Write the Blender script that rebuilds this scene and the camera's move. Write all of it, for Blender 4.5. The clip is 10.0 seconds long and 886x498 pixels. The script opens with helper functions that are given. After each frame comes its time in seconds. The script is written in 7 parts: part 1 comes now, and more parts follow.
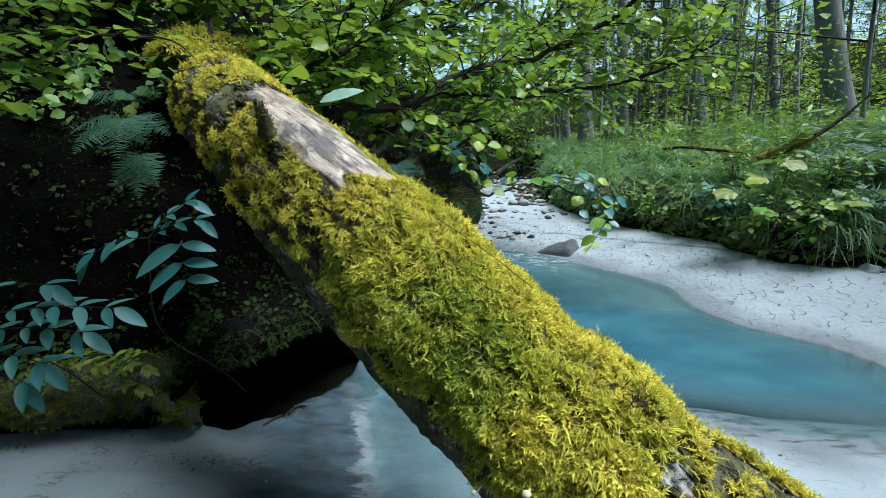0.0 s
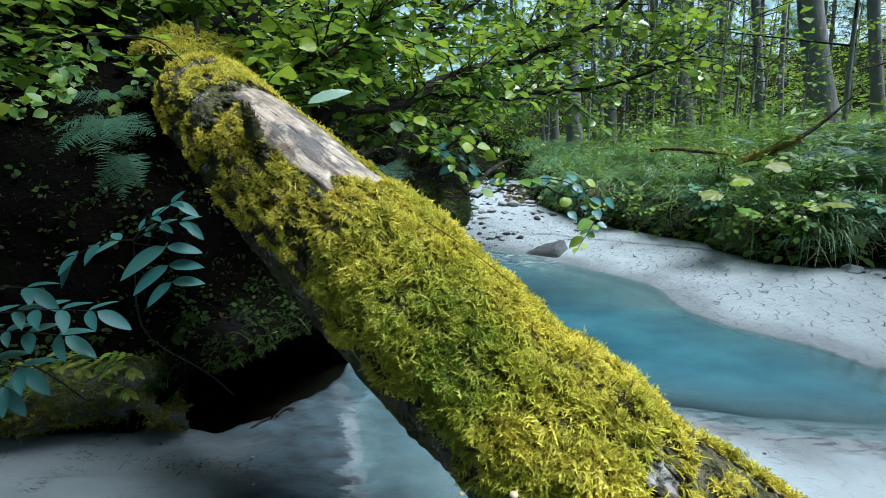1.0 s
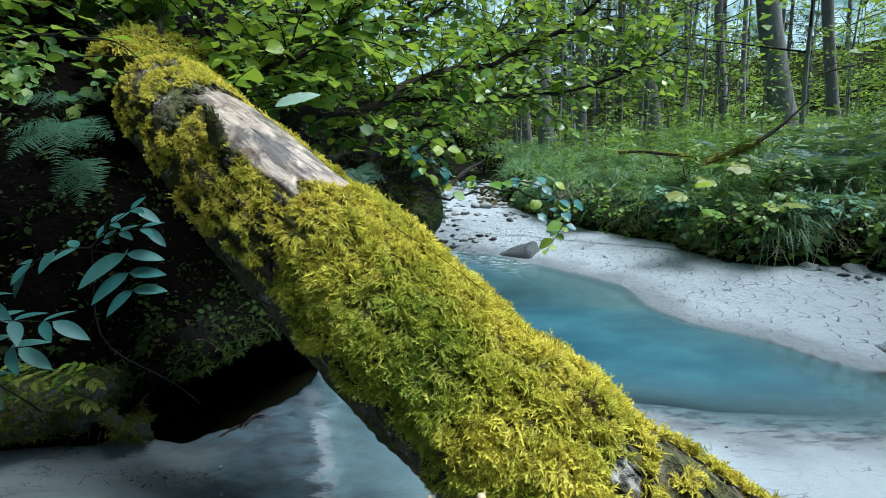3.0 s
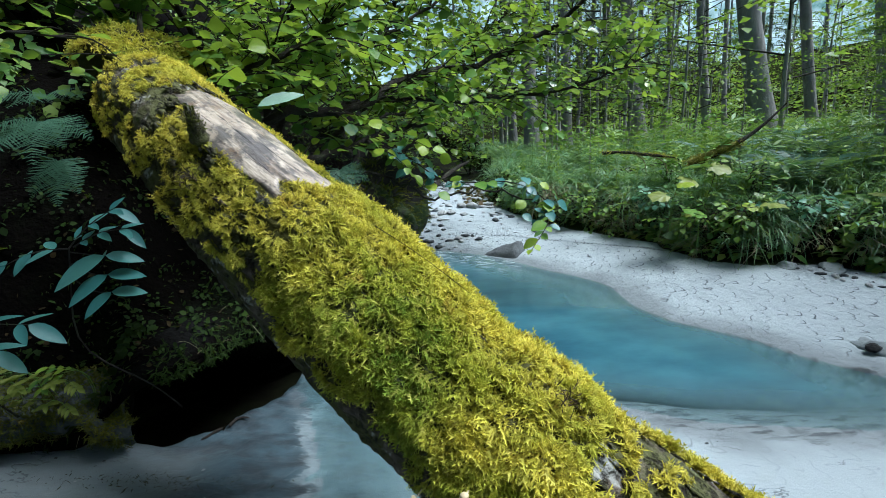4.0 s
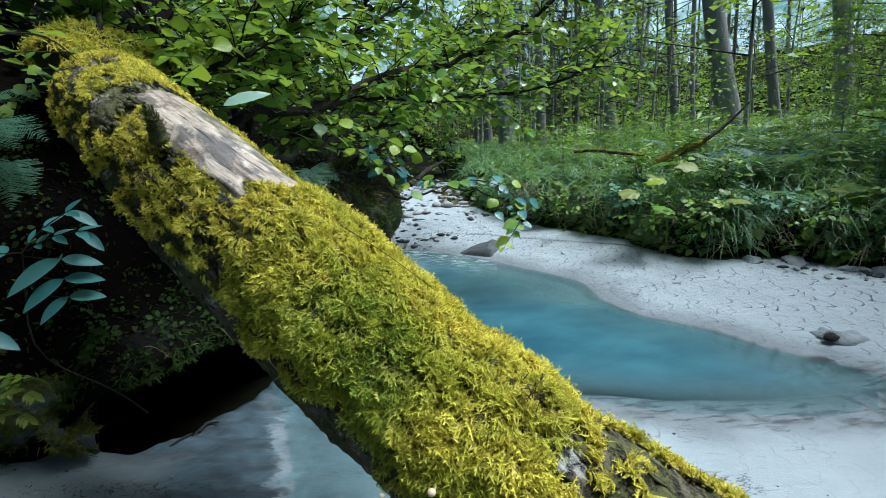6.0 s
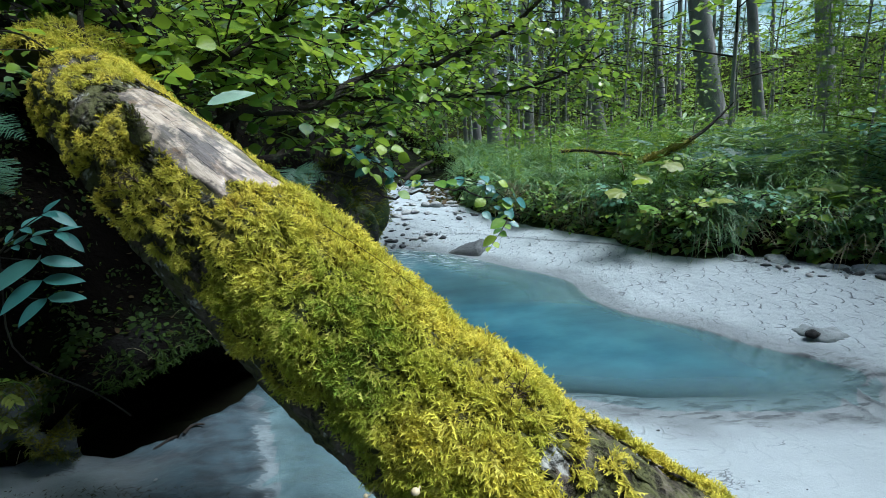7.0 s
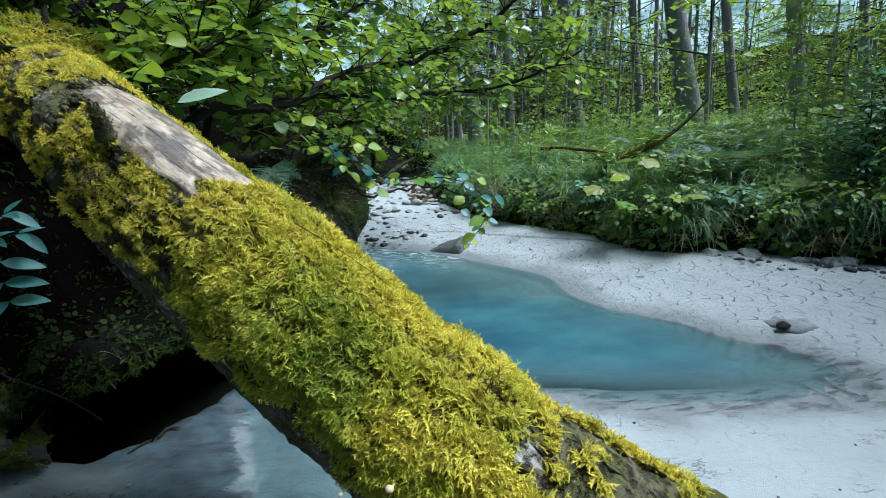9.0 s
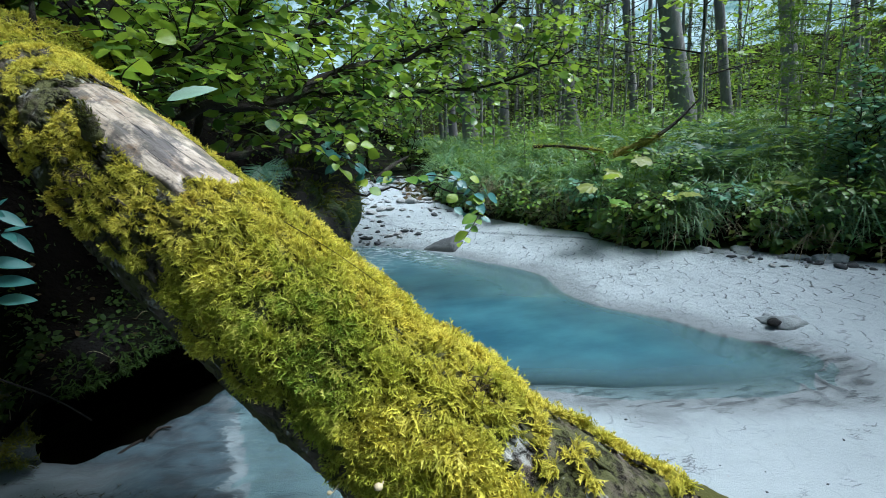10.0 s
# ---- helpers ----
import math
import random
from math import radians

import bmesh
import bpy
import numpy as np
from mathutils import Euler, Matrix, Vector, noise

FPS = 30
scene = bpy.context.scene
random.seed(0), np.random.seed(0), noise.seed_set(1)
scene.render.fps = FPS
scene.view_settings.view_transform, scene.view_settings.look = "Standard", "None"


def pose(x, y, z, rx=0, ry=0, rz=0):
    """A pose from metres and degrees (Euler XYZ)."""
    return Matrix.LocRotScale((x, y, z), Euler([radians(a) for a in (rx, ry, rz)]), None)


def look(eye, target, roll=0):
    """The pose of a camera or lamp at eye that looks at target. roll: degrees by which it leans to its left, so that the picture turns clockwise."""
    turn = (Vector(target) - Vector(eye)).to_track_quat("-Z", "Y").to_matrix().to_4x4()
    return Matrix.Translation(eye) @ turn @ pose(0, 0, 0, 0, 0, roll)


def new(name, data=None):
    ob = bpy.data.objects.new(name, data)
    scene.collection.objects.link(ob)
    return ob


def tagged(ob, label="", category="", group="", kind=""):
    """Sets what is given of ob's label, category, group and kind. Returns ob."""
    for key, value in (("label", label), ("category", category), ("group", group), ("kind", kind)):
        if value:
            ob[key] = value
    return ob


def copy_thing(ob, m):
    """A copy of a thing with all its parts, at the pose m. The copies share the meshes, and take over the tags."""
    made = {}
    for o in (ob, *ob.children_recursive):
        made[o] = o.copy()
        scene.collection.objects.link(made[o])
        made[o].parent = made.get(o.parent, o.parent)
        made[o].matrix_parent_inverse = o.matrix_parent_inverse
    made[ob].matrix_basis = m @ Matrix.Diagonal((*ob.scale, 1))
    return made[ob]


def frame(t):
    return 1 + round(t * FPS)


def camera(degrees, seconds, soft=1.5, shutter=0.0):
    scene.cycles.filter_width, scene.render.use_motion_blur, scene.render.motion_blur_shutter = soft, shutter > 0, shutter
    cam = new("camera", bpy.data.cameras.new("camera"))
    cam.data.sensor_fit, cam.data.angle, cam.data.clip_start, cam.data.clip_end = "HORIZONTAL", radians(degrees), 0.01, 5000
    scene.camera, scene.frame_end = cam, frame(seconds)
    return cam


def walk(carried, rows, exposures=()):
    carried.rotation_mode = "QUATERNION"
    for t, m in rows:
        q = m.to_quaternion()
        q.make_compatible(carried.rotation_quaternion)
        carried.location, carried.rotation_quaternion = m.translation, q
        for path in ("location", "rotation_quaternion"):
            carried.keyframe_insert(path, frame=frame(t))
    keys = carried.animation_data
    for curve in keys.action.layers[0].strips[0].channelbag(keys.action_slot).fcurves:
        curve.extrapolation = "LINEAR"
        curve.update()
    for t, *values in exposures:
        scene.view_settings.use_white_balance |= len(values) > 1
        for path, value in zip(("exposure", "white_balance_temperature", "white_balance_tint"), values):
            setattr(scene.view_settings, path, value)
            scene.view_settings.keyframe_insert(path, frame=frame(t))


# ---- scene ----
cam = camera(84.05, 10.0, 0.3)
# seconds, place, Euler degrees
PATH = [
    (0.0, 0.0000, 0.0000, 1.0500, 77.993, 1.956, -0.415),
    (0.5, 0.0015, 0.0001, 1.0515, 78.000, 1.830, -0.910),
    (1.0, 0.0044, -0.0011, 1.0530, 78.023, 1.757, -1.579),
    (1.5, 0.0080, -0.0019, 1.0552, 78.030, 1.743, -2.333),
    (2.0, 0.0127, -0.0031, 1.0564, 78.098, 1.806, -3.086),
    (2.5, 0.0178, -0.0048, 1.0577, 78.127, 1.805, -3.802),
    (4.0, 0.0287, -0.0105, 1.0614, 78.062, 1.559, -6.081),
    (4.5, 0.0347, -0.0132, 1.0608, 77.998, 1.571, -6.867),
    (5.0, 0.0408, -0.0154, 1.0600, 77.950, 1.628, -7.552),
    (5.5, 0.0470, -0.0172, 1.0582, 77.963, 1.767, -8.158),
    (7.0, 0.0648, -0.0232, 1.0587, 77.862, 1.787, -9.987),
    (7.5, 0.0697, -0.0254, 1.0596, 77.826, 1.734, -10.543),
    (8.0, 0.0746, -0.0267, 1.0596, 77.754, 1.754, -11.059),
    (8.5, 0.0802, -0.0286, 1.0575, 77.688, 1.888, -11.552),
    (9.0, 0.0858, -0.0287, 1.0562, 77.569, 2.006, -12.035),
    (9.5, 0.0928, -0.0303, 1.0553, 77.473, 2.118, -12.400),
    (10.0, 0.0984, -0.0319, 1.0545, 77.371, 2.070, -12.601),
]
walk(cam, [(t, pose(x, y, z, rx, ry, rz)) for t, x, y, z, rx, ry, rz in PATH],
     exposures=[(0.0, 1.02, 5350.0, 8.5), (10.0, 0.95, 5350.0, 8.5)])

# ---- light: an overcast forest morning, brighter towards the open stream ----
SUN_ELEV, SUN_AZ = radians(63), radians(100)      # azimuth from +y towards +x
world = bpy.data.worlds.new("sky")
scene.world = world
world.use_nodes = True
wn = world.node_tree.nodes
sky = wn.new("ShaderNodeTexSky")
sky.sky_type, sky.sun_disc = "NISHITA", False
sky.sun_elevation, sky.sun_rotation = SUN_ELEV, SUN_AZ
sky.air_density, sky.dust_density, sky.ozone_density = 1.2, 4.0, 1.0
wn["Background"].inputs["Strength"].default_value = 0.05
world.node_tree.links.new(sky.outputs[0], wn["Background"].inputs["Color"])
sun_data = bpy.data.lights.new("sun", "SUN")
sun_data.energy, sun_data.angle, sun_data.color = 3.6, radians(28), (1.0, 0.95, 0.86)
sun = new("sun", sun_data)
sun_way = Vector((math.sin(SUN_AZ) * math.cos(SUN_ELEV), math.cos(SUN_AZ) * math.cos(SUN_ELEV), math.sin(SUN_ELEV)))
sun.matrix_world = look(sun_way * 60, (0, 0, 0))

rng = np.random.default_rng(7)


# ---- numeric helpers ----
def lattice(ix, iy, seed):
    h = (ix.astype(np.int64) * 374761393 + iy.astype(np.int64) * 668265263 + seed * 1442695041) & 0xFFFFFFFF
    h = ((h ^ (h >> 13)) * 1274126177) & 0xFFFFFFFF
    return ((h ^ (h >> 16)) & 0xFFFF) / 65535.0


def vnoise(x, y, seed=0):
    """Smooth value noise from 0 to 1."""
    x, y = np.asarray(x, float), np.asarray(y, float)
    ix, iy = np.floor(x), np.floor(y)
    fx, fy = x - ix, y - iy
    fx, fy = fx * fx * (3 - 2 * fx), fy * fy * (3 - 2 * fy)
    a, b = lattice(ix, iy, seed), lattice(ix + 1, iy, seed)
    c, d = lattice(ix, iy + 1, seed), lattice(ix + 1, iy + 1, seed)
    return (a + (b - a) * fx) * (1 - fy) + (c + (d - c) * fx) * fy


def fbm(x, y, seed=0, octaves=4):
    total, amp, norm = 0.0, 1.0, 0.0
    for k in range(octaves):
        total = total + amp * vnoise(x * 2 ** k + 13.7 * k, y * 2 ** k - 7.1 * k, seed + k)
        norm += amp
        amp *= 0.5
    return total / norm


def smooth(a, b, x):
    t = np.clip((x - a) / (b - a), 0, 1)
    return t * t * (3 - 2 * t)


def spline(knots, values, s):
    """Natural cubic spline through values (n, k) at knots."""
    knots, v = np.asarray(knots, float), np.asarray(values, float)
    if v.ndim == 1:
        v = v[:, None]
    n, h = len(knots), np.diff(knots)
    m, b = np.eye(n), np.zeros(v.shape)
    for i in range(1, n - 1):
        m[i, i - 1], m[i, i], m[i, i + 1] = h[i - 1], 2 * (h[i - 1] + h[i]), h[i]
        b[i] = 6 * ((v[i + 1] - v[i]) / h[i] - (v[i] - v[i - 1]) / h[i - 1])
    c = np.linalg.solve(m, b)
    s = np.asarray(s, float)
    i = np.clip(np.searchsorted(knots, s) - 1, 0, n - 2)
    p, q, w = (knots[i + 1] - s)[:, None], (s - knots[i])[:, None], h[i][:, None]
    return c[i] * p ** 3 / (6 * w) + c[i + 1] * q ** 3 / (6 * w) + (v[i] / w - c[i] * w / 6) * p + (v[i + 1] / w - c[i + 1] * w / 6) * q


def along(points, n):
    """A smooth curve of n points through a few points."""
    points = np.asarray(points, float)
    k = np.concatenate([[0], np.cumsum(np.linalg.norm(np.diff(points, axis=0), axis=1))])
    return spline(k, points, np.linspace(0, k[-1], n))


def unit(v):
    return v / np.maximum(np.linalg.norm(v, axis=-1, keepdims=True), 1e-9)


def line_distance(px, py, line, closed=False):
    """Distance to a polyline, and the side (positive: to its left)."""
    pts = np.asarray(line, float)
    if closed:
        pts = np.vstack([pts, pts[:1]])
    best, side = np.full(px.shape, 1e9), np.zeros(px.shape)
    for (ax, ay), (bx, by) in zip(pts[:-1], pts[1:]):
        ex, ey = bx - ax, by - ay
        t = np.clip(((px - ax) * ex + (py - ay) * ey) / (ex * ex + ey * ey), 0, 1)
        qx, qy = px - ax - t * ex, py - ay - t * ey
        d = np.hypot(qx, qy)
        s = np.sign(ex * (py - ay) - ey * (px - ax))
        side = np.where(d < best - 1e-9, s, side)
        best = np.minimum(best, d)
    return best, side


def inside(px, py, line):
    pts = np.asarray(line, float)
    odd = np.zeros(px.shape, bool)
    for (ax, ay), (bx, by) in zip(pts, np.roll(pts, -1, axis=0)):
        cross = (ay > py) != (by > py)
        odd ^= cross & (px < (bx - ax) * (py - ay) / (by - ay + 1e-12) + ax)
    return odd


# ---- mesh helpers ----
def raw_mesh(name, verts, faces, material, smooth_shade=True, values=None):
    """A mesh out of arrays: verts (n, 3), faces a list of (m, k) index arrays, values: named floats per vertex."""
    me = bpy.data.meshes.new(name)
    verts = np.asarray(verts, np.float32)
    faces = [np.asarray(f, np.int32) for f in faces if len(f)]
    me.vertices.add(len(verts))
    me.vertices.foreach_set("co", verts.ravel())
    totals = np.concatenate([np.full(len(f), f.shape[1], np.int32) for f in faces])
    me.loops.add(int(totals.sum()))
    me.loops.foreach_set("vertex_index", np.concatenate([f.ravel() for f in faces]))
    me.polygons.add(len(totals))
    me.polygons.foreach_set("loop_start", np.concatenate([[0], np.cumsum(totals)[:-1]]).astype(np.int32))
    if smooth_shade:
        me.polygons.foreach_set("use_smooth", np.ones(len(totals), bool))
    for key, val in (values or {}).items():
        me.attributes.new(key, "FLOAT", "POINT").data.foreach_set("value", np.asarray(val, np.float32))
    me.materials.append(material)
    me.update(calc_edges=True)
    return me


def thing(name, label, category, mesh=None, place=(0, 0, 0), group="", kind=""):
    ob = new(name, mesh)
    ob.location = place
    return tagged(ob, label, category, group, kind)


def child(name, mesh, parent, label="", kind="", local=False):
    """A part; its mesh is in the world's metres, or in its parent's if local."""
    ob = new(name, mesh)
    ob.parent = parent
    root = parent.parent or parent
    if not local and parent.parent is None:
        ob.matrix_parent_inverse = Matrix.Translation(-root.location)
    return tagged(ob, label, "", "", kind)


def grid_faces(nu, nv, wrap=False):
    i, j = np.meshgrid(np.arange(nu - 1), np.arange(nv if wrap else nv - 1), indexing="ij")
    k = (j + 1) % nv
    return np.stack([i * nv + j, (i + 1) * nv + j, (i + 1) * nv + k, i * nv + k], -1).reshape(-1, 4)


def frames_along(curve):
    t = unit(np.gradient(curve, axis=0))
    ref = np.where(np.abs(t[:, 2:3]) > 0.92, np.array([[1.0, 0, 0]]), np.array([[0, 0, 1.0]]))
    a = unit(np.cross(t, ref))
    return t, a, np.cross(a, t)


def tube(curve, radius, sides=8, rough=0.0, seed=0):
    """Vertices and faces of a tapered tube with a closed tip."""
    curve = np.asarray(curve, float)
    radius = np.broadcast_to(np.asarray(radius, float), (len(curve),))
    _, a, b = frames_along(curve)
    ang = np.linspace(0, 2 * np.pi, sides, endpoint=False)
    r = radius[:, None] * (1 + rough * (fbm(np.arange(len(curve))[:, None] * 0.37 + 0 * ang, 1.3 * np.cos(ang)[None] + 5 + np.sin(ang)[None] * 0.7, seed) - 0.5))
    v = curve[:, None] + r[..., None] * (np.cos(ang)[None, :, None] * a[:, None] + np.sin(ang)[None, :, None] * b[:, None])
    f = grid_faces(len(curve), sides, True)
    caps = [np.arange(sides)[None, ::-1], ((len(curve) - 1) * sides + np.arange(sides))[None]]
    return v.reshape(-1, 3), [f] + caps


def merge(pieces):
    """Joins (verts, faces) pairs."""
    vs, fs, off = [], {}, 0
    for v, faces in pieces:
        for f in faces:
            f = np.asarray(f)
            if len(f):
                fs.setdefault(f.shape[1], []).append(f + off)
        vs.append(v)
        off += len(v)
    return np.concatenate(vs), [np.concatenate(x) for x in fs.values()]


def scatter(proto, axes, places):
    """Copies of proto (verts, faces) by axes (n, 3, 3: columns) and places (n, 3), as one set of arrays."""
    pv, pf = proto
    n, k = len(places), len(pv)
    v = np.einsum("nij,kj->nki", axes, pv) + places[:, None]
    off = (np.arange(n) * k)[:, None, None]
    return v.reshape(-1, 3), [(np.asarray(f)[None] + off).reshape(-1, np.asarray(f).shape[1]) for f in pf]


def axes_from(forward, up, scale):
    """Columns x (side), y (forward), z (normal), scaled."""
    y = unit(forward)
    x = unit(np.cross(y, up))
    z = np.cross(x, y)
    return np.stack([x, y, z], -1) * np.asarray(scale)[:, None, None]


def leaf_shape(width=0.32, fold=0.12, curl=0.12, rows=4, peak=0.45, teeth=0.0):
    """A leaf of length 1 along y, folded along its midrib."""
    t = np.linspace(0, 1, rows + 2)
    w = width * np.sin(np.pi * np.clip(t, 0, 1) ** (math.log(0.5) / math.log(peak))) ** 0.8
    w = w * (1 + teeth * (-1.0) ** np.arange(rows + 2))
    mid = np.stack([0 * t, t, -curl * t ** 2], -1)
    left = mid + np.stack([-w, 0 * t, fold * w / max(width, 1e-6)], -1) * 1.0
    right = mid + np.stack([w, 0 * t, fold * w / max(width, 1e-6)], -1) * 1.0
    v = np.concatenate([mid, left[1:-1], right[1:-1]])
    n, q, tri = rows + 2, [], []
    lid = lambda i: n + i - 1
    rid = lambda i: n + rows + i - 1
    tri += [(0, 1, lid(1)), (0, rid(1), 1), (n - 2, n - 1, lid(rows)), (n - 2, rid(rows), n - 1)]
    for i in range(1, rows):
        q += [(i, i + 1, lid(i + 1), lid(i)), (i, rid(i), rid(i + 1), i + 1)]
    v[:, 2] *= 1.0
    return v, [np.array(x) for x in (q, tri) if x]


# ---- materials ----
class Nodes:
    """Short hand for a node material."""

    def __init__(self, name, rough=0.6, metal=0.0, spec=0.5):
        self.m = bpy.data.materials.new(name)
        self.m.use_nodes = True
        self.t = self.m.node_tree
        self.b = self.t.nodes["Principled BSDF"]
        self.b.inputs["Roughness"].default_value = rough
        self.b.inputs["Metallic"].default_value = metal
        self.b.inputs["Specular IOR Level"].default_value = spec
        self.coord = self.t.nodes.new("ShaderNodeTexCoord").outputs["Object"]

    def add(self, kind, **inputs):
        n = self.t.nodes.new(kind)
        for key, val in inputs.items():
            self.put(n.inputs[key.replace("_", " ")], val)
        return n

    def put(self, socket, val):
        if isinstance(val, bpy.types.NodeSocket):
            self.t.links.new(val, socket)
        else:
            socket.default_value = val

    def noise(self, scale, detail=4.0, rough=0.6, vector=None, stretch=None):
        v = vector or self.coord
        if stretch:
            mp = self.add("ShaderNodeMapping", Vector=v)
            mp.inputs["Scale"].default_value = stretch
            v = mp.outputs[0]
        return self.add("ShaderNodeTexNoise", Vector=v, Scale=scale, Detail=detail, Roughness=rough).outputs["Fac"]

    def ramp(self, fac, *stops):
        n = self.add("ShaderNodeValToRGB", Fac=fac)
        e = n.color_ramp.elements
        while len(e) < len(stops):
            e.new(0.5)
        for el, (pos, col) in zip(e, stops):
            el.position = pos
            el.color = (*col, 1) if isinstance(col, tuple) else (col, col, col, 1)
        return n.outputs["Color"]

    def mix(self, fac, a, b, blend="MIX"):
        n = self.t.nodes.new("ShaderNodeMix")
        n.data_type, n.blend_type = "RGBA", blend
        for sock, val in ((n.inputs[0], fac), (n.inputs[6], a), (n.inputs[7], b)):
            self.put(sock, (*val, 1) if isinstance(val, tuple) and len(val) == 3 else val)
        return n.outputs[2]

    def math(self, op, a, b=0.5, clamp=False):
        n = self.t.nodes.new("ShaderNodeMath")
        n.operation, n.use_clamp = op, clamp
        self.put(n.inputs[0], a)
        self.put(n.inputs[1], b)
        return n.outputs[0]

    def vector(self, op, a, b):
        n = self.t.nodes.new("ShaderNodeVectorMath")
        n.operation = op
        self.put(n.inputs[0], a)
        self.put(n.inputs[1], b)
        return n.outputs["Value" if op == "DOT_PRODUCT" else "Vector"]

    def attr(self, name):
        n = self.t.nodes.new("ShaderNodeAttribute")
        n.attribute_name = name
        return n.outputs["Fac"]

    def bump(self, height, strength=0.4, distance=0.01):
        n = self.add("ShaderNodeBump", Height=height, Strength=strength, Distance=distance)
        self.t.links.new(n.outputs[0], self.b.inputs["Normal"])
        return n.outputs[0]

    def colour(self, c):
        self.put(self.b.inputs["Base Color"], (*c, 1) if isinstance(c, tuple) else c)

    def island(self):
        return self.t.nodes.new("ShaderNodeNewGeometry").outputs["Random Per Island"]

    def object_random(self):
        return self.t.nodes.new("ShaderNodeObjectInfo").outputs["Random"]


def leaf_material(name, dark, mid, light, rough=0.45, through_light=0.35, spec=0.5, per_object=False):
    n = Nodes(name, rough, 0, spec)
    r = n.object_random() if per_object else n.island()
    c = n.ramp(r, (0.0, dark), (0.45, mid), (0.95, light))
    c = n.mix(n.math("MULTIPLY", n.noise(35, 3), 0.5), c, n.mix(0.6, c, (0.02, 0.03, 0.01)))
    c = n.mix(n.ramp(n.noise(2.3, 2), (0.35, 0.0), (0.75, 0.45)), c, light)
    n.colour(c)
    n.bump(n.noise(90, 2), 0.25, 0.003)
    tr = n.add("ShaderNodeBsdfTranslucent", Color=n.mix(0.4, c, (0.35, 0.5, 0.03)))
    mx = n.add("ShaderNodeMixShader", Fac=through_light)
    n.t.links.new(n.b.outputs[0], mx.inputs[1])
    n.t.links.new(tr.outputs[0], mx.inputs[2])
    n.t.links.new(mx.outputs[0], n.t.nodes["Material Output"].inputs["Surface"])
    return n.m


def sand_material():
    n = Nodes("pale_sand", 0.75, 0, 0.35)
    base = n.mix(n.noise(1.7, 5), (0.285, 0.335, 0.352), (0.435, 0.495, 0.512))
    base = n.mix(n.math("MULTIPLY", n.ramp(n.noise(260, 2), (0.35, 0.0), (0.7, 1.0)), 0.25), base, (0.22, 0.25, 0.247))
    base = n.mix(n.ramp(n.noise(9, 6, 0.7), (0.55, 0.0), (0.75, 0.45)), base, (0.30, 0.345, 0.337))
    bent = n.add("ShaderNodeTexNoise", Vector=n.coord, Scale=7.0, Detail=2.0).outputs["Color"]
    cell = n.vector("ADD", n.vector("MULTIPLY", n.coord, (12.5, 9.0, 0.0)), n.vector("MULTIPLY", bent, (1.9, 1.9, 0.0)))
    near = n.t.nodes.new("ShaderNodeTexVoronoi")
    near.voronoi_dimensions = "2D"
    n.put(near.inputs["Vector"], cell)
    near.inputs["Scale"].default_value = 1.0
    rel = n.vector("SUBTRACT", cell, near.outputs["Position"])
    saw = n.math("ADD", n.vector("DOT_PRODUCT", rel, (0.80, -0.60, 0.0)), 0.5)
    broken = n.math("MULTIPLY", n.ramp(n.noise(8.5, 3), (0.33, 0.0), (0.47, 1.0)), n.attr("bar"))
    arc = n.math("SUBTRACT", near.outputs["Distance"], n.math("MULTIPLY", n.add("ShaderNodeSeparateColor", Color=near.outputs["Color"]).outputs[0], 0.12))
    lee = n.math("MULTIPLY", n.ramp(arc, (0.23, 0.0), (0.33, 1.0), (0.38, 0.0)), n.ramp(saw, (0.52, 0.0), (0.72, 1.0)))
    lee = n.math("MULTIPLY", n.math("MULTIPLY", lee, broken), n.ramp(n.noise(3.3, 3), (0.34, 0.5), (0.58, 1.0)))
    # wet darkens damp sand, and carries painted shade on the left and bank foot
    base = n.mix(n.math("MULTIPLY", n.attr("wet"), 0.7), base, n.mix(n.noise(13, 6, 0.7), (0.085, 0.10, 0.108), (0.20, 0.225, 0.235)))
    # Shade on the left sand: blue-black mixed into its colour
    sand_shade = n.mix(n.ramp(n.noise(6, 8, 0.75, stretch=(1, 2.2, 1)), (0.42, 0.0), (0.56, 1.0)), (0.004, 0.011, 0.017), (0.030, 0.058, 0.074))
    base = n.mix(n.attr("sand_shade"), base, sand_shade)
    # Bright reflection under the log, painted as a pale streak on the bed
    ragged = n.math("ADD", n.attr("streak"), n.math("MULTIPLY", n.math("SUBTRACT", n.noise(7, 8, 0.75, stretch=(1, 3.0, 1)), 0.5), 0.30))
    pale = n.ramp(n.math("ADD", n.math("MULTIPLY", ragged, 2.0), 0.5), (0.49, 0.0), (0.51, 1.0), (0.62, 0.6), (0.85, 0.0))
    pale = n.math("MULTIPLY", pale, n.ramp(n.noise(13, 7, 0.7), (0.36, 0.3), (0.58, 1.0)))
    base = n.mix(n.math("MULTIPLY", pale, 0.9), base, (0.20, 0.245, 0.26))
    lee = n.math("MULTIPLY", lee, n.math("SUBTRACT", 1.0, n.math("MULTIPLY", n.attr("wet"), 0.6)))
    thin = n.ramp(n.noise(3.4, 5, 0.65, stretch=(1, 2.6, 1)), (0.486, 0.0), (0.5, 1.0), (0.514, 0.0))
    thin = n.math("MULTIPLY", thin, n.ramp(n.noise(5, 3), (0.51, 0.0), (0.59, 0.8)))
    lee = n.math("MAXIMUM", lee, n.math("MULTIPLY", n.math("MULTIPLY", thin, n.math("SUBTRACT", 1.0, n.attr("bar"), True)), n.math("SUBTRACT", 1.0, n.attr("sand_shade"), True)))
    smudge = n.ramp(n.noise(8.5, 6, 0.62, stretch=(1, 3.0, 1)), (0.54, 0.0), (0.60, 1.0))
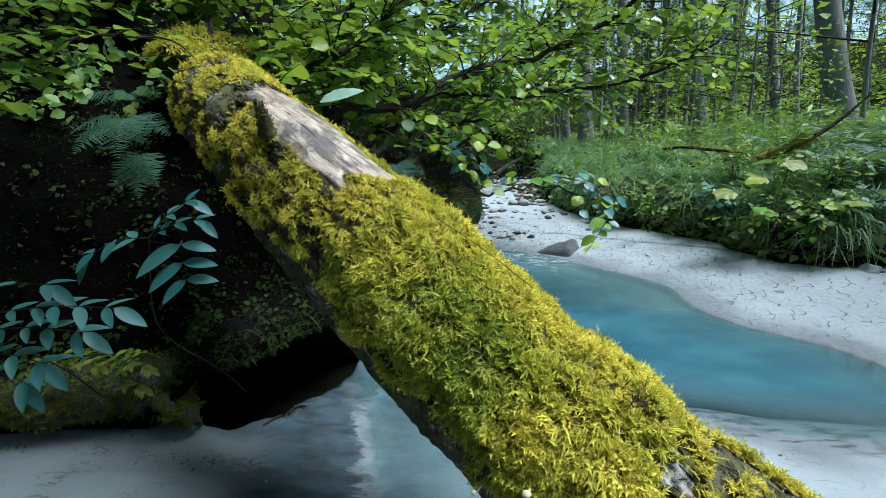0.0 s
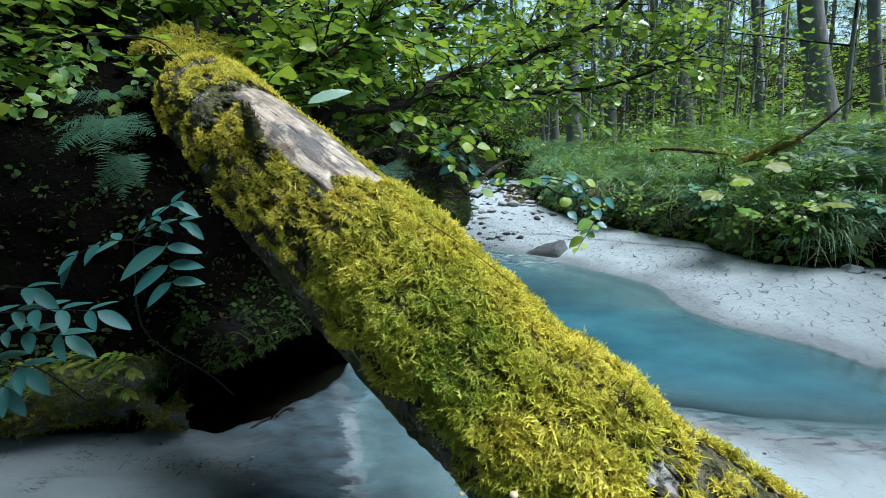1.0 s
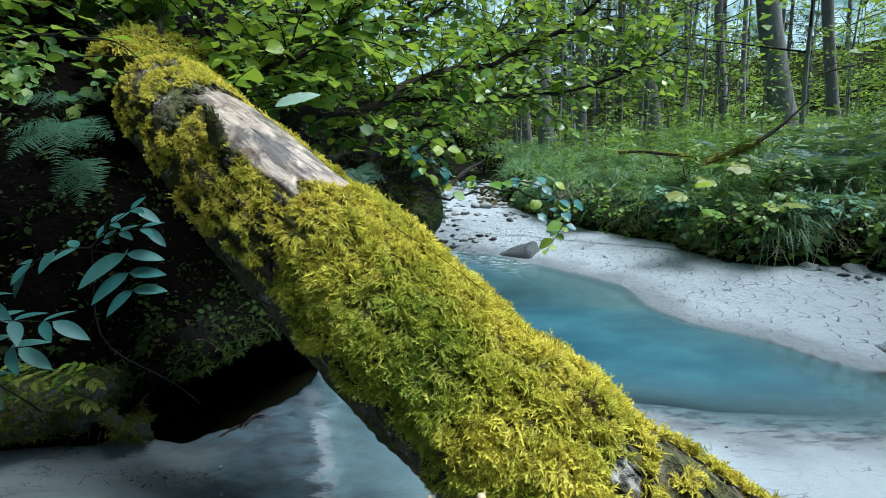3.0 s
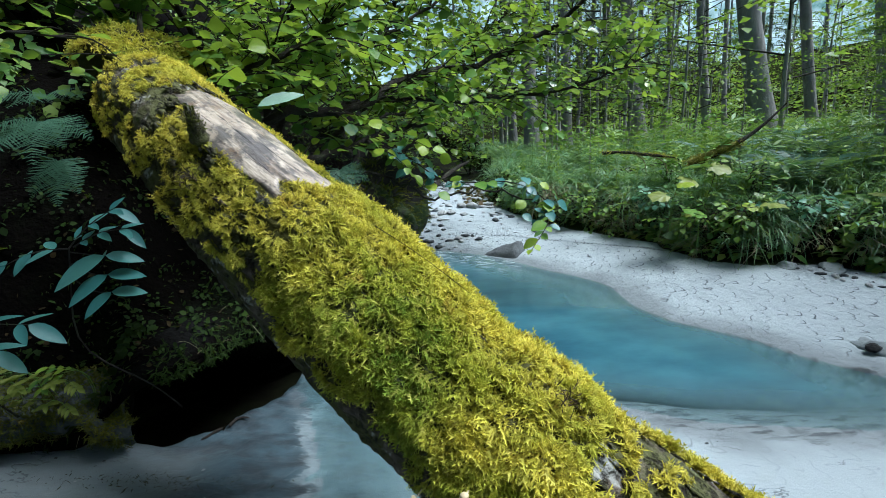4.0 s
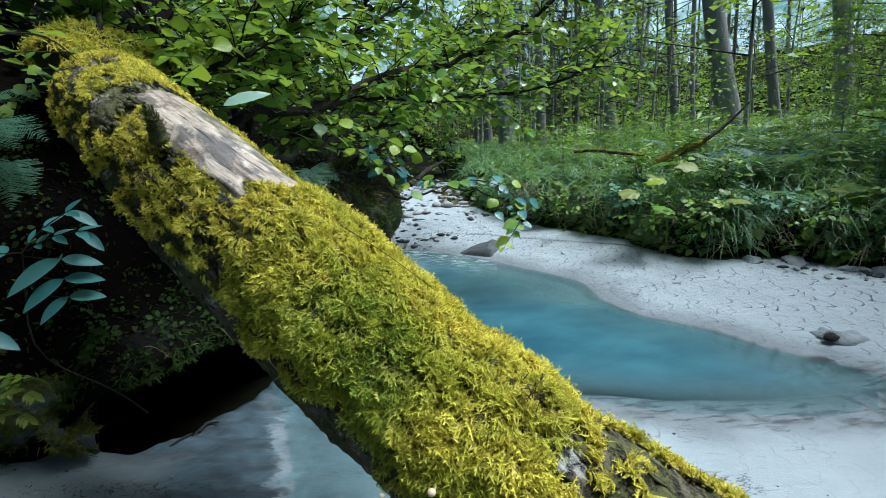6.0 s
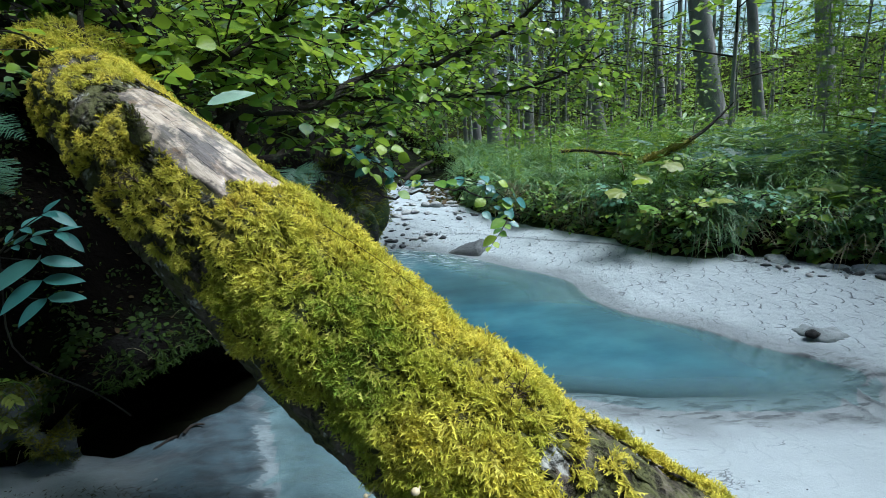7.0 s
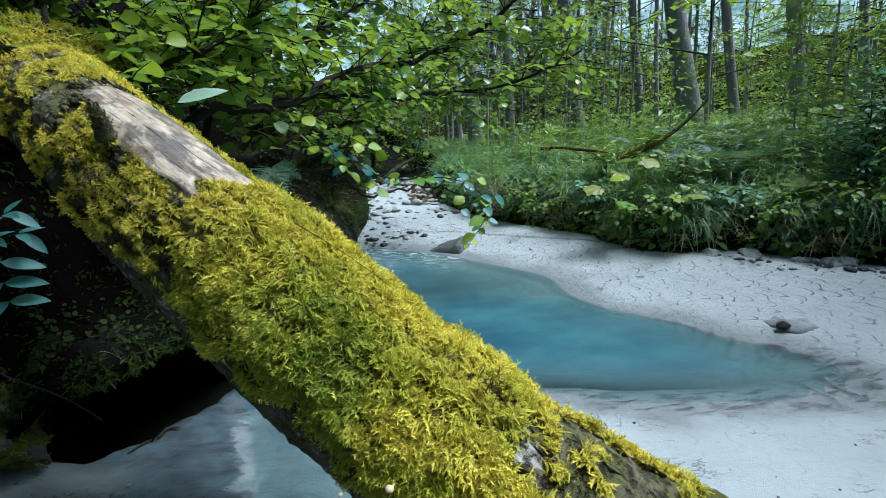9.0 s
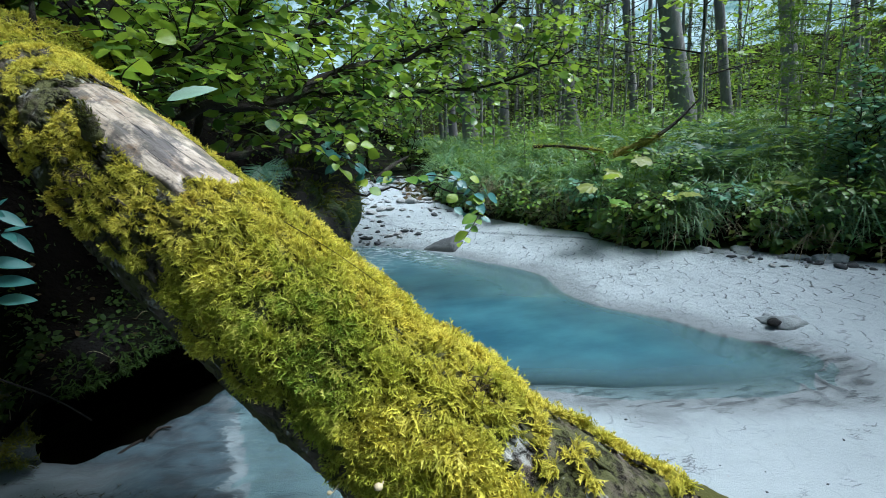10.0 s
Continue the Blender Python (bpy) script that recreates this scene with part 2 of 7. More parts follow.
    lee = n.math("MAXIMUM", lee, n.math("MULTIPLY", n.math("MULTIPLY", smudge, n.attr("shore")), 0.75))
    step = n.math("MULTIPLY", n.ramp(n.attr("step"), (0.004, 1.0), (0.016, 0.0)), n.ramp(n.noise(4, 3), (0.36, 0.2), (0.5, 0.95)))
    base = n.mix(n.math("MAXIMUM", n.math("MAXIMUM", lee, step), n.attr("stain")), base, (0.050, 0.058, 0.062))
    # Soil darkened so the hollow under the bank looks unlit
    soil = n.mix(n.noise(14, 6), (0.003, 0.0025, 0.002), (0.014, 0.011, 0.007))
    soil = n.mix(n.math("MULTIPLY", n.ramp(n.noise(3.1, 4), (0.45, 0.0), (0.65, 0.8)), n.math("SUBTRACT", 1.0, n.attr("sand_shade"))), soil, (0.035, 0.055, 0.012))
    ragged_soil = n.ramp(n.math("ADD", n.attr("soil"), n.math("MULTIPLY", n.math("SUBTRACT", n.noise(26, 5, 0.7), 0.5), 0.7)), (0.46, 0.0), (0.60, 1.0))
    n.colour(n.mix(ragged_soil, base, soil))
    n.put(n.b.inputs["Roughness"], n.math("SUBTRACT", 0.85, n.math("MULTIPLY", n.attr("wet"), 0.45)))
    n.put(n.b.inputs["Specular IOR Level"], n.math("MULTIPLY", n.math("SUBTRACT", 1.0, n.attr("soil")), 0.33))
    crest = n.math("MULTIPLY", n.math("MULTIPLY", n.math("MINIMUM", saw, 1.0), n.attr("bar")), 3.2)
    n.bump(n.math("ADD", crest, n.math("SUBTRACT", n.math("ADD", n.noise(300, 2), n.math("MULTIPLY", n.noise(28, 5), 1.6)), n.math("MULTIPLY", lee, 1.5))), 0.7, 0.010)
    return n.m


def water_material():
    """Milky glacial water: the deeper, the less of the bed shows; a glossy skin on top."""
    n = Nodes("milky_turquoise_water", 0.4, 0, 0.2)
    deep = n.mix(n.ramp(n.noise(2.0, 5, stretch=(1, 1.6, 1)), (0.36, 0.0), (0.64, 1.0)), (0.015, 0.068, 0.104), (0.042, 0.135, 0.172))
    foam = n.math("MULTIPLY", n.attr("foam"), n.ramp(n.noise(9, 5, 0.7, stretch=(1, 3.0, 1)), (0.50, 0.0), (0.58, 0.8)))
    n.colour(n.mix(foam, n.mix(n.attr("murk"), (0.13, 0.24, 0.26), deep), (0.62, 0.70, 0.70)))
    ripple = n.math("ADD", n.noise(7, 3, vector=None, stretch=(1, 2.2, 1)), n.math("MULTIPLY", n.noise(40, 2), 0.12))
    bump = n.add("ShaderNodeBump", Height=ripple, Strength=0.12, Distance=0.02)
    clear = n.add("ShaderNodeBsdfTransparent", Color=(0.86, 0.96, 0.965, 1))
    body = n.add("ShaderNodeMixShader", Fac=n.math("MAXIMUM", n.attr("murk"), foam))
    n.t.links.new(clear.outputs[0], body.inputs[1])
    n.t.links.new(n.b.outputs[0], body.inputs[2])
    gloss = n.add("ShaderNodeBsdfGlossy", Roughness=0.07, Normal=bump.outputs[0])
    fres = n.add("ShaderNodeFresnel", IOR=1.33, Normal=bump.outputs[0])
    skin = n.add("ShaderNodeMixShader", Fac=fres.outputs[0])
    n.t.links.new(body.outputs[0], skin.inputs[1])
    n.t.links.new(gloss.outputs[0], skin.inputs[2])
    n.t.links.new(skin.outputs[0], n.t.nodes["Material Output"].inputs["Surface"])
    return n.m


def bank_material():
    n = Nodes("shade_blackened_soil", 0.95, 0, 0.05)
    # Soil tones far below real humus: the cover's shade is in the colour
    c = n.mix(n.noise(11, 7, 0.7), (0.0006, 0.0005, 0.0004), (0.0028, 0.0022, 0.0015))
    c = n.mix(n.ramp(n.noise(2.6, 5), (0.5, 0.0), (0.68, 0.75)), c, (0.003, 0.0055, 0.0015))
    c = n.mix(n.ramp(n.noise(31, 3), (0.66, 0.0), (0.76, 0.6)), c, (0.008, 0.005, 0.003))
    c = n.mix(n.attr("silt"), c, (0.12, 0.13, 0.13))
    n.colour(c)
    n.bump(n.math("ADD", n.noise(45, 5), n.math("MULTIPLY", n.noise(9, 4), 2.0)), 0.9, 0.02)
    return n.m


def bark_material(name, dark, light, patch, scale=22, stretch=(1, 1, 0.25)):
    n = Nodes(name, 0.85, 0, 0.3)
    grain = n.noise(scale, 8, 0.72, stretch=stretch)
    c = n.ramp(grain, (0.3, dark), (0.7, light))
    c = n.mix(n.ramp(n.noise(scale * 0.28, 4), (0.52, 0.0), (0.62, 0.8)), c, patch)
    c = n.mix(n.math("MULTIPLY", n.noise(140, 2), 0.5), c, dark)
    n.colour(c)
    n.bump(n.math("ADD", grain, n.math("MULTIPLY", n.noise(scale * 5, 4), 0.35)), 1.0, 0.035)
    return n.m


def wood_material():
    """Weathered, wet, barkless wood whose grain runs along the log."""
    n = Nodes("weathered_bare_wood", 0.45, 0, 0.5)
    u = n.add("ShaderNodeCombineXYZ", X=n.math("MULTIPLY", n.attr("run"), 3.0), Y=n.math("MULTIPLY", n.attr("turn"), 15.0), Z=0.0).outputs[0]
    grain = n.noise(1.6, 7, 0.65, vector=u)
    c = n.ramp(grain, (0.33, (0.17, 0.125, 0.09)), (0.46, (0.36, 0.30, 0.235)), (0.66, (0.60, 0.52, 0.42)))
    broad = n.add("ShaderNodeCombineXYZ", X=n.math("MULTIPLY", n.attr("run"), 7.0), Y=n.math("MULTIPLY", n.attr("turn"), 9.0), Z=5.0).outputs[0]
    smear = n.noise(1.9, 8, 0.75, vector=broad)
    c = n.mix(n.ramp(smear, (0.45, 0.0), (0.54, 0.85)), c, (0.065, 0.060, 0.060))
    c = n.mix(n.ramp(n.noise(13, 6, 0.75), (0.56, 0.0), (0.66, 0.75)), c, (0.20, 0.13, 0.075))
    fine = n.add("ShaderNodeCombineXYZ", X=n.math("MULTIPLY", n.attr("run"), 5.0), Y=n.math("MULTIPLY", n.attr("turn"), 60.0), Z=2.0).outputs[0]
    crack = n.ramp(n.noise(1.2, 4, 0.6, vector=fine), (0.33, 1.0), (0.38, 0.0))
    c = n.mix(n.math("MULTIPLY", crack, 0.85), c, (0.02, 0.018, 0.016))
    c = n.mix(n.ramp(n.noise(55, 3), (0.62, 0.0), (0.70, 0.8)), c, (0.05, 0.04, 0.035))
    n.colour(c)
    n.put(n.b.inputs["Roughness"], n.ramp(n.noise(11, 5), (0.38, 0.30), (0.62, 0.60)))
    n.put(n.b.inputs["Coat Weight"], n.ramp(n.noise(7, 4), (0.46, 0.0), (0.60, 0.8)))
    n.b.inputs["Coat Roughness"].default_value = 0.18
    n.bump(n.math("SUBTRACT", n.math("ADD", n.math("MULTIPLY", grain, 1.2), n.math("MULTIPLY", n.noise(10, 6), 1.8)), crack), 0.6, 0.008)
    return n.m


def moss_material(name, shade):
    """Yellow to green moss: brown old stems, pale growing tips, orange-brown dead spots."""
    n = Nodes(name, 0.7, 0, 0.25)
    patch = n.math("ADD", n.math("ADD", n.noise(6.5, 4), n.math("MULTIPLY", n.noise(38, 3), 0.25)), n.math("MULTIPLY", n.attr("green"), -0.36))
    c = n.ramp(patch, (0.16, (0.17, 0.28, 0.02)), (0.40, (0.47, 0.51, 0.04)), (0.68, (0.81, 0.72, 0.085)))
    r = n.attr("rand")
    c = n.mix(n.ramp(r, (0.0, 0.5), (0.3, 0.0)), c, (0.17, 0.22, 0.015))
    c = n.mix(n.ramp(r, (0.80, 0.0), (1.0, 0.6)), c, (0.78, 0.72, 0.16))
    c = n.mix(n.ramp(n.noise(17, 3), (0.62, 0.0), (0.72, 0.6)), c, (0.50, 0.32, 0.05))
    # Brown stem bases, deepened to put shade between the shoots
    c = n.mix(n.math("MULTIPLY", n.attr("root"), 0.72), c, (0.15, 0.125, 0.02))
    # shade mixes near-black into the colour for gaps and unlit copies
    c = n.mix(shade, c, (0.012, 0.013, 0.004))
    n.colour(c)
    tr = n.add("ShaderNodeBsdfTranslucent", Color=c)
    mx = n.add("ShaderNodeMixShader", Fac=0.3 if shade < 0.3 else 0.0)
    n.t.links.new(n.b.outputs[0], mx.inputs[1])
    n.t.links.new(tr.outputs[0], mx.inputs[2])
    n.t.links.new(mx.outputs[0], n.t.nodes["Material Output"].inputs["Surface"])
    n.bump(n.noise(120, 3), 0.5, 0.006)
    return n.m


def rock_material(name, dark, light, moss=0.0):
    n = Nodes(name, 0.8, 0, 0.4)
    c = n.mix(n.noise(8, 7, 0.7), dark, light)
    c = n.mix(n.ramp(n.noise(60, 3), (0.5, 0.0), (0.7, 0.5)), c, dark)
    r = n.object_random()
    c = n.mix(n.math("MULTIPLY", r, 0.35), c, dark)
    if moss:
        c = n.mix(n.ramp(n.noise(5, 5), (0.62 - moss * 0.3, 0.0), (0.72 - moss * 0.3, 0.9)), c, (0.035, 0.06, 0.01))
    n.colour(c)
    n.bump(n.noise(25, 7, 0.7), 0.8, 0.02)
    return n.m


def log_bark_material():
    """Flaky grey-brown bark with cracks, dull moss film and crusts of white lichen."""
    n = Nodes("flaky_lichen_bark", 0.8, 0, 0.3)
    edge = n.ramp(n.noise(42, 5, 0.7), (0.36, 0.0), (0.50, 1.0))
    c = n.ramp(n.noise(24, 8, 0.75), (0.32, (0.035, 0.027, 0.020)), (0.64, (0.16, 0.135, 0.105)))
    c = n.mix(n.ramp(n.noise(11, 5), (0.40, 0.0), (0.54, 0.8)), c, (0.075, 0.085, 0.018))
    c = n.mix(n.ramp(n.math("ADD", n.noise(12, 3), n.math("MULTIPLY", n.noise(90, 3), 0.25)), (0.73, 0.0), (0.78, 0.85)), c, (0.36, 0.37, 0.34))
    c = n.mix(edge, (0.018, 0.014, 0.010), c)
    n.colour(c)
    n.bump(n.math("ADD", edge, n.noise(60, 6, 0.7)), 1.0, 0.008)
    return n.m


SAND = sand_material()
WATER = water_material()
SOIL = bank_material()
LOG_BARK = log_bark_material()
WOOD = wood_material()
MOSS = moss_material("yellow_green_moss", 0.0)
# Moss copies with shade mixed in: gaps between shoots, then shaded spots
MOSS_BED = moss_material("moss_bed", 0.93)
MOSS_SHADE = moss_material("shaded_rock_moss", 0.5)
MOSS_DARK = moss_material("shaded_dark_moss", 0.66)
LIMB = bark_material("dark_wet_limb_bark", (0.010, 0.008, 0.006), (0.045, 0.036, 0.028), (0.05, 0.06, 0.03), 30, (1, 1, 1))
SPRUCE_BARK = bark_material("grey_spruce_bark", (0.17, 0.17, 0.165), (0.45, 0.44, 0.42), (0.34, 0.36, 0.33), 9, (1, 1, 0.35))
SHRUB_LEAF = leaf_material("hazel_leaf", (0.012, 0.07, 0.04), (0.075, 0.22, 0.032), (0.34, 0.46, 0.04), 0.28, 0.42)
ASH_LEAF = leaf_material("ash_leaflet", (0.024, 0.12, 0.125), (0.04, 0.165, 0.165), (0.075, 0.22, 0.20), 0.38, 0.15, 0.5, True)
SINGLE_LEAF = leaf_material("single_leaf", (0.022, 0.11, 0.06), (0.09, 0.25, 0.038), (0.36, 0.48, 0.04), 0.36, 0.4, 0.4, True)
FERN = leaf_material("fern_green", (0.030, 0.10, 0.070), (0.05, 0.145, 0.098), (0.085, 0.19, 0.12), 0.5, 0.3)
GRASS = leaf_material("bank_grass", (0.03, 0.11, 0.045), (0.08, 0.23, 0.10), (0.27, 0.43, 0.21), 0.42, 0.38)
# Herb copy darkened to near black: the bank's shade in its colour
SHADE_HERB = leaf_material("shade_darkened_herb", (0.003, 0.008, 0.002), (0.007, 0.020, 0.004), (0.030, 0.056, 0.009), 0.7, 0.2, 0.12)
LEDGE_ROCK = rock_material("silty_ledge_rock", (0.010, 0.012, 0.013), (0.15, 0.18, 0.195), 0.2)
BLACK_ROCK = rock_material("black_wet_hollow", (0.004, 0.004, 0.004), (0.012, 0.012, 0.012))
SILT_ROCK = rock_material("silt_covered_stone", (0.13, 0.155, 0.16), (0.36, 0.40, 0.40))
BOULDER = rock_material("dark_boulder_rock", (0.006, 0.006, 0.006), (0.04, 0.035, 0.029), 0.35)
DRY_GRASS = leaf_material("dry_grass", (0.16, 0.13, 0.07), (0.26, 0.21, 0.12), (0.36, 0.31, 0.19), 0.7, 0.2)
HERB = leaf_material("bank_herb_leaf", (0.045, 0.15, 0.035), (0.10, 0.26, 0.05), (0.28, 0.40, 0.07), 0.5, 0.35)
NEEDLE = leaf_material("spruce_needles", (0.012, 0.035, 0.014), (0.022, 0.055, 0.02), (0.05, 0.085, 0.025), 0.6, 0.2)
FAR_LEAF = leaf_material("young_tree_leaf", (0.06, 0.17, 0.025), (0.12, 0.27, 0.04), (0.28, 0.40, 0.06), 0.5, 0.5)
LITTER = leaf_material("dead_leaf", (0.02, 0.012, 0.006), (0.05, 0.028, 0.012), (0.10, 0.06, 0.025), 0.8, 0.15)
# Dead-leaf copy with the bank's shade darkened into its colour
SHADED_LITTER = leaf_material("shaded_dead_leaf", (0.004, 0.0025, 0.0015), (0.012, 0.007, 0.003), (0.035, 0.02, 0.008), 0.8, 0.1, 0.15)
DARK_ROCK = rock_material("dark_wet_rock", (0.03, 0.035, 0.038), (0.13, 0.145, 0.15))
PALE_ROCK = rock_material("pale_river_stone", (0.22, 0.24, 0.24), (0.54, 0.56, 0.55))
MOSS_ROCK = rock_material("mossy_rock", (0.008, 0.008, 0.007), (0.045, 0.042, 0.036), 1.0)
# The leaf's sheen, put into a whitish base colour
SHEEN_LEAF = leaf_material("painted_sheen_leaf", (0.20, 0.34, 0.25), (0.25, 0.40, 0.31), (0.32, 0.46, 0.36), 0.35, 0.2)
HERB_YELLOW = leaf_material("yellowing_leaf", (0.13, 0.19, 0.03), (0.22, 0.27, 0.04), (0.34, 0.35, 0.06), 0.5, 0.3)
BUSH_LEAF = leaf_material("bush_leaf", (0.05, 0.17, 0.10), (0.09, 0.27, 0.16), (0.19, 0.40, 0.25), 0.45, 0.3)


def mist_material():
    """Far forest, the mist painted into its colour; it glows by itself."""
    n = Nodes("painted_mist_forest", 1.0, 0, 0.0)
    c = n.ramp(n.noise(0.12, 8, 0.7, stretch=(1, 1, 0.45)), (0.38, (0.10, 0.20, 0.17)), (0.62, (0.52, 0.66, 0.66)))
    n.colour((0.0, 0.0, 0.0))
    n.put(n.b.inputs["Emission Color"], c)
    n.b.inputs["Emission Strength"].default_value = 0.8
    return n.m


MIST = mist_material()
CAP = Nodes("cream_mushroom_cap", 0.5)
CAP.colour(CAP.mix(CAP.noise(200, 3), (0.42, 0.34, 0.19), (0.56, 0.47, 0.30)))
CAP = CAP.m

# ---- the ground ----
POOL = [(0.30, 5.05), (0.94, 4.53), (1.30, 3.93), (1.60, 3.35), (1.57, 2.92), (1.66, 2.60), (1.90, 2.28), (2.04, 1.98), (2.23, 1.75), (2.26, 1.56),
        (2.10, 1.39), (1.81, 1.42), (1.37, 1.52), (1.16, 1.58), (0.97, 1.70), (0.70, 1.76), (0.36, 1.62), (0.14, 1.30), (0.0, 1.08), (-0.14, 1.10), (-0.24, 1.35), (-0.30, 1.65),
        (-0.40, 2.00), (-0.40, 2.60), (-0.15, 3.20), (0.10, 4.00), (0.12, 4.80)]
BANK = [(9.0, -6.0), (5.6, 0.4), (4.3, 1.9), (3.66, 2.44), (3.31, 2.84), (3.05, 3.16), (2.70, 3.24), (2.48, 3.50), (2.40, 4.15), (2.07, 4.80), (1.62, 5.55), (1.35, 6.6), (1.7, 9.0), (1.5, 14.0), (0.0, 40.0)]
LIP = [(-9.0, -2.5), (-4.0, 0.7), (-2.2, 1.42), (-1.6, 1.50), (-1.2, 1.54), (-0.82, 1.60), (-0.62, 1.85), (-0.50, 2.15), (-0.42, 2.60), (-0.18, 3.05), (0.08, 3.65), (0.14, 4.6), (0.25, 6.0), (0.55, 8.5), (0.2, 14.0), (-2.0, 40.0)]

POOL = np.vstack([along(POOL + POOL[:1], 150)[:-1]])
POOL = POOL + 0.05 * np.stack([fbm(POOL[:, 0] * 2.7, POOL[:, 1] * 2.7, 5) - 0.5, fbm(POOL[:, 0] * 2.7 + 9, POOL[:, 1] * 2.7, 6) - 0.5], -1)


def bank_side(x, y):
    """Metres behind the foot of the far bank, negative on the stream's side."""
    d, s = line_distance(x, y, BANK)
    return -d * s


def streak_edge(x, y):
    """Metres from the crisp edge of a painted reflection under the log, positive inside."""
    d, s = line_distance(x, y, [(-0.30, 2.10), (-0.365, 1.80), (-0.335, 1.60), (-0.295, 1.42), (-0.26, 1.1)])
    return np.clip(d * s, -0.3, 0.3)


def ground_height(x, y):
    d, _ = line_distance(x, y, POOL, True)
    wet = inside(x, y, POOL)
    wobble = 0.05 * (fbm(x * 2.1, y * 2.1, 3) - 0.5)
    out = 0.13 * np.minimum(d, 1.1) + wobble * smooth(0.0, 0.8, d) * 0.6
    shelf = smooth(2.86, 3.02, y + 0.18 * (x - 1.2) + 0.10 * (fbm(x * 6, y * 6, 17) - 0.5)) * smooth(0.4, 0.8, x)
    into = (-0.32 * smooth(0, 1.0, d * 1.25) - 0.09 * smooth(0, 0.07, d) * smooth(1.7, 2.2, y + 0.3 * smooth(1.6, 2.2, x))) * (0.34 + 0.66 * smooth(0.0, 0.6, x)) * (1 - 0.72 * smooth(1.62, 2.15, x)) * (1 - 0.6 * shelf) * (1 - 0.4 * smooth(-0.05, 0.05, streak_edge(x, y)) * smooth(0.12, 0.03, streak_edge(x, y)))
    h = np.where(wet, into, out)
    up = np.maximum(y - 5.0, 0)
    h = h + np.where(wet, 0, 0.085 * np.minimum(up, 14))
    b = bank_side(x, y)
    lumps = fbm(x * 1.3, y * 1.3, 11) - 0.5
    rise = 0.34 * smooth(0.0, 0.28, b + 0.12 * lumps) + 0.22 * smooth(0.25, 1.5, b) + 0.07 * np.maximum(b - 1.5, 0) + 0.10 * lumps * smooth(0.2, 1.5, b)
    rise = rise + 0.16 * np.clip(b - 13, 0, 45)
    near_up = np.where(b > 0, 0.085 * np.minimum(up, 14) * (1 - smooth(0, 2.5, b)) - 0.085 * np.minimum(up, 14), 0)
    # Unseen rise at the rear, added to block low sky light
    behind = 0.75 * np.clip(-1.4 - y, 0, 14) * (1 + 0.3 * lumps)
    return h + np.where(b > -0.3, rise, 0) + near_up * (~wet) + behind, b, d, wet


def axis_steps(*runs):
    out = []
    for a, b, step in runs:
        out.append(np.arange(a, b, step))
    return np.concatenate(out)


def far_steps(start, end, n=26):
    return start * (end / start) ** (np.arange(1, n + 1) / n)


gx = np.concatenate([-far_steps(3.0, 400)[::-1] , axis_steps((-3.0, -1.8, 0.06), (-1.8, 0.2, 0.022), (0.2, 0.8, 0.021), (0.8, 3.3, 0.015), (3.3, 3.5, 0.021), (3.5, 4.6, 0.03), (4.6, 9, 0.12)), far_steps(9.0, 400)])
gy = np.concatenate([-far_steps(1.0, 400)[::-1], axis_steps((-1.0, 0.7, 0.06), (0.7, 3.4, 0.021), (3.4, 6.8, 0.025), (6.8, 9, 0.05), (9, 16, 0.2)), far_steps(16.0, 400)])
GX, GY = np.meshgrid(gx, gy, indexing="ij")
GZ, gb, gd, gwet = ground_height(GX, GY)
bar = np.where(gwet, np.maximum(smooth(0.34, 0.05, gd), smooth(1.4, 1.9, GX)), 1.0) * (1 - smooth(-0.3, 0.0, gb)) * smooth(0.2, 0.7, GX) * smooth(6.0, 5.2, GY) * smooth(0.2, 0.7, GY)
near_smooth = smooth(1.15, 1.9, GY + 0.15 * (fbm(GX * 2, GY * 2, 41) - 0.5))
# Wet pool bed and shore, plus shade painted on the left sand
wet_and_shade = np.where(gwet | (GX < -0.2), np.where(gwet, 1.0, smooth(0.1, -0.3, GX) * smooth(0.0, 0.5, GY + 0.4 * (fbm(GX * 2, GY * 2, 52) - 0.5))), smooth(0.30, 0.02, gd + 0.25 * (fbm(GX * 5, GY * 5, 51) - 0.5)))
left = smooth(0.1, -0.3, GX) * (~gwet) * smooth(-2.6, -1.9, GX) * (GY > 0.5)
GZ = GZ + left * (0.055 * (fbm(GX * 4, GY * 7, 43, 5) - 0.5) + 0.022 * (fbm(GX * 18, GY * 22, 44, 3) - 0.5))
shore_d = np.where(gwet, -gd, gd)
fan = (0.80 * GX - 0.62 * GY) / 0.125 + 3.4 * (fbm(GX * 3, GY * 3, 33, 3) - 0.5)
fan_f = fan - np.floor(fan)
fan_on = smooth(1.72, 2.0, GX) * smooth(-0.42, -0.15, shore_d) * smooth(0.05, -0.03, shore_d) * smooth(0.12, 0.32, vnoise(np.floor(fan) * 5.3, GX * 3 + GY * 3, 35))
fan_line = smooth(0.58, 0.80, fan_f) * smooth(1.0, 0.92, fan_f) * fan_on
GZ = GZ + 0.013 * fan_f * fan_on
lip_d, lip_s = line_distance(GX + 0.05 * (fbm(GX * 5, GY * 5, 61) - 0.5), GY + 0.07 * (fbm(GX * 5, GY * 5, 62) - 0.5), [(0.1, 6.25), (0.29, 6.02), (0.58, 5.60), (0.92, 5.25), (1.21, 5.10), (1.51, 4.83), (1.74, 4.61), (1.91, 4.43), (2.07, 4.27), (2.22, 4.10), (2.42, 3.86)])
GZ = GZ + 0.010 * smooth(-0.018, 0.012, lip_d * lip_s + 0.03 * (fbm(GX * 6, GY * 6, 39) - 0.5)) * smooth(0.6, 0.1, lip_d) * (GY > 4.0) * (GY < 7) * (gb < 0)
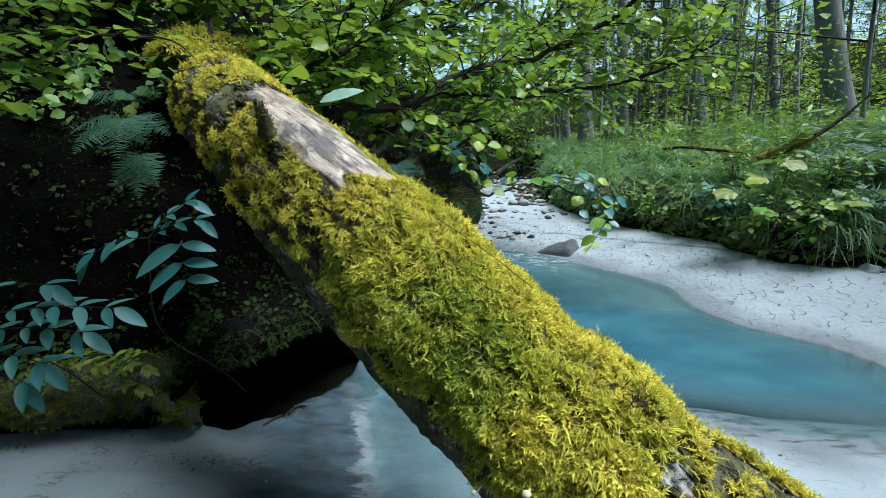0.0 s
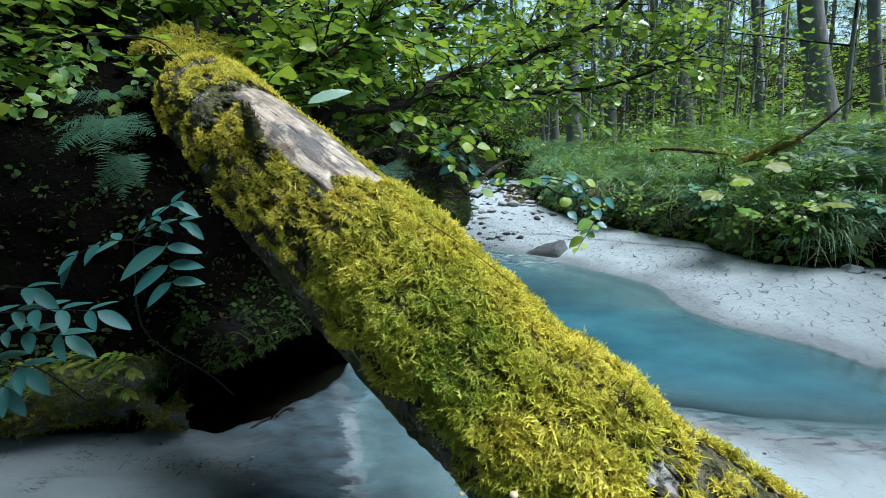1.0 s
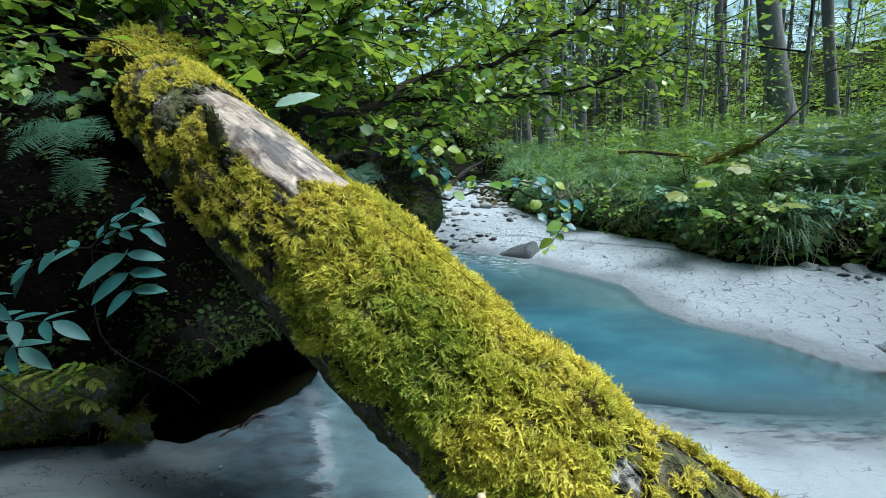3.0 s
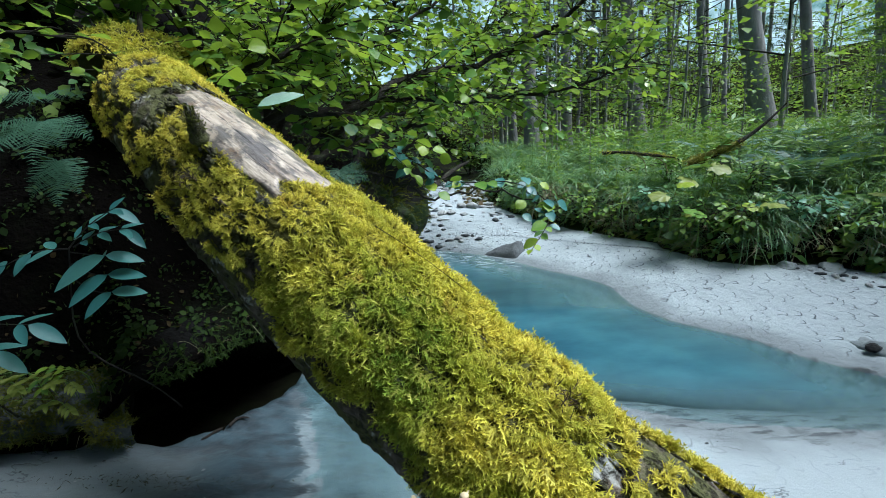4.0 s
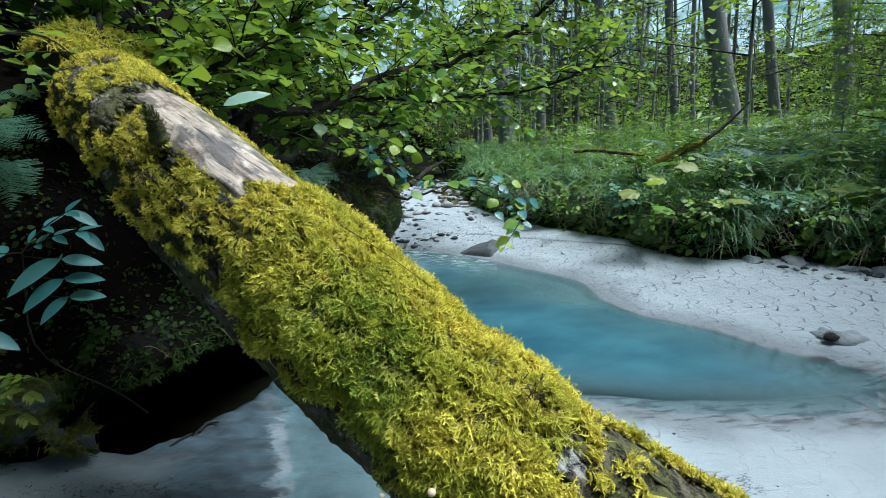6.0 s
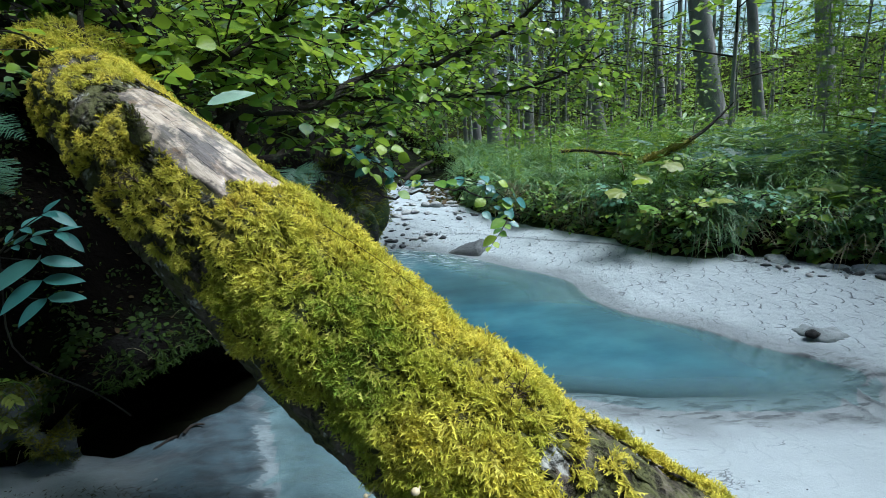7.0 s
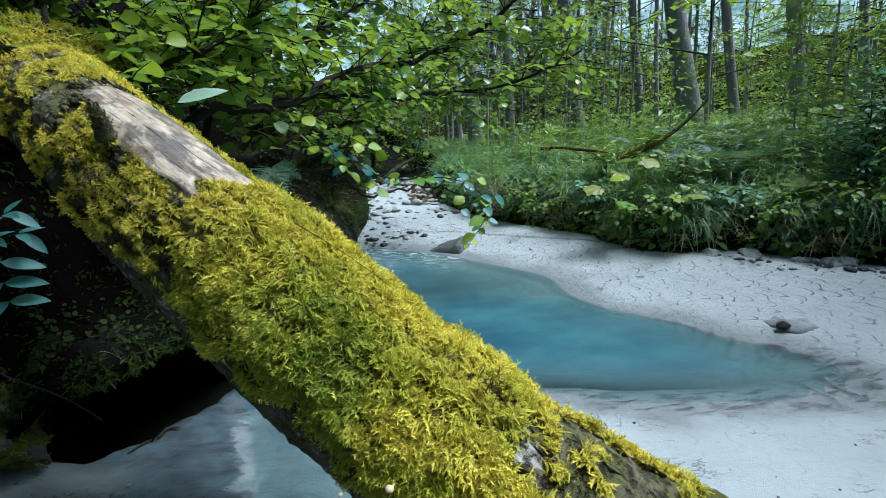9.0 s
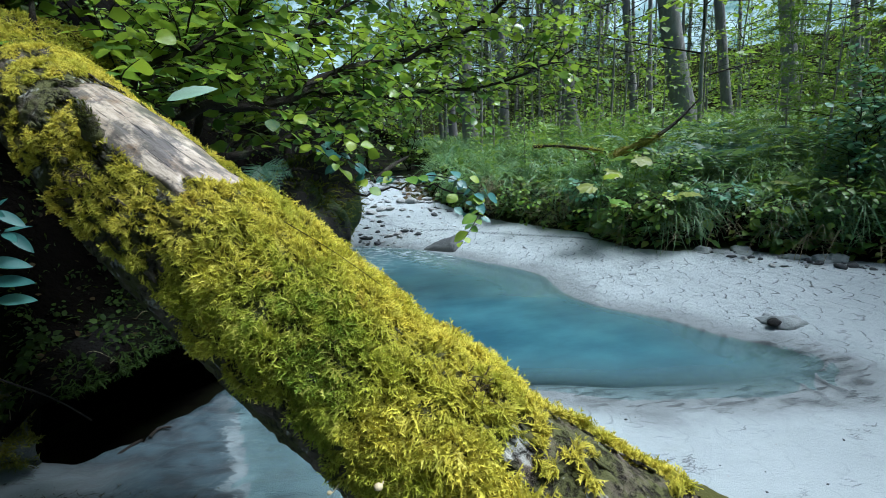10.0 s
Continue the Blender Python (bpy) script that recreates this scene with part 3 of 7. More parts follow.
scallop = smooth(0.53, 0.62, fbm(GX * 9, GY * 26, 64, 4)) * smooth(-0.16, -0.04, shore_d) * smooth(0.12, 0.03, shore_d) * (GY < 1.95) * smooth(0.5, 0.8, GX)
stain = np.clip(0.55 * scallop + 0.75 * fan_line, 0, 1)
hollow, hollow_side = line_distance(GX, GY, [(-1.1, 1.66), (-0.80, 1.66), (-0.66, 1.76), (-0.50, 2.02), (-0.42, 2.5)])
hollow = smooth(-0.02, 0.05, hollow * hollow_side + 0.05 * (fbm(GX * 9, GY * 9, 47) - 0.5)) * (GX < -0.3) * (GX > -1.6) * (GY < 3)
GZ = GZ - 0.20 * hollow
# Shade under the log and bank, painted near-black on the left sand
sand_shade = (0.46 + 0.46 * np.maximum(smooth(-0.74, -0.56, GX), smooth(1.50, 1.66, GY) * smooth(-0.95, -0.8, GX))) * np.clip(smooth(0.12, -0.25, GX) * np.maximum(0.8, smooth(-0.05, 0.07, shore_d + 0.12 * (fbm(GX * 7, GY * 7, 58) - 0.5))) * smooth(-4.5, -3.0, GX) * smooth(-0.1, 0.5, GY + 0.4 * (fbm(GX * 2, GY * 2, 53) - 0.5)) * (GY < 3) * (0.3 + 0.7 * smooth(-1.3, -0.7, GX)), 0, 1)
# foot: shade along the far bank, painted as darker sand
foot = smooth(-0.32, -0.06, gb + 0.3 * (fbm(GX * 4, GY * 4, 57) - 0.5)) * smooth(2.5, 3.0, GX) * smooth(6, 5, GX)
wet_and_shade = np.maximum(wet_and_shade * (0.45 + 0.55 * smooth(-0.95, -0.6, GX)), 0.9 * foot)
behind_soil = smooth(-0.5, -1.2, GY + 0.5 * (fbm(GX * 1.5, GY * 1.5, 54) - 0.5))
# The hollow's floor takes soil black where the undercut's shade falls
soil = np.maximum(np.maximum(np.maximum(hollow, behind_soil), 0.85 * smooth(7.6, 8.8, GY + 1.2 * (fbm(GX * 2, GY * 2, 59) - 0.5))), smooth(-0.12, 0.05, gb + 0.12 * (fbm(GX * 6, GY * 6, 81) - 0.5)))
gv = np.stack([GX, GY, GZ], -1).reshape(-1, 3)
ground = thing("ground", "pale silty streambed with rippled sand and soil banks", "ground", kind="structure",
               mesh=raw_mesh("ground", gv, [grid_faces(len(gx), len(gy))], SAND, True, {"stain": stain.ravel(), "bar": (bar * (0.15 + 0.85 * near_smooth)).ravel(), "wet": wet_and_shade.ravel(), "soil": soil.ravel(), "sand_shade": sand_shade.ravel(), "shore": (smooth(-0.30, -0.12, shore_d) * smooth(0.16, 0.04, shore_d) * smooth(2.0, 1.8, GY) * smooth(0.3, 0.6, GX)).ravel(), "streak": streak_edge(GX, GY).ravel(), "step": np.minimum(lip_d, 0.5).ravel()}))

# ---- the water ----
wx, wy = np.arange(-0.8, 2.7, 0.03), np.arange(0.9, 5.4, 0.03)
WX, WY = np.meshgrid(wx, wy, indexing="ij")
wh, _, wd, win = ground_height(WX, WY)
depth = np.where(win, np.maximum(-wh, 0), 0)
murk = 1 - np.exp(-depth / 0.085)
water_faces = grid_faces(len(wx), len(wy))
keep = (wh < 0.06).ravel()[water_faces].any(axis=1)
water = thing("water", "milky turquoise glacial water in a still pool", "water", kind="structure",
              mesh=raw_mesh("water", np.stack([WX, WY, 0 * WX], -1).reshape(-1, 3), [water_faces[keep]], WATER, True, {"murk": murk.ravel(), "foam": (smooth(0.60, 0.15, wd) * smooth(3.7, 4.3, WY)).ravel()}))

# ---- the near bank: an undercut soil slope that climbs into the forest ----
lip = along(LIP, 1400)
lip = lip[np.unique(np.concatenate([np.linspace(0, 1399, 160).astype(int), np.nonzero((lip[:, 0] > -2.6) & (lip[:, 1] < 5.5) & (lip[:, 1] > 0.9))[0]]))]
lt = unit(np.gradient(lip, axis=0))
ln = np.stack([-lt[:, 1], lt[:, 0]], -1)
PROFILE = [(0.55, -0.10), (0.52, 0.04), (0.30, 0.13), (0.05, 0.13), (0.0, 0.15), (0.0, 0.19), (0.05, 0.23), (0.22, 0.30), (0.38, 0.52), (0.55, 0.90),
           (0.75, 1.16), (1.0, 1.34), (1.5, 1.60), (2.6, 2.3), (6.0, 5.0), (20.0, 15.0), (70.0, 34.0)]
pk = np.arange(len(PROFILE))
pv = np.concatenate([np.linspace(0, 6, 40), np.linspace(6, 12, 90)[1:], np.linspace(12, 16, 24)[1:]])
po, pz = np.interp(pv, pk, [p[0] for p in PROFILE]), np.interp(pv, pk, [p[1] for p in PROFILE])
cave = smooth(-1.05, -0.8, lip[:, 0]) * smooth(2.7, 2.0, lip[:, 1])
D0 = np.array([-0.72, 0.69])
under = (pv < 4)
off = np.where(under[None], po[None] * (0.12 + 0.95 * cave[:, None]), po[None])
bx = lip[:, None, 0] + ln[:, None, 0] * np.minimum(off, 0.25) + D0[0] * np.maximum(off - 0.25, 0)
by = lip[:, None, 1] + ln[:, None, 1] * np.minimum(off, 0.25) + D0[1] * np.maximum(off - 0.25, 0)
run = np.concatenate([[0], np.cumsum(np.linalg.norm(np.diff(lip, axis=0), axis=1))])[:, None]
k = np.clip(off, 0, 3) * 0.12 + 0.06
bump1, bump2 = fbm(run * 2.5 + 0 * off, pv[None] * 0.9 + 3, 91) - 0.5, fbm(run * 9 + 0 * off, pv[None] * 3.1, 95) - 0.5
lift_roof = 0.17 * smooth(1.0, 2.2, pv) * smooth(8.5, 6.0, pv)
bz = lift_roof[None] * cave[:, None] + pz[None] * (1 + 0.25 * (fbm(run * 0.9, 0 * off + 2, 99) - 0.5)) + 0.5 * k * bump1 + 0.45 * k * bump2 + 0.09 * np.maximum(by - 4.8, 0) * (by < 16)
bx, by = bx + k * bump1 * ln[:, None, 0] * 1.2, by + (k * bump1 * 1.2 + 0.3 * k * bump2) * ln[:, None, 1]
silt = smooth(4.6, 6.2, pv)[None] * smooth(7.6, 6.4, pv)[None] * smooth(0.42, 0.62, fbm(run * 4 + 0 * off, pv[None] * 1.5, 97))
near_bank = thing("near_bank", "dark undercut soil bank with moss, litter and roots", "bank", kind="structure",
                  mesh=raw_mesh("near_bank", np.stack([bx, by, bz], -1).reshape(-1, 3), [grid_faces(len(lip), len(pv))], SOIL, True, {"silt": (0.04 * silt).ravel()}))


def bank_point(u, v):
    """A place on the near bank by fractions along and up."""
    i, j = np.clip((u * (len(lip) - 1)).astype(int), 0, len(lip) - 1), np.clip(np.searchsorted(pv, v), 0, len(pv) - 1)
    return np.stack([bx[i, j], by[i, j], bz[i, j]], -1)


# ---- the fallen log ----
LOG_KNOTS = [-1.1, -0.6, -0.1, 0.4, 0.9, 1.4]
LOG_AXIS = [(1.026, 0.657, -0.070, 0.256), (0.475, 0.873, 0.235, 0.229), (0.012, 1.099, 0.619, 0.215), (-0.426, 1.417, 0.996, 0.192), (-0.808, 1.870, 1.249, 0.160), (-1.206, 2.381, 1.396, 0.125)]


def log_frame(s):
    c = spline(LOG_KNOTS, LOG_AXIS, s)
    e = 1e-3
    t = unit(spline(LOG_KNOTS, LOG_AXIS, s + e)[:, :3] - spline(LOG_KNOTS, LOG_AXIS, s - e)[:, :3])
    side = unit(np.cross(t, np.array([0, 0, 1.0])))
    side = np.where(side[:, 1:2] > 0, -side, side)
    top = np.cross(side, t)
    top = np.where(top[:, 2:3] < 0, -top, top)
    return c[:, :3], c[:, 3], t, side, top


def moss_share(s, a):
    """How thick the moss is at s along the log, a degrees from its top towards the near side; 0 to 1."""
    n = fbm(s * 6 + 9, a / 22 + 4, 111, 4)
    fine = fbm(s * 24 + 3, a / 8, 119, 3)
    # the barkless strip along the upper ridge
    low_a = -27 + 10 * smooth(0.30, 0.18, s)
    high_a = 36 - 12 * smooth(0.42, 0.56, s)
    wob = n - 0.5
    bare = smooth(0.155, 0.185, s + 0.10 * wob + 0.04 * (fine - 0.5)) * smooth(0.60, 0.54, s + 0.16 * wob) * smooth(low_a - 3, low_a + 3, a + 18 * wob) * smooth(high_a + 4, high_a - 3, a + 22 * wob + 10 * (fine - 0.5))
    # bark shows below the hanging edge of the moss, higher up where the log narrows
    edge = 100 + 8 * smooth(0.0, 0.25, s) + 4 * smooth(0.4, 0.7, s)
    below = smooth(edge - 9, edge + 9, a + 75 * (0.5 * n + 0.5 * fine - 0.5)) * 0.97 + smooth(-75, -105, a)
    # dark bark patch beside the foot of the barkless strip
    patch = smooth(0.08, 0.14, s) * smooth(0.34, 0.24, s) * smooth(58, 67, a + 30 * wob) * smooth(0.60, 0.46, fine) * 0.95
    patch = patch + 0.95 * np.exp(-((s - 0.185) / 0.022) ** 2 - ((a - 41) / 7) ** 2)
    # bands of moss and bark round the upper end
    streak = 0.6 * fbm(s * 17 + 2 + a / 150, a / 55 + 1, 113, 3) + 0.4 * fine
    upper = smooth(0.50, 0.60, s + a / 700) * smooth(0.475, 0.43, streak) * 0.97 * smooth(-35, -5, a)
    side = smooth(0.30, 0.40, s) * smooth(44, 56, a) * smooth(0.40, 0.35, 0.5 * n + 0.5 * fine) * 0.97
    shag = smooth(0.12, 0.30, s) * smooth(70, 82, a) * smooth(0.50, 0.44, fine) * 0.9
    side = side + shag
    hole = np.exp(-((s - 0.335) / 0.022) ** 2 - ((a - 50) / 6) ** 2) + np.exp(-((s - 0.76) / 0.02) ** 2 - ((a - 13) / 9) ** 2)
    low = smooth(-0.45, -0.52, s + 0.16 * wob) * smooth(54, 38, a + 40 * wob) * smooth(-20, -8, a + 25 * smooth(-0.66, -0.58, s)) * smooth(0.72, 0.60, fine) * 0.97
    low = low + smooth(-0.40, -0.44, s) * smooth(0.36, 0.30, fine) * smooth(60, 40, a) * 0.9
    spots = sum(0.9 * np.exp(-((s - p) / 0.011) ** 2 - ((a - q) / 3.5) ** 2) for p, q in ((0.05, 15), (-0.215, 14), (-0.385, 21)))
    c = 1 - np.clip(bare + below + upper + patch + side + low + spots + 2 * hole, 0, 1)
    return c, bare


LOG_END = 0.97
ls = np.linspace(-1.1, LOG_END, 330)
la = np.linspace(-180, 180, 220, endpoint=False)
lc, lr, lt3, lside, ltop = log_frame(ls)
lr = lr * (1 + 0.13 * smooth(0.52, 0.80, ls))
lr = lr * np.sqrt(np.clip(1 - (np.clip(ls - 0.86, 0, 1) / (LOG_END - 0.855)) ** 2, 0.02, 1))
LS, LA = np.meshgrid(ls, la, indexing="ij")
cover, bare = moss_share(LS, LA)
ca, sa = np.cos(np.radians(LA)), np.sin(np.radians(LA))
relief = 0.020 * (fbm(LS * 5, 2 * ca + 3, 121) - 0.5) + 0.022 * (fbm(LS * 46 + 9 * sa, 22 * ca, 123, 5) - 0.5) * (1 - bare) * (1 - 0.5 * smooth(0.4, 0.6, LS)) - 0.006 * bare
relief = relief - 0.055 * np.exp(-((LS - 0.335) / 0.018) ** 2 - ((LA - 50) / 5.5) ** 2) - 0.05 * np.exp(-((LS - 0.76) / 0.016) ** 2 - ((LA - 13) / 8) ** 2)
relief = relief + 0.006 * (fbm(LS * 5, LA / 3.0, 127, 3) - 0.5) * bare
knob = 0.026 * np.exp(-((LS + 0.38) / 0.085) ** 2 - ((LA - 2) / 45) ** 2) - 0.016 * np.exp(-((LS + 0.24) / 0.06) ** 2 - ((LA + 5) / 40) ** 2) + 0.022 * np.exp(-((LS - 0.08) / 0.08) ** 2 - ((LA - 6) / 50) ** 2)
LR = lr[:, None] - 0.034 + 0.016 * bare + 0.022 * smooth(84, 112, np.abs(LA)) + relief + knob
LR = np.maximum(LR, 0.01)
lv = lc[:, None] + LR[..., None] * (ca[..., None] * ltop[:, None] + sa[..., None] * lside[:, None])
lf = grid_faces(len(ls), len(la), True)
log = thing("fallen_log", "fallen tree trunk lying across the stream, covered in yellow-green moss", "fallen log", place=(0.012, 1.099, 0.0))
bare_face = bare.ravel()[lf].mean(axis=1) > 0.5
log_values = {"run": LS.ravel(), "turn": np.radians(LA).ravel() * 0.2}
child("bark", raw_mesh("log_bark", lv.reshape(-1, 3), [lf[~bare_face], np.arange(len(la))[None, ::-1], ((len(ls) - 1) * len(la) + np.arange(len(la)))[None]], LOG_BARK, True), log, "dark bark with grey lichen")
child("bare_wood", raw_mesh("log_bare_wood", lv.reshape(-1, 3), [lf[bare_face]], WOOD, True, log_values), log, "smooth weathered barkless wood, wet and shiny")
cushion = 0.6 * fbm(LS * 24, LA / 10, 131, 3) + 0.4 * fbm(LS * 55, LA / 4.2, 133, 2)
thick = cover * (0.001 + 0.036 * np.clip(cushion - 0.25, 0, 1)) * (1 - 0.35 * smooth(0.45, 0.6, LS)) + 0.001
mv = lc[:, None] + (LR + thick - 0.003)[..., None] * (ca[..., None] * ltop[:, None] + sa[..., None] * lside[:, None])
moss_face = cover.ravel()[lf].mean(axis=1) > 0.5
green = 1.15 * np.exp(-((LS + 0.10) / 0.15) ** 2 - ((LA - 52) / 34) ** 2) + 0.6 * smooth(50, 100, LA) * smooth(0.25, 0.0, LS)
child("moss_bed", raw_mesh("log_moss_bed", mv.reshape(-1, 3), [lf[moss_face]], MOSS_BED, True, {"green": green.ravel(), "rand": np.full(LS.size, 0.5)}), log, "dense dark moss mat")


def moss_shoot(seed):
    """A feathery moss shoot of length 1 along y; with how near each vertex is to the root."""
    r = np.random.default_rng(seed)
    t = np.array([0, 0.5, 1.0])
    bend = r.uniform(-0.5, 0.5)
    mid = lambda u: np.array([bend * u * u, u - 0.15 * u * u, 0.30 * u - 0.62 * u * u])
    v, root, q, tri = [], [], [], []
    for sgn in (-1, 1):
        for u, w in zip(t, (0.045, 0.060, 0.012)):
            v.append(mid(u) + np.array([sgn * w, 0, 0]))
            root.append(1 - u)
    q = [(0, 3, 4, 1), (1, 4, 5, 2)]
    for i in range(4):
        for sgn in (-1, 1):
            u = 0.18 + 0.19 * i + r.uniform(-0.06, 0.06)
            a0, a1 = mid(u), mid(min(u + 0.10, 1))
            reach = 0.19 * (1.1 - 0.75 * u) * r.uniform(0.7, 1.25)
            k = len(v)
            v += [a0, a1, a0 + np.array([sgn * reach, 0.15 + 0.13 * r.random(), r.uniform(-0.13, 0.10)])]
            root += [1 - u, 1 - u, max(0.0, 0.75 - u)]
            tri.append((k, k + 2, k + 1) if sgn < 0 else (k, k + 1, k + 2))
    return np.array(v), [np.array(q), np.array(tri)], np.array(root)


def moss_field(name, base, way, up, size, green, material, seeds=(0, 1, 2, 3)):
    """One mesh of many shoots, with their own shade each."""
    r = np.random.default_rng(len(base))
    pieces, gv, rv, nv = [], [], [], []
    for j, seed in enumerate(seeds):
        sel = np.arange(len(base)) % len(seeds) == j
        v, f, root = moss_shoot(seed)
        pieces.append(scatter((v, f), axes_from(way[sel], up[sel], size[sel]), base[sel]))
        n = int(sel.sum())
        gv.append(np.repeat(np.broadcast_to(green, (len(base),))[sel], len(v)))
        rv.append(np.repeat(r.random(n), len(v)))
        nv.append(np.tile(root, n))
    v, f = merge(pieces)
    return raw_mesh(name, v, f, material, False, {"green": np.concatenate(gv), "rand": np.concatenate(rv), "root": np.concatenate(nv)})


MOSS_N = 80000
ms = rng.uniform(-0.82, LOG_END, MOSS_N * 2)
ma = rng.uniform(-52, 120, MOSS_N * 2)
mc, mb = moss_share(ms, ma)
mc = mc * smooth(0.20, 0.40, fbm(ms * 30 + 5, ma / 4.5, 147, 2) + 0.12 * smooth(40, -10, ma) + 0.10 * smooth(45, 75, ma))
pick = (rng.random(MOSS_N * 2) < mc * 1.1) & (mc > 0.2)
ms, ma, mc = ms[pick][:MOSS_N], ma[pick][:MOSS_N], mc[pick][:MOSS_N]
c0, r0, t0, s0, u0 = log_frame(ms)
fi, fj = np.clip(np.searchsorted(ls, ms), 0, len(ls) - 1), np.clip(((ma + 180) / 360 * len(la)).astype(int), 0, len(la) - 1)
norm = np.cos(np.radians(ma))[:, None] * u0 + np.sin(np.radians(ma))[:, None] * s0
base = c0 + (LR + thick)[fi, fj][:, None] * norm - 0.005 * norm
clump = fbm(ms * 26, ma / 6.5, 141, 2)
clump_turn = fbm(ms * 17 + 3, ma / 7, 145, 2) * 12
ring = np.cross(t0, norm)
side_way = np.cos(clump_turn)[:, None] * t0 + np.sin(clump_turn)[:, None] * ring
way = (0.30 + 0.85 * clump)[:, None] * norm + 0.70 * side_way + np.array([0, 0, -0.62]) * np.abs(np.sin(np.radians(ma)))[:, None] + rng.normal(0, 0.38, (len(ms), 3)) * 0.85
size = rng.uniform(0.016, 0.040, len(ms)) * (1 - 0.28 * smooth(-0.05, 0.15, ms)) * (0.65 + 0.7 * clump) * (1 - 0.2 * smooth(0.3, 0.45, ms)) * (1 + 0.35 * smooth(-0.2, -0.4, ms) * smooth(30, 60, ma)) * (0.35 + 0.65 * mc)
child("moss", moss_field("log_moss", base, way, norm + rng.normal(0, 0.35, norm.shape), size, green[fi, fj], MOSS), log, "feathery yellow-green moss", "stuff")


def on_log(s, a, out=0.0):
    c, r, t, sd, up = log_frame(np.array([s]))
    n = math.cos(radians(a)) * up[0] + math.sin(radians(a)) * sd[0]
    return c[0] + (r[0] + out) * n, n, t[0]


def tapered(name, points, radii, material, parent, label="", n=14, sides=7, rough=0.5, seed=0):
    curve = along(points, n)
    rad = np.interp(np.linspace(0, 1, n), np.linspace(0, 1, len(radii)), radii)
    v, f = tube(curve, rad, sides, rough, seed)
    return child(name, raw_mesh(name, v, f, material), parent, label)


# broken branch stubs that still sit in the log
p, n, t = on_log(0.375, 40, -0.03)
out = unit(n + np.array([0.1, 0, 0.7]))
stub_path = [p, p + out * 0.04, p + out * 0.065 + t * 0.004, p + out * 0.092 + t * 0.012]
tapered("branch_stub", stub_path, [0.024, 0.019, 0.013, 0.003], LOG_BARK, log, "short jagged broken branch stub", 22, 16, 0.6, 42)
sb = p + out * rng.uniform(0.015, 0.075, (260, 1)) + unit(rng.normal(0, 1, (260, 3))) * 0.014
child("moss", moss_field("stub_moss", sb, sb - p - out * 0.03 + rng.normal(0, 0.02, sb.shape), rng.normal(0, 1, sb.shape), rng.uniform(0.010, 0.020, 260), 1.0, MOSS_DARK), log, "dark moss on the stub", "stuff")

# flakes of bark that lift along the edges of the bare wood and in the bark patches
fs, fa = rng.uniform(-0.75, 0.95, 9000), rng.uniform(-30, 105, 9000)
fc, fb = moss_share(fs, fa)
rim = ((fb > 0.15) & (fb < 0.6) & (rng.random(9000) < 0.5)) | ((fb < 0.05) & (fc > 0.15) & (fc < 0.5) & (rng.random(9000) < 0.5))
fs, fa, fb = fs[rim][:420], fa[rim][:420], fb[rim][:420]
flakes = []
for s, a in zip(fs, fa):
    c, n, t = on_log(s, a, -0.030)
    w = rng.uniform(0.006, 0.020)
    m = 7
    ang = np.sort(rng.uniform(0, 2 * np.pi, m))
    rr = rng.uniform(0.5, 1.1, m)
    b2 = np.cross(n, t)
    tilt = n * rng.uniform(0.1, 0.5)
    edge = np.stack([c + w * rr[i] * (1.5 * math.cos(ang[i]) * t + 0.7 * math.sin(ang[i]) * (b2 + tilt)) for i in range(m)])
    q = np.concatenate([edge + n * 0.006, edge + n * 0.002])
    flakes.append((q, [np.arange(m)[None], np.arange(m, 2 * m)[None, ::-1], np.array([(i, m + i, m + (i + 1) % m, (i + 1) % m) for i in range(m)])]))
v, f = merge(flakes)
child("flaking_bark", raw_mesh("flaking_bark", v, f, LOG_BARK, False), log, "loose curling flakes of dark bark", "stuff")
for s, a in ((-0.385, 21), (0.30, 66)):
    p, n, t = on_log(s, a, 0.012)
    bits = []
    for _ in range(26):
        o = rng.normal(0, 0.013, 3)
        d = rng.normal(0, 1, 3)
        bits.append(tube(along([p + o, p + o + unit(d) * 0.012 + n * 0.008, p + o + unit(d) * 0.026 + n * 0.006], 4), [0.0014, 0.0012, 0.0008, 0.0004], 4))
    v, f = merge(bits)
    child("dead_moss", raw_mesh("dead_moss", v, f, LITTER), log, "brown tangle of dead moss and twigs", "stuff")


# ---- stones ----
def stone_shape(seed, squash=(1, 1, 0.7), detail=3, rough=0.55):
    bm = bmesh.new()
    bmesh.ops.create_icosphere(bm, subdivisions=detail, radius=1.0)
    v = np.array([x.co[:] for x in bm.verts])
    f = np.array([[x.index for x in p.verts] for p in bm.faces])
    bm.free()
    r = np.random.default_rng(seed)
    for _ in range(7):                      # flattened facets
        n = unit(r.normal(0, 1, 3))
        d = r.uniform(0.62, 0.9)
        over = np.maximum(v @ n - d, 0)
        v = v - over[:, None] * n * 0.85
    v = v * (1 + rough * (fbm(v[:, 0] * 1.6 + 3 * seed, v[:, 1] * 1.6 + v[:, 2] * 1.1, seed) - 0.5))[:, None]
    return v * np.array(squash), [f]


def stone(seed, place, size, material, label, category="stone", turn=0.0, squash=(1, 0.8, 0.6), detail=3, group="", rough=0.55):
    v, f = stone_shape(seed, squash, detail, rough)
    c, s = math.cos(turn), math.sin(turn)
    v = v * size @ np.array([[c, s, 0], [-s, c, 0], [0, 0, 1]])
    return thing("stone", label, category, raw_mesh("stone", v, f, material, detail > 2), place, group)


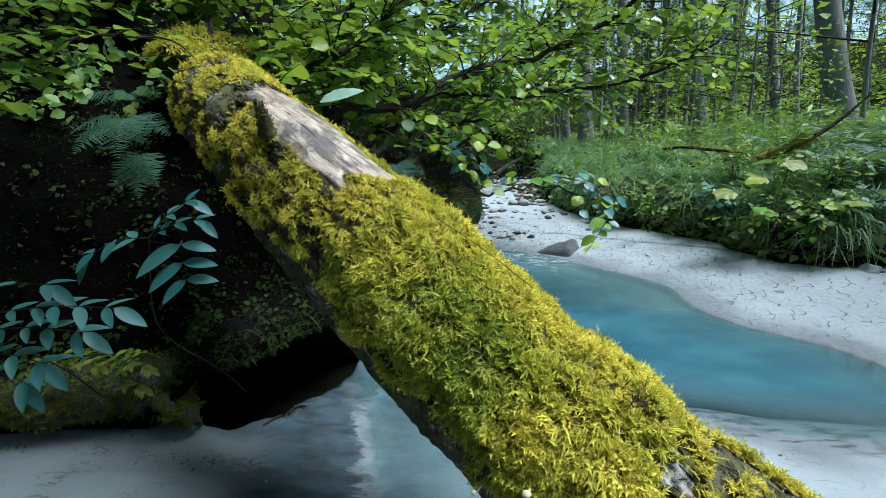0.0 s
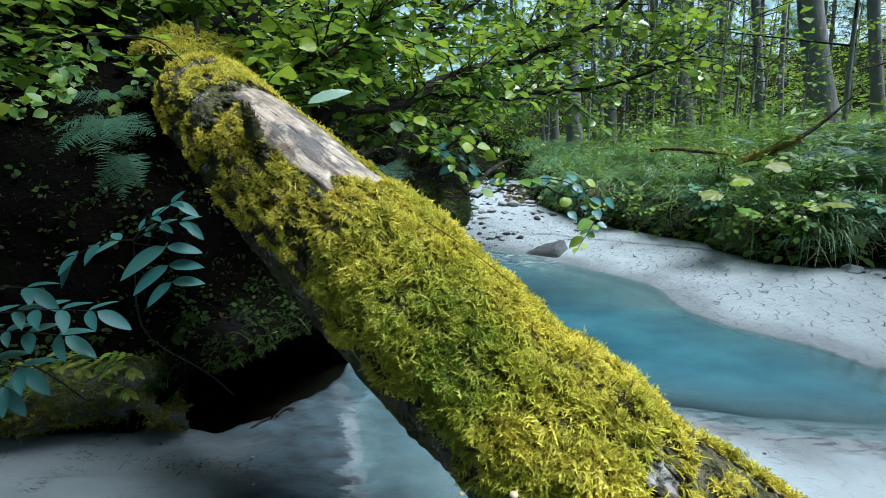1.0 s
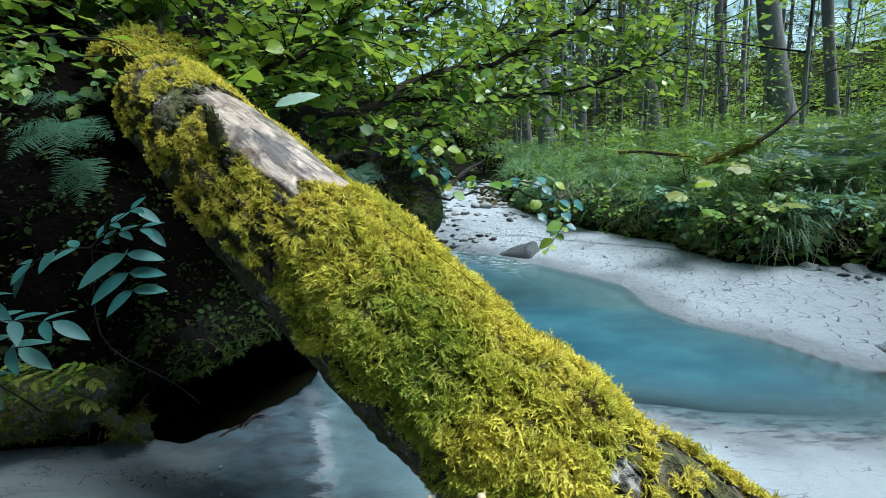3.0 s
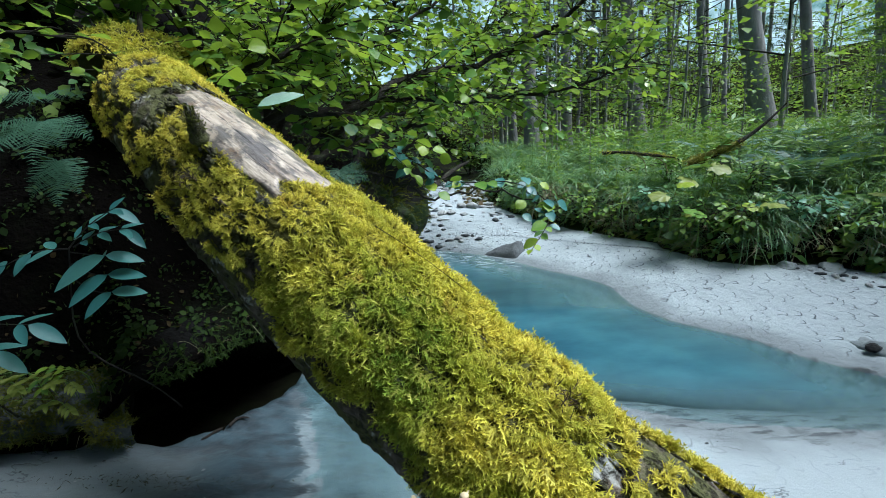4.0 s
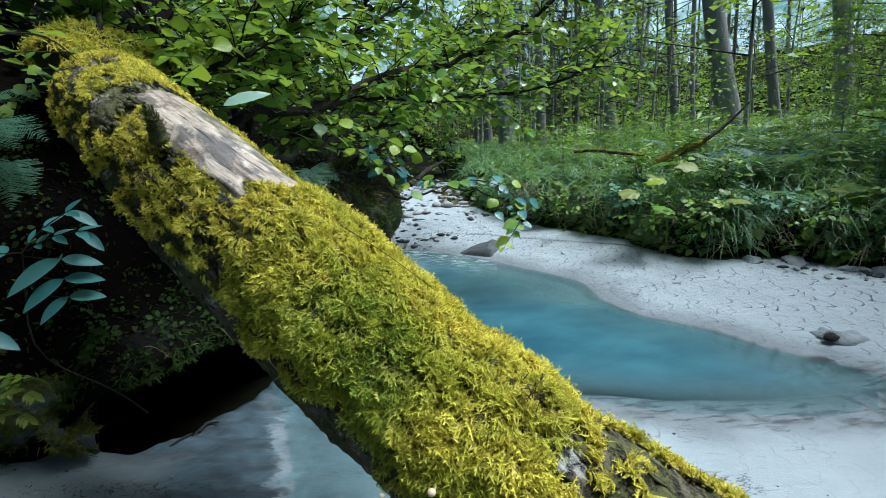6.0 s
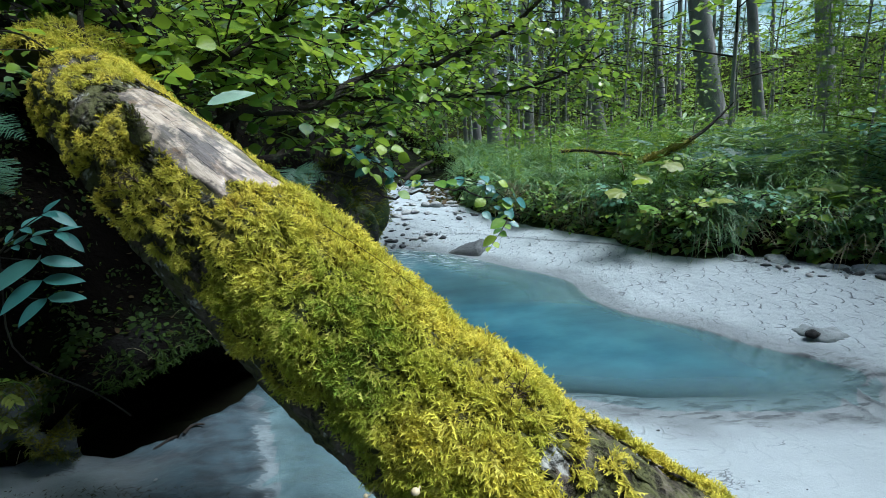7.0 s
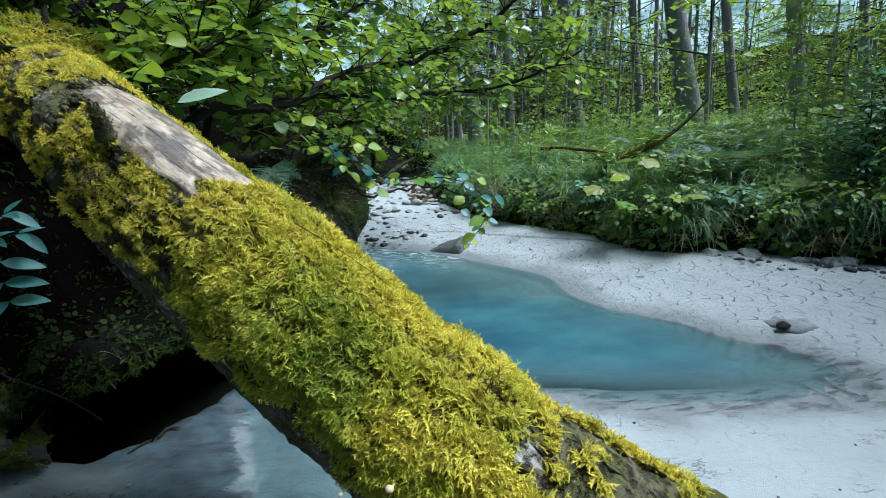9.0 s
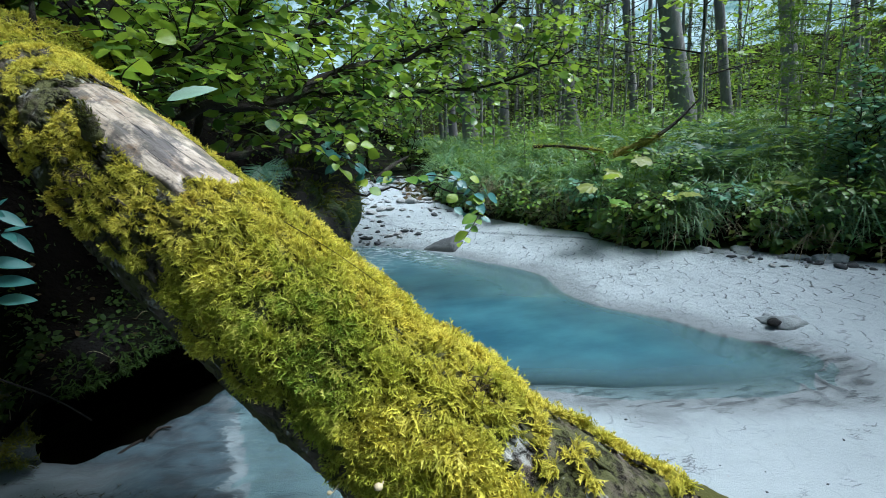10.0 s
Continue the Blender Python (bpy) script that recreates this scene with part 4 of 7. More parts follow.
def wedge_stone(place, length, height, depth, turn):
    """An angular stone that slopes up to a steep end face."""
    u, v = np.meshgrid(np.linspace(0, 1, 26), np.linspace(0, 1, 17), indexing="ij")
    ridge = np.interp(u, [0, 0.12, 0.45, 0.9, 1.0], [0.0, 0.22, 0.60, 1.0, 0.92])
    prof = np.interp(v, [0, 0.10, 0.45, 0.62, 0.95, 1], [0, 0.55, 0.9, 1.0, 0.35, 0]) * ridge
    rough = 0.16 * (fbm(u * 7, v * 5, 771, 4) - 0.5) + 0.07 * (fbm(u * 25, v * 18, 773, 3) - 0.5)
    x = (u - 0.5) * length + 0.02 * (fbm(v * 6, u, 775) - 0.5)
    y = (v - 0.5) * depth * (0.45 + 0.55 * ridge)
    z = (prof + rough * (prof > 0.02)) * height - 0.03
    end = len(x)
    top = np.stack([x, y, z], -1)
    floor_edge = np.stack([x[-1] + 0.004, y[-1], np.full(17, -0.06)], -1)
    verts = np.concatenate([top.reshape(-1, 3), floor_edge])
    k = (end - 1) * 17 + np.arange(16)
    side = np.stack([k, end * 17 + np.arange(16), end * 17 + np.arange(16) + 1, k + 1], -1)
    c, s = math.cos(turn), math.sin(turn)
    verts = verts @ np.array([[c, s, 0], [-s, c, 0], [0, 0, 1]])
    return thing("stone", "dark wedge-shaped stone at the pool's edge", "stone", raw_mesh("stone", verts, [grid_faces(end, 17), side], DARK_ROCK, False), place)


wedge_stone((1.06, 4.58, 0.01), 0.40, 0.17, 0.30, -0.6)
sunk = float(ground_height(np.array([2.38]), np.array([2.02]))[0][0])
stone(5, (2.38, 2.02, sunk - 0.055), 0.135, SILT_ROCK, "low silt-covered stone half sunk in the sand", turn=-0.75, squash=(1.1, 0.75, 0.70), detail=4, rough=0.8)
stone(6, (2.29, 1.97, sunk + 0.016), 0.034, BLACK_ROCK, "small black stone sunk in the wet sand", turn=0.4, squash=(1.0, 0.9, 0.7))
for k, (x, y, s) in enumerate(((3.42, 2.62, 0.115), (3.06, 3.00, 0.10), (3.72, 2.26, 0.10), (3.26, 2.74, 0.07), (3.95, 2.08, 0.09), (2.80, 3.10, 0.07))):
    stone(130 + k, (x, y, float(ground_height(np.array([x]), np.array([y]))[0][0]) - 0.005), s, SILT_ROCK, "rounded grey stone half buried at the bank's foot", "stone", k * 0.9, (1.25, 0.85, 0.5), 4, "stones along the bank", 1.0)
boulder = stone(8, (-0.10, 3.12, 0.60), 0.37, BOULDER, "dark mossy boulder at the foot of the bank", "boulder", squash=(0.95, 0.9, 0.95), detail=5, rough=1.0)
for k, (x, y, s) in enumerate(((-1.38, 1.46, 0.07), (-1.26, 1.50, 0.05), (-1.47, 1.40, 0.08), (-1.30, 1.42, 0.035), (-1.18, 1.52, 0.03))):
    stone(90 + k, (x, y, 0.07), s, MOSS_ROCK, "dark mossy stone under the bank's ledge", "stone", k * 1.3, (1.2, 0.8, 0.8))
bv = stone_shape(8, (0.95, 0.9, 0.95), 5, 1.0)[0] * 0.37 + np.array([-0.10, 3.12, 0.60])
bi = rng.choice(len(bv), 2600)
bn = unit(bv[bi] - np.array([-0.10, 3.12, 0.60]))
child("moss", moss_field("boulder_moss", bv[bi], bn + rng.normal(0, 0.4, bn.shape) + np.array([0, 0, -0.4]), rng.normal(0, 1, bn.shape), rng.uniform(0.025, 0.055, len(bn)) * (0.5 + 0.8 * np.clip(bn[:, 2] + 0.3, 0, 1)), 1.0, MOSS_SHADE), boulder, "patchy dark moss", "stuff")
protos = [raw_mesh("river_stone", *stone_shape(20 + i, (1, 0.75, 0.36), 2, 0.8), PALE_ROCK, False) for i in range(6)]
dark_protos = [raw_mesh("dark_river_stone", *stone_shape(40 + i, (1, 0.7, 0.45), 2, 0.9), DARK_ROCK, False) for i in range(4)]


def strew(n, xr, yr, sizes, test, label, group, dark=0.2):
    made, tries = 0, 0
    while made < n and tries < n * 20:
        tries += 1
        x, y = rng.uniform(*xr), rng.uniform(*yr)
        h, b, d, w = ground_height(np.array([x]), np.array([y]))
        if not test(x, y, b[0], d[0], w[0]):
            continue
        size = sizes[0] * (sizes[1] / sizes[0]) ** (rng.random() ** 2.2)
        ob = thing("stone", label, "stone", (dark_protos if rng.random() < dark else protos)[made % 4], (x, y, h[0] + size * 0.18), group)
        ob.scale = (size, size, size * rng.uniform(0.7, 1.2))
        ob.rotation_euler = (rng.uniform(-0.2, 0.2), rng.uniform(-0.2, 0.2), rng.uniform(0, 6.3))
        made += 1


strew(110, (0.15, 1.9), (5.7, 8.6), (0.03, 0.12), lambda x, y, b, d, w: b < -0.05 and not w, "pale rounded river stone in the upstream bed", "stones in the streambed", 0.05)
strew(22, (0.25, 1.0), (4.75, 5.5), (0.02, 0.085), lambda x, y, b, d, w: not w and d < 0.6, "small stone at the head of the pool", "stones in the streambed", 0.5)
strew(80, (0.3, 1.7), (4.8, 6.0), (0.012, 0.06), lambda x, y, b, d, w: b < -0.12 and not w and d > 0.06, "small angular stone on the silt slope", "stones in the streambed", 0.35)
strew(120, (2.6, 4.4), (1.6, 3.3), (0.010, 0.05), lambda x, y, b, d, w: -0.50 < b < 0.0 and x > 2.75 - 0.2 * b, "grey stone along the foot of the bank", "stones along the bank", 0.55)
strew(24, (0.9, 2.6), (0.85, 1.45), (0.003, 0.008), lambda x, y, b, d, w: not w, "tiny pebble on pale sand", "pebbles on the sand", 0.6)
strew(14, (-1.3, -0.55), (1.2, 1.55), (0.004, 0.010), lambda x, y, b, d, w: not w, "tiny pebble on shaded sand", "pebbles on the sand", 0.6)


# ---- branches, leaves ----
LEAVES = [leaf_shape(0.41, 0.10, 0.14, 5, 0.50, 0.10), leaf_shape(0.44, 0.04, 0.26, 5, 0.52, 0.12), leaf_shape(0.38, 0.16, 0.05, 5, 0.46, 0.10)]
LEAF_MESH = [raw_mesh("leaf", *leaf_shape(w, d, c, 11, k, 0.035), SINGLE_LEAF) for w, d, c, k in ((0.41, 0.10, 0.14, 0.50), (0.44, 0.04, 0.26, 0.52), (0.38, 0.16, 0.05, 0.46))]
LEAFLET_MESH = [raw_mesh("leaflet", *leaf_shape(0.195, 0.06, c, 6, 0.42), ASH_LEAF) for c in (0.05, 0.16)]


def place_leaf(parent, mesh, base, forward, up, size, name="leaf"):
    a = axes_from(np.array([forward]), np.array([up]), np.array([size]))[0]
    ob = child(name, mesh, parent)
    m = Matrix.Identity(4)
    for i in range(3):
        for j in range(3):
            m[i][j] = a[i, j]
        m[i][3] = base[i]
    ob.matrix_basis = m
    return ob


def twig_leaves(limbs, count, reach, leaf, seed, rise=0.15, gap=0.045, start=0.2, share=None):
    """Side twigs along limbs with alternate leaves: twig tubes, and leaf bases, ways, normals and sizes."""
    r = np.random.default_rng(seed)
    tubes, base, way, up, size = [], [], [], [], []
    lengths = np.array([np.linalg.norm(np.diff(l, axis=0), axis=1).sum() for l in limbs])
    lengths = lengths * (share if share is not None else 1.0)
    for _ in range(count):
        l = limbs[r.choice(len(limbs), p=lengths / lengths.sum())]
        i = int(r.uniform(start, 1) * (len(l) - 1))
        t = unit(l[min(i + 1, len(l) - 1)] - l[max(i - 1, 0)])
        d = unit(0.5 * t + r.normal(0, 1, 3) * np.array([0.8, 0.8, 0.38]) + np.array([0, 0, rise]))
        n = reach * r.uniform(0.45, 1.1)
        c = along([l[i], l[i] + d * n * 0.5 + r.normal(0, 0.04, 3) * n, l[i] + d * n + np.array([0, 0, -0.16 * n]) + r.normal(0, 0.08, 3) * n], 7)
        tubes.append(tube(c, np.linspace(0.0045, 0.0012, 7) * (0.6 + n), 4))
        k = max(int(n / gap), 3)
        for j in range(k):
            u = 0.15 + 0.85 * j / (k - 1)
            p = c[0] + (c[-1] - c[0]) * u if j == k - 1 else c[int(u * 6)] * (1 - u * 6 % 1) + c[min(int(u * 6) + 1, 6)] * (u * 6 % 1)
            td = unit(c[min(int(u * 6) + 1, 6)] - c[max(int(u * 6) - 1, 0)])
            side = unit(np.cross(td, [0, 0, 1.0])) * (1 if j % 2 else -1)
            w = td if j == k - 1 else unit(0.55 * td + 0.9 * side + r.normal(0, 0.2, 3) + np.array([0, 0, -0.22]))
            base.append(p)
            way.append(w)
            up.append(unit(np.array([0, 0, 1.0]) + r.normal(0, 0.42, 3)))
            size.append(leaf * r.uniform(0.55, 1.2) * (0.75 + 0.25 * math.sin(math.pi * u)))
    return tubes, np.array(base), np.array(way), np.array(up), np.array(size)


def leaf_cloud(base, way, up, size, protos):
    pieces = []
    for i, p in enumerate(protos):
        sel = np.arange(len(base)) % len(protos) == i
        pieces.append(scatter(p, axes_from(way[sel], up[sel], size[sel]), base[sel]))
    return merge(pieces)


def shrub(label, root, paths, radii, count, reach, leaf, seed, singles=None, category="shrub", material=None, rise=0.15, gap=0.045, start=0.2, share=None, clear=()):
    ob = thing("shrub", label, category, place=root)
    limbs = []
    for path, (r0, r1) in zip(paths, radii):
        c = along(path, 26)
        c = c + 0.012 * np.random.default_rng(seed + len(limbs)).normal(0, 1, c.shape)
        v, f = tube(c, np.linspace(r0, r1, 26), 8, 0.4, seed)
        child("limb", raw_mesh("limb", v, f, LIMB), ob)
        limbs.append(c)
    tubes, base, way, up, size = twig_leaves(limbs, count, reach, leaf, seed, rise, gap, start, share)
    v, f = merge(tubes)
    child("twig", raw_mesh("twig", v, f, LIMB), ob, "fine dark twigs", "stuff")
    for k in clear:                          # the heavy limbs stand clear of leaves on their open side
        d = np.hypot(base[:, None, 0] - limbs[k][None, :, 0], base[:, None, 2] - limbs[k][None, :, 2] + 0.02)
        j = d.argmin(axis=1)
        keep = ~((d.min(axis=1) < 0.028) & (base[:, 1] < limbs[k][j, 1] + 0.02))
        base, way, up, size = base[keep], way[keep], up[keep], size[keep]
    rest = np.ones(len(base), bool)
    if singles is not None:
        near = np.nonzero(singles(base))[0][:300]
        rest[near] = False
        for i in near:
            place_leaf(ob, LEAF_MESH[i % 3], base[i], way[i], up[i], size[i])
    v, f = leaf_cloud(base[rest], way[rest], up[rest], size[rest], LEAVES)
    child("foliage", raw_mesh("foliage", v, f, material or SHRUB_LEAF), ob, "dense broad green leaves", "stuff")
    return ob


# the broad-leaved shrub that leans over the stream behind the log
ROOT = (-0.62, 2.62, 0.95)
SHRUB_PATHS = [
    [ROOT, (-0.51, 2.40, 1.22), (-0.24, 2.58, 1.25), (0.09, 2.98, 1.42), (0.58, 3.21, 1.56), (0.92, 3.32, 1.68), (1.22, 3.28, 1.87), (1.6, 3.2, 2.2)],
    [(-0.24, 2.58, 1.25), (0.15, 3.08, 1.34), (0.44, 3.16, 1.32), (0.82, 3.29, 1.35), (1.14, 3.29, 1.39), (1.45, 3.27, 1.47), (1.75, 3.25, 1.62)],
    [ROOT, (-0.65, 2.25, 1.33), (-0.48, 2.24, 1.43), (-0.33, 2.34, 1.49), (-0.21, 2.42, 1.63), (0.0, 2.6, 2.0)],
    [ROOT, (-0.38, 2.50, 1.00), (-0.23, 2.69, 1.04), (0.01, 2.90, 1.13), (0.3, 3.0, 1.2)],
    [(-0.23, 2.75, 0.95), (0.06, 2.79, 0.86), (0.26, 2.87, 0.77), (0.60, 2.93, 0.79), (0.82, 2.76, 0.74), (0.96, 2.62, 0.66)],
    [ROOT, (-0.5, 2.75, 1.6), (-0.3, 2.9, 2.1), (-0.1, 2.9, 2.6)],
    [ROOT, (-0.35, 3.0, 1.5), (0.1, 3.4, 1.8), (0.5, 3.6, 2.1), (0.9, 3.7, 2.5)],
    [ROOT, (-0.9, 2.6, 1.6), (-0.9, 2.5, 1.9), (-0.7, 2.4, 2.2)],
    [ROOT, (-0.2, 3.3, 1.2), (0.3, 4.0, 1.35), (0.8, 4.4, 1.5), (1.3, 4.5, 1.75)],
]
shrub("broad-leaved shrub leaning over the stream with dark wet limbs", ROOT, SHRUB_PATHS,
      [(0.026, 0.011), (0.013, 0.007), (0.020, 0.006), (0.028, 0.008), (0.010, 0.003), (0.02, 0.004), (0.022, 0.004), (0.02, 0.004), (0.02, 0.004)],
      450, 0.52, 0.080, 5, lambda p: (p[:, 1] < 2.7) & (p[:, 0] > -0.6), share=np.array([1.15, 1.0, 1.15, 0.6, 0.10, 1.2, 1.15, 1.2, 0.5]), clear=(0, 1))
shrub("leafy shrub higher up the near bank", (-0.3, 4.3, 1.0),
      [[(-0.3, 4.3, 0.8), (-0.1, 4.4, 1.6), (0.2, 4.5, 2.4), (0.4, 4.5, 3.2)], [(-0.3, 4.3, 0.8), (0.2, 4.7, 1.4), (0.8, 5.0, 1.9), (1.4, 5.2, 2.5)], [(-0.3, 4.3, 0.8), (-0.9, 4.2, 1.8), (-1.3, 4.1, 2.6)], [(-0.3, 4.3, 0.8), (0.3, 4.9, 1.1), (0.7, 5.2, 1.3)]],
      [(0.03, 0.006)] * 4, 330, 0.75, 0.076, 11, share=np.array([1.1, 0.9, 1.1, 0.25]))
shrub("leafy shrub on the slope above the log", (-1.9, 3.1, 1.7),
      [[(-1.9, 3.1, 1.6), (-1.6, 3.0, 2.2), (-1.2, 2.9, 2.6), (-0.7, 2.9, 2.8)], [(-1.9, 3.1, 1.6), (-2.0, 2.7, 2.2), (-1.9, 2.3, 2.5)], [(-1.9, 3.1, 1.6), (-2.2, 3.3, 2.5), (-2.2, 3.3, 3.2)]],
      [(0.03, 0.006)] * 3, 200, 0.6, 0.08, 17)

shrub("yellow-green leafy shrub behind the mossy hump", (-1.45, 3.3, 1.6),
      [[(-1.45, 3.3, 1.5), (-1.4, 3.2, 1.9), (-1.2, 3.1, 2.2), (-0.9, 3.1, 2.4)], [(-1.45, 3.3, 1.5), (-1.6, 3.2, 2.0), (-1.8, 3.1, 2.3)], [(-1.45, 3.3, 1.5), (-1.5, 3.3, 2.0), (-1.4, 3.3, 2.5)]],
      [(0.016, 0.004)] * 3, 110, 0.5, 0.085, 19, None, "shrub", FAR_LEAF)

for k, (x, y, h) in enumerate(((0.75, 9.6, 1.5), (1.5, 9.2, 1.2), (0.2, 8.9, 1.3))):
    z = float(ground_height(np.array([x]), np.array([y]))[0][0])
    shrub("leafy bush closing the stream's upper course", (x, y, z),
          [[(x, y, z - 0.05), (x - 0.2 + 0.1 * j, y - 0.1, z + 0.5 * h), (x + 0.6 * math.cos(2.1 * j + k), y + 0.5 * math.sin(2.1 * j + k) - 0.2, z + h * (0.7 + 0.12 * j))] for j in range(4)],
          [(0.012, 0.003)] * 4, 70, 0.55, 0.10, 930 + k, None, "bush", None, 0.1, 0.06, 0.1)

# an unseen tall bush added on the near side to keep the undercut bank in shade
shrub("unseen tall bush added to shade the undercut bank", (-1.9, -0.75, 0.5),
      [[(-1.9, -0.75, 0.1), (-1.8, -0.7, 1.0), (-1.5, -0.6, 2.0), (-1.1, -0.55, 2.7)], [(-1.9, -0.75, 0.1), (-2.3, -0.6, 1.0), (-2.5, -0.4, 1.9)], [(-1.9, -0.75, 0.1), (-1.4, -0.8, 0.9), (-0.9, -0.75, 1.6), (-0.6, -0.7, 2.2)],
       [(-1.9, -0.75, 0.1), (-2.0, -1.0, 1.2), (-1.7, -1.2, 2.4)], [(-1.9, -0.75, 0.1), (-1.5, -0.7, 0.6), (-1.0, -0.7, 1.0)]],
      [(0.03, 0.006)] * 5, 260, 0.42, 0.13, 71, None, "bush", None, 0.1, 0.06, 0.1)

# bushes with small blue-green leaves on the far bank
for k, (x, y, h) in enumerate(((4.35, 2.35, 0.75), (4.0, 3.0, 0.85), (4.75, 2.9, 1.1), (5.2, 2.0, 0.9))):
    z = float(ground_height(np.array([x]), np.array([y]))[0][0])
    shrub("low bush with small blue-green leaves on the bank", (x, y, z),
          [[(x, y, z - 0.05), (x - 0.12 + 0.05 * j, y - 0.1, z + 0.5 * h), (x + 0.35 * math.cos(2.1 * j + k), y + 0.35 * math.sin(2.1 * j + k) - 0.15, z + h * (0.7 + 0.12 * j))] for j in range(4)],
          [(0.007, 0.002)] * 4, 110, 0.34, 0.060, 900 + k, None, "bush", BUSH_LEAF, 0.1, 0.032, 0.15)

# a thin twig with large soft leaves that hangs over the head of the pool
elm = thing("hanging_twig", "thin twig with large blue-green leaves hanging over the pool", "twig", place=(0.13, 2.79, 0.91))
elm_path = along([(-0.1, 2.8, 1.05), (0.13, 2.79, 1.00), (0.28, 2.77, 0.89), (0.47, 2.74, 0.85), (0.68, 2.71, 0.85), (0.85, 2.65, 0.77), (0.93, 2.55, 0.63)], 40)
v, f = tube(elm_path, np.linspace(0.006, 0.0015, 40), 6, 0.3)
child("limb", raw_mesh("limb", v, f, LIMB), elm)
BLUE_LEAF = raw_mesh("blue_leaf", *leaf_shape(0.34, 0.08, 0.16, 5, 0.45), ASH_LEAF)
er = np.random.default_rng(44)
for k in range(64):
    i = int(np.clip(er.beta(1.5, 0.9) * 39, 3, 39))
    d = np.array([math.cos(k * 2.4), math.sin(k * 2.4) - 0.3, -0.35 - 0.3 * (k % 3 == 0)])
    p = elm_path[i]
    if k % 2:
        side = unit(np.array([math.cos(k * 1.7), 0.5 * math.sin(k * 1.3), er.uniform(-0.6, 0.35)])) * er.uniform(0.05, 0.15)
        tapered("side_twig", [p, p + side * 0.5 + np.array([0, 0, 0.01]), p + side], [0.0016, 0.0008], LIMB, elm, "", 5, 4, 0.0)
        p = p + side
    place_leaf(elm, BLUE_LEAF if k % 3 != 1 else LEAF_MESH[k % 2], p, d, np.array([0.25 * (k % 3 - 1), -0.8, 1.0]), er.uniform(0.055, 0.090))

# a thin young conifer with sparse yellowish needles
for x, y, h in ((4.45, 4.05, 1.5), (5.3, 4.7, 1.9), (5.0, 3.6, 1.4)):
    z = float(ground_height(np.array([x]), np.array([y]))[0][0])
    conifer = thing("young_conifer", "thin young conifer with sparse yellowish needles", "sapling", place=(x, y, z))
    r = np.random.default_rng(int(x * 100))
    stem = along([(x, y, z - 0.05), (x - 0.05, y, z + h * 0.5), (x - 0.12, y, z + h)], 12)
    v, f = tube(stem, np.linspace(0.010, 0.003, 12), 6)
    child("trunk", raw_mesh("trunk", v, f, SPRUCE_BARK), conifer)
    tubes, nb, nw = [], [], []
    for k in range(60):
        i = 2 + k % 10
        a = r.uniform(0, 6.28)
        n = 0.85 * (1.08 - i / 12) * r.uniform(0.7, 1.2)
        d = np.array([math.cos(a), math.sin(a), 0.05])
        c = along([stem[i], stem[i] + d * n * 0.5, stem[i] + d * n + np.array([0, 0, -0.2 * n])], 9)
        tubes.append(tube(c, np.linspace(0.003, 0.0008, 9), 4))
        for j in range(1, 9):
            for _ in range(11):
                nb.append(c[j])
                nw.append(d * 0.5 + r.normal(0, 0.6, 3))
    v, f = merge(tubes)
    child("branch", raw_mesh("branch", v, f, SPRUCE_BARK), conifer, "thin bare branches", "stuff")
    v, f = leaf_cloud(np.array(nb), np.array(nw), r.normal(0, 1, (len(nb), 3)), r.uniform(0.03, 0.06, len(nb)), [leaf_shape(0.07, 0.0, 0.1, 1)])
    child("crown", raw_mesh("crown", v, f, FAR_LEAF, False), conifer, "sparse soft needles")

# butterbur leaves on the bank
def lobed_leaf(seed):
    """A broad lobed leaf blade, its stalk at the origin, about 1 across."""
    r = np.random.default_rng(seed)
    m = 22
    a = np.linspace(-2.7, 2.7, m)
    rad = 0.55 * (1 + 0.28 * np.abs(np.sin(a * 2.8)) ** 0.7 - 0.15) * r.uniform(0.9, 1.1, m)
    rim = np.stack([rad * np.sin(a), 0.35 + rad * np.cos(a), -0.22 * rad ** 2 + r.normal(0, 0.02, m)], -1)
    inner = np.stack([0.5 * rad * np.sin(a), 0.2 + 0.5 * rad * np.cos(a), 0.03 * np.sin(5.6 * a)], -1)
    v = np.concatenate([[[0, 0.05, 0.0]], inner, rim])
    q = np.array([(1 + i, 1 + m + i, 2 + m + i, 2 + i) for i in range(m - 1)])
    return v, [q, np.array([(0, 1 + i, 2 + i) for i in range(m - 1)])]


ROUND = [raw_mesh("round_leaf", *lobed_leaf(3), HERB_YELLOW), raw_mesh("round_leaf", *lobed_leaf(4), SINGLE_LEAF)]
for k, (x, y, z) in enumerate(((2.53, 3.74, 0.84), (2.20, 3.62, 0.62), (2.40, 3.56, 0.50), (2.70, 3.28, 0.58), (3.42, 3.12, 0.66), (2.30, 3.75, 0.72), (3.70, 2.85, 0.6), (4.0, 2.6, 0.62))):
    herb = thing("butterbur", "large-leaved yellowing herb among bank grass", "plant", place=(x, y, z - 0.25), group="large-leaved herbs")
    for j in range(2):
        d = np.array([math.cos(j * 1.6 + k), math.sin(j * 1.6 + k) - 0.4, -0.1])
        b = np.array([x, y, z]) + 0.05 * d + np.array([0, 0, 0.02 * j])
        tapered("stalk", [(x, y, z - 0.28), (x, y, z - 0.1), b], [0.003, 0.002], HERB, herb, "", 6, 5)
        place_leaf(herb, ROUND[(k * 3 + j) % 2], b, d, np.array([0.15 * (j - 1), -0.45, 1.0]), (0.16 if k == 0 else 0.115) + 0.03 * (j % 2))

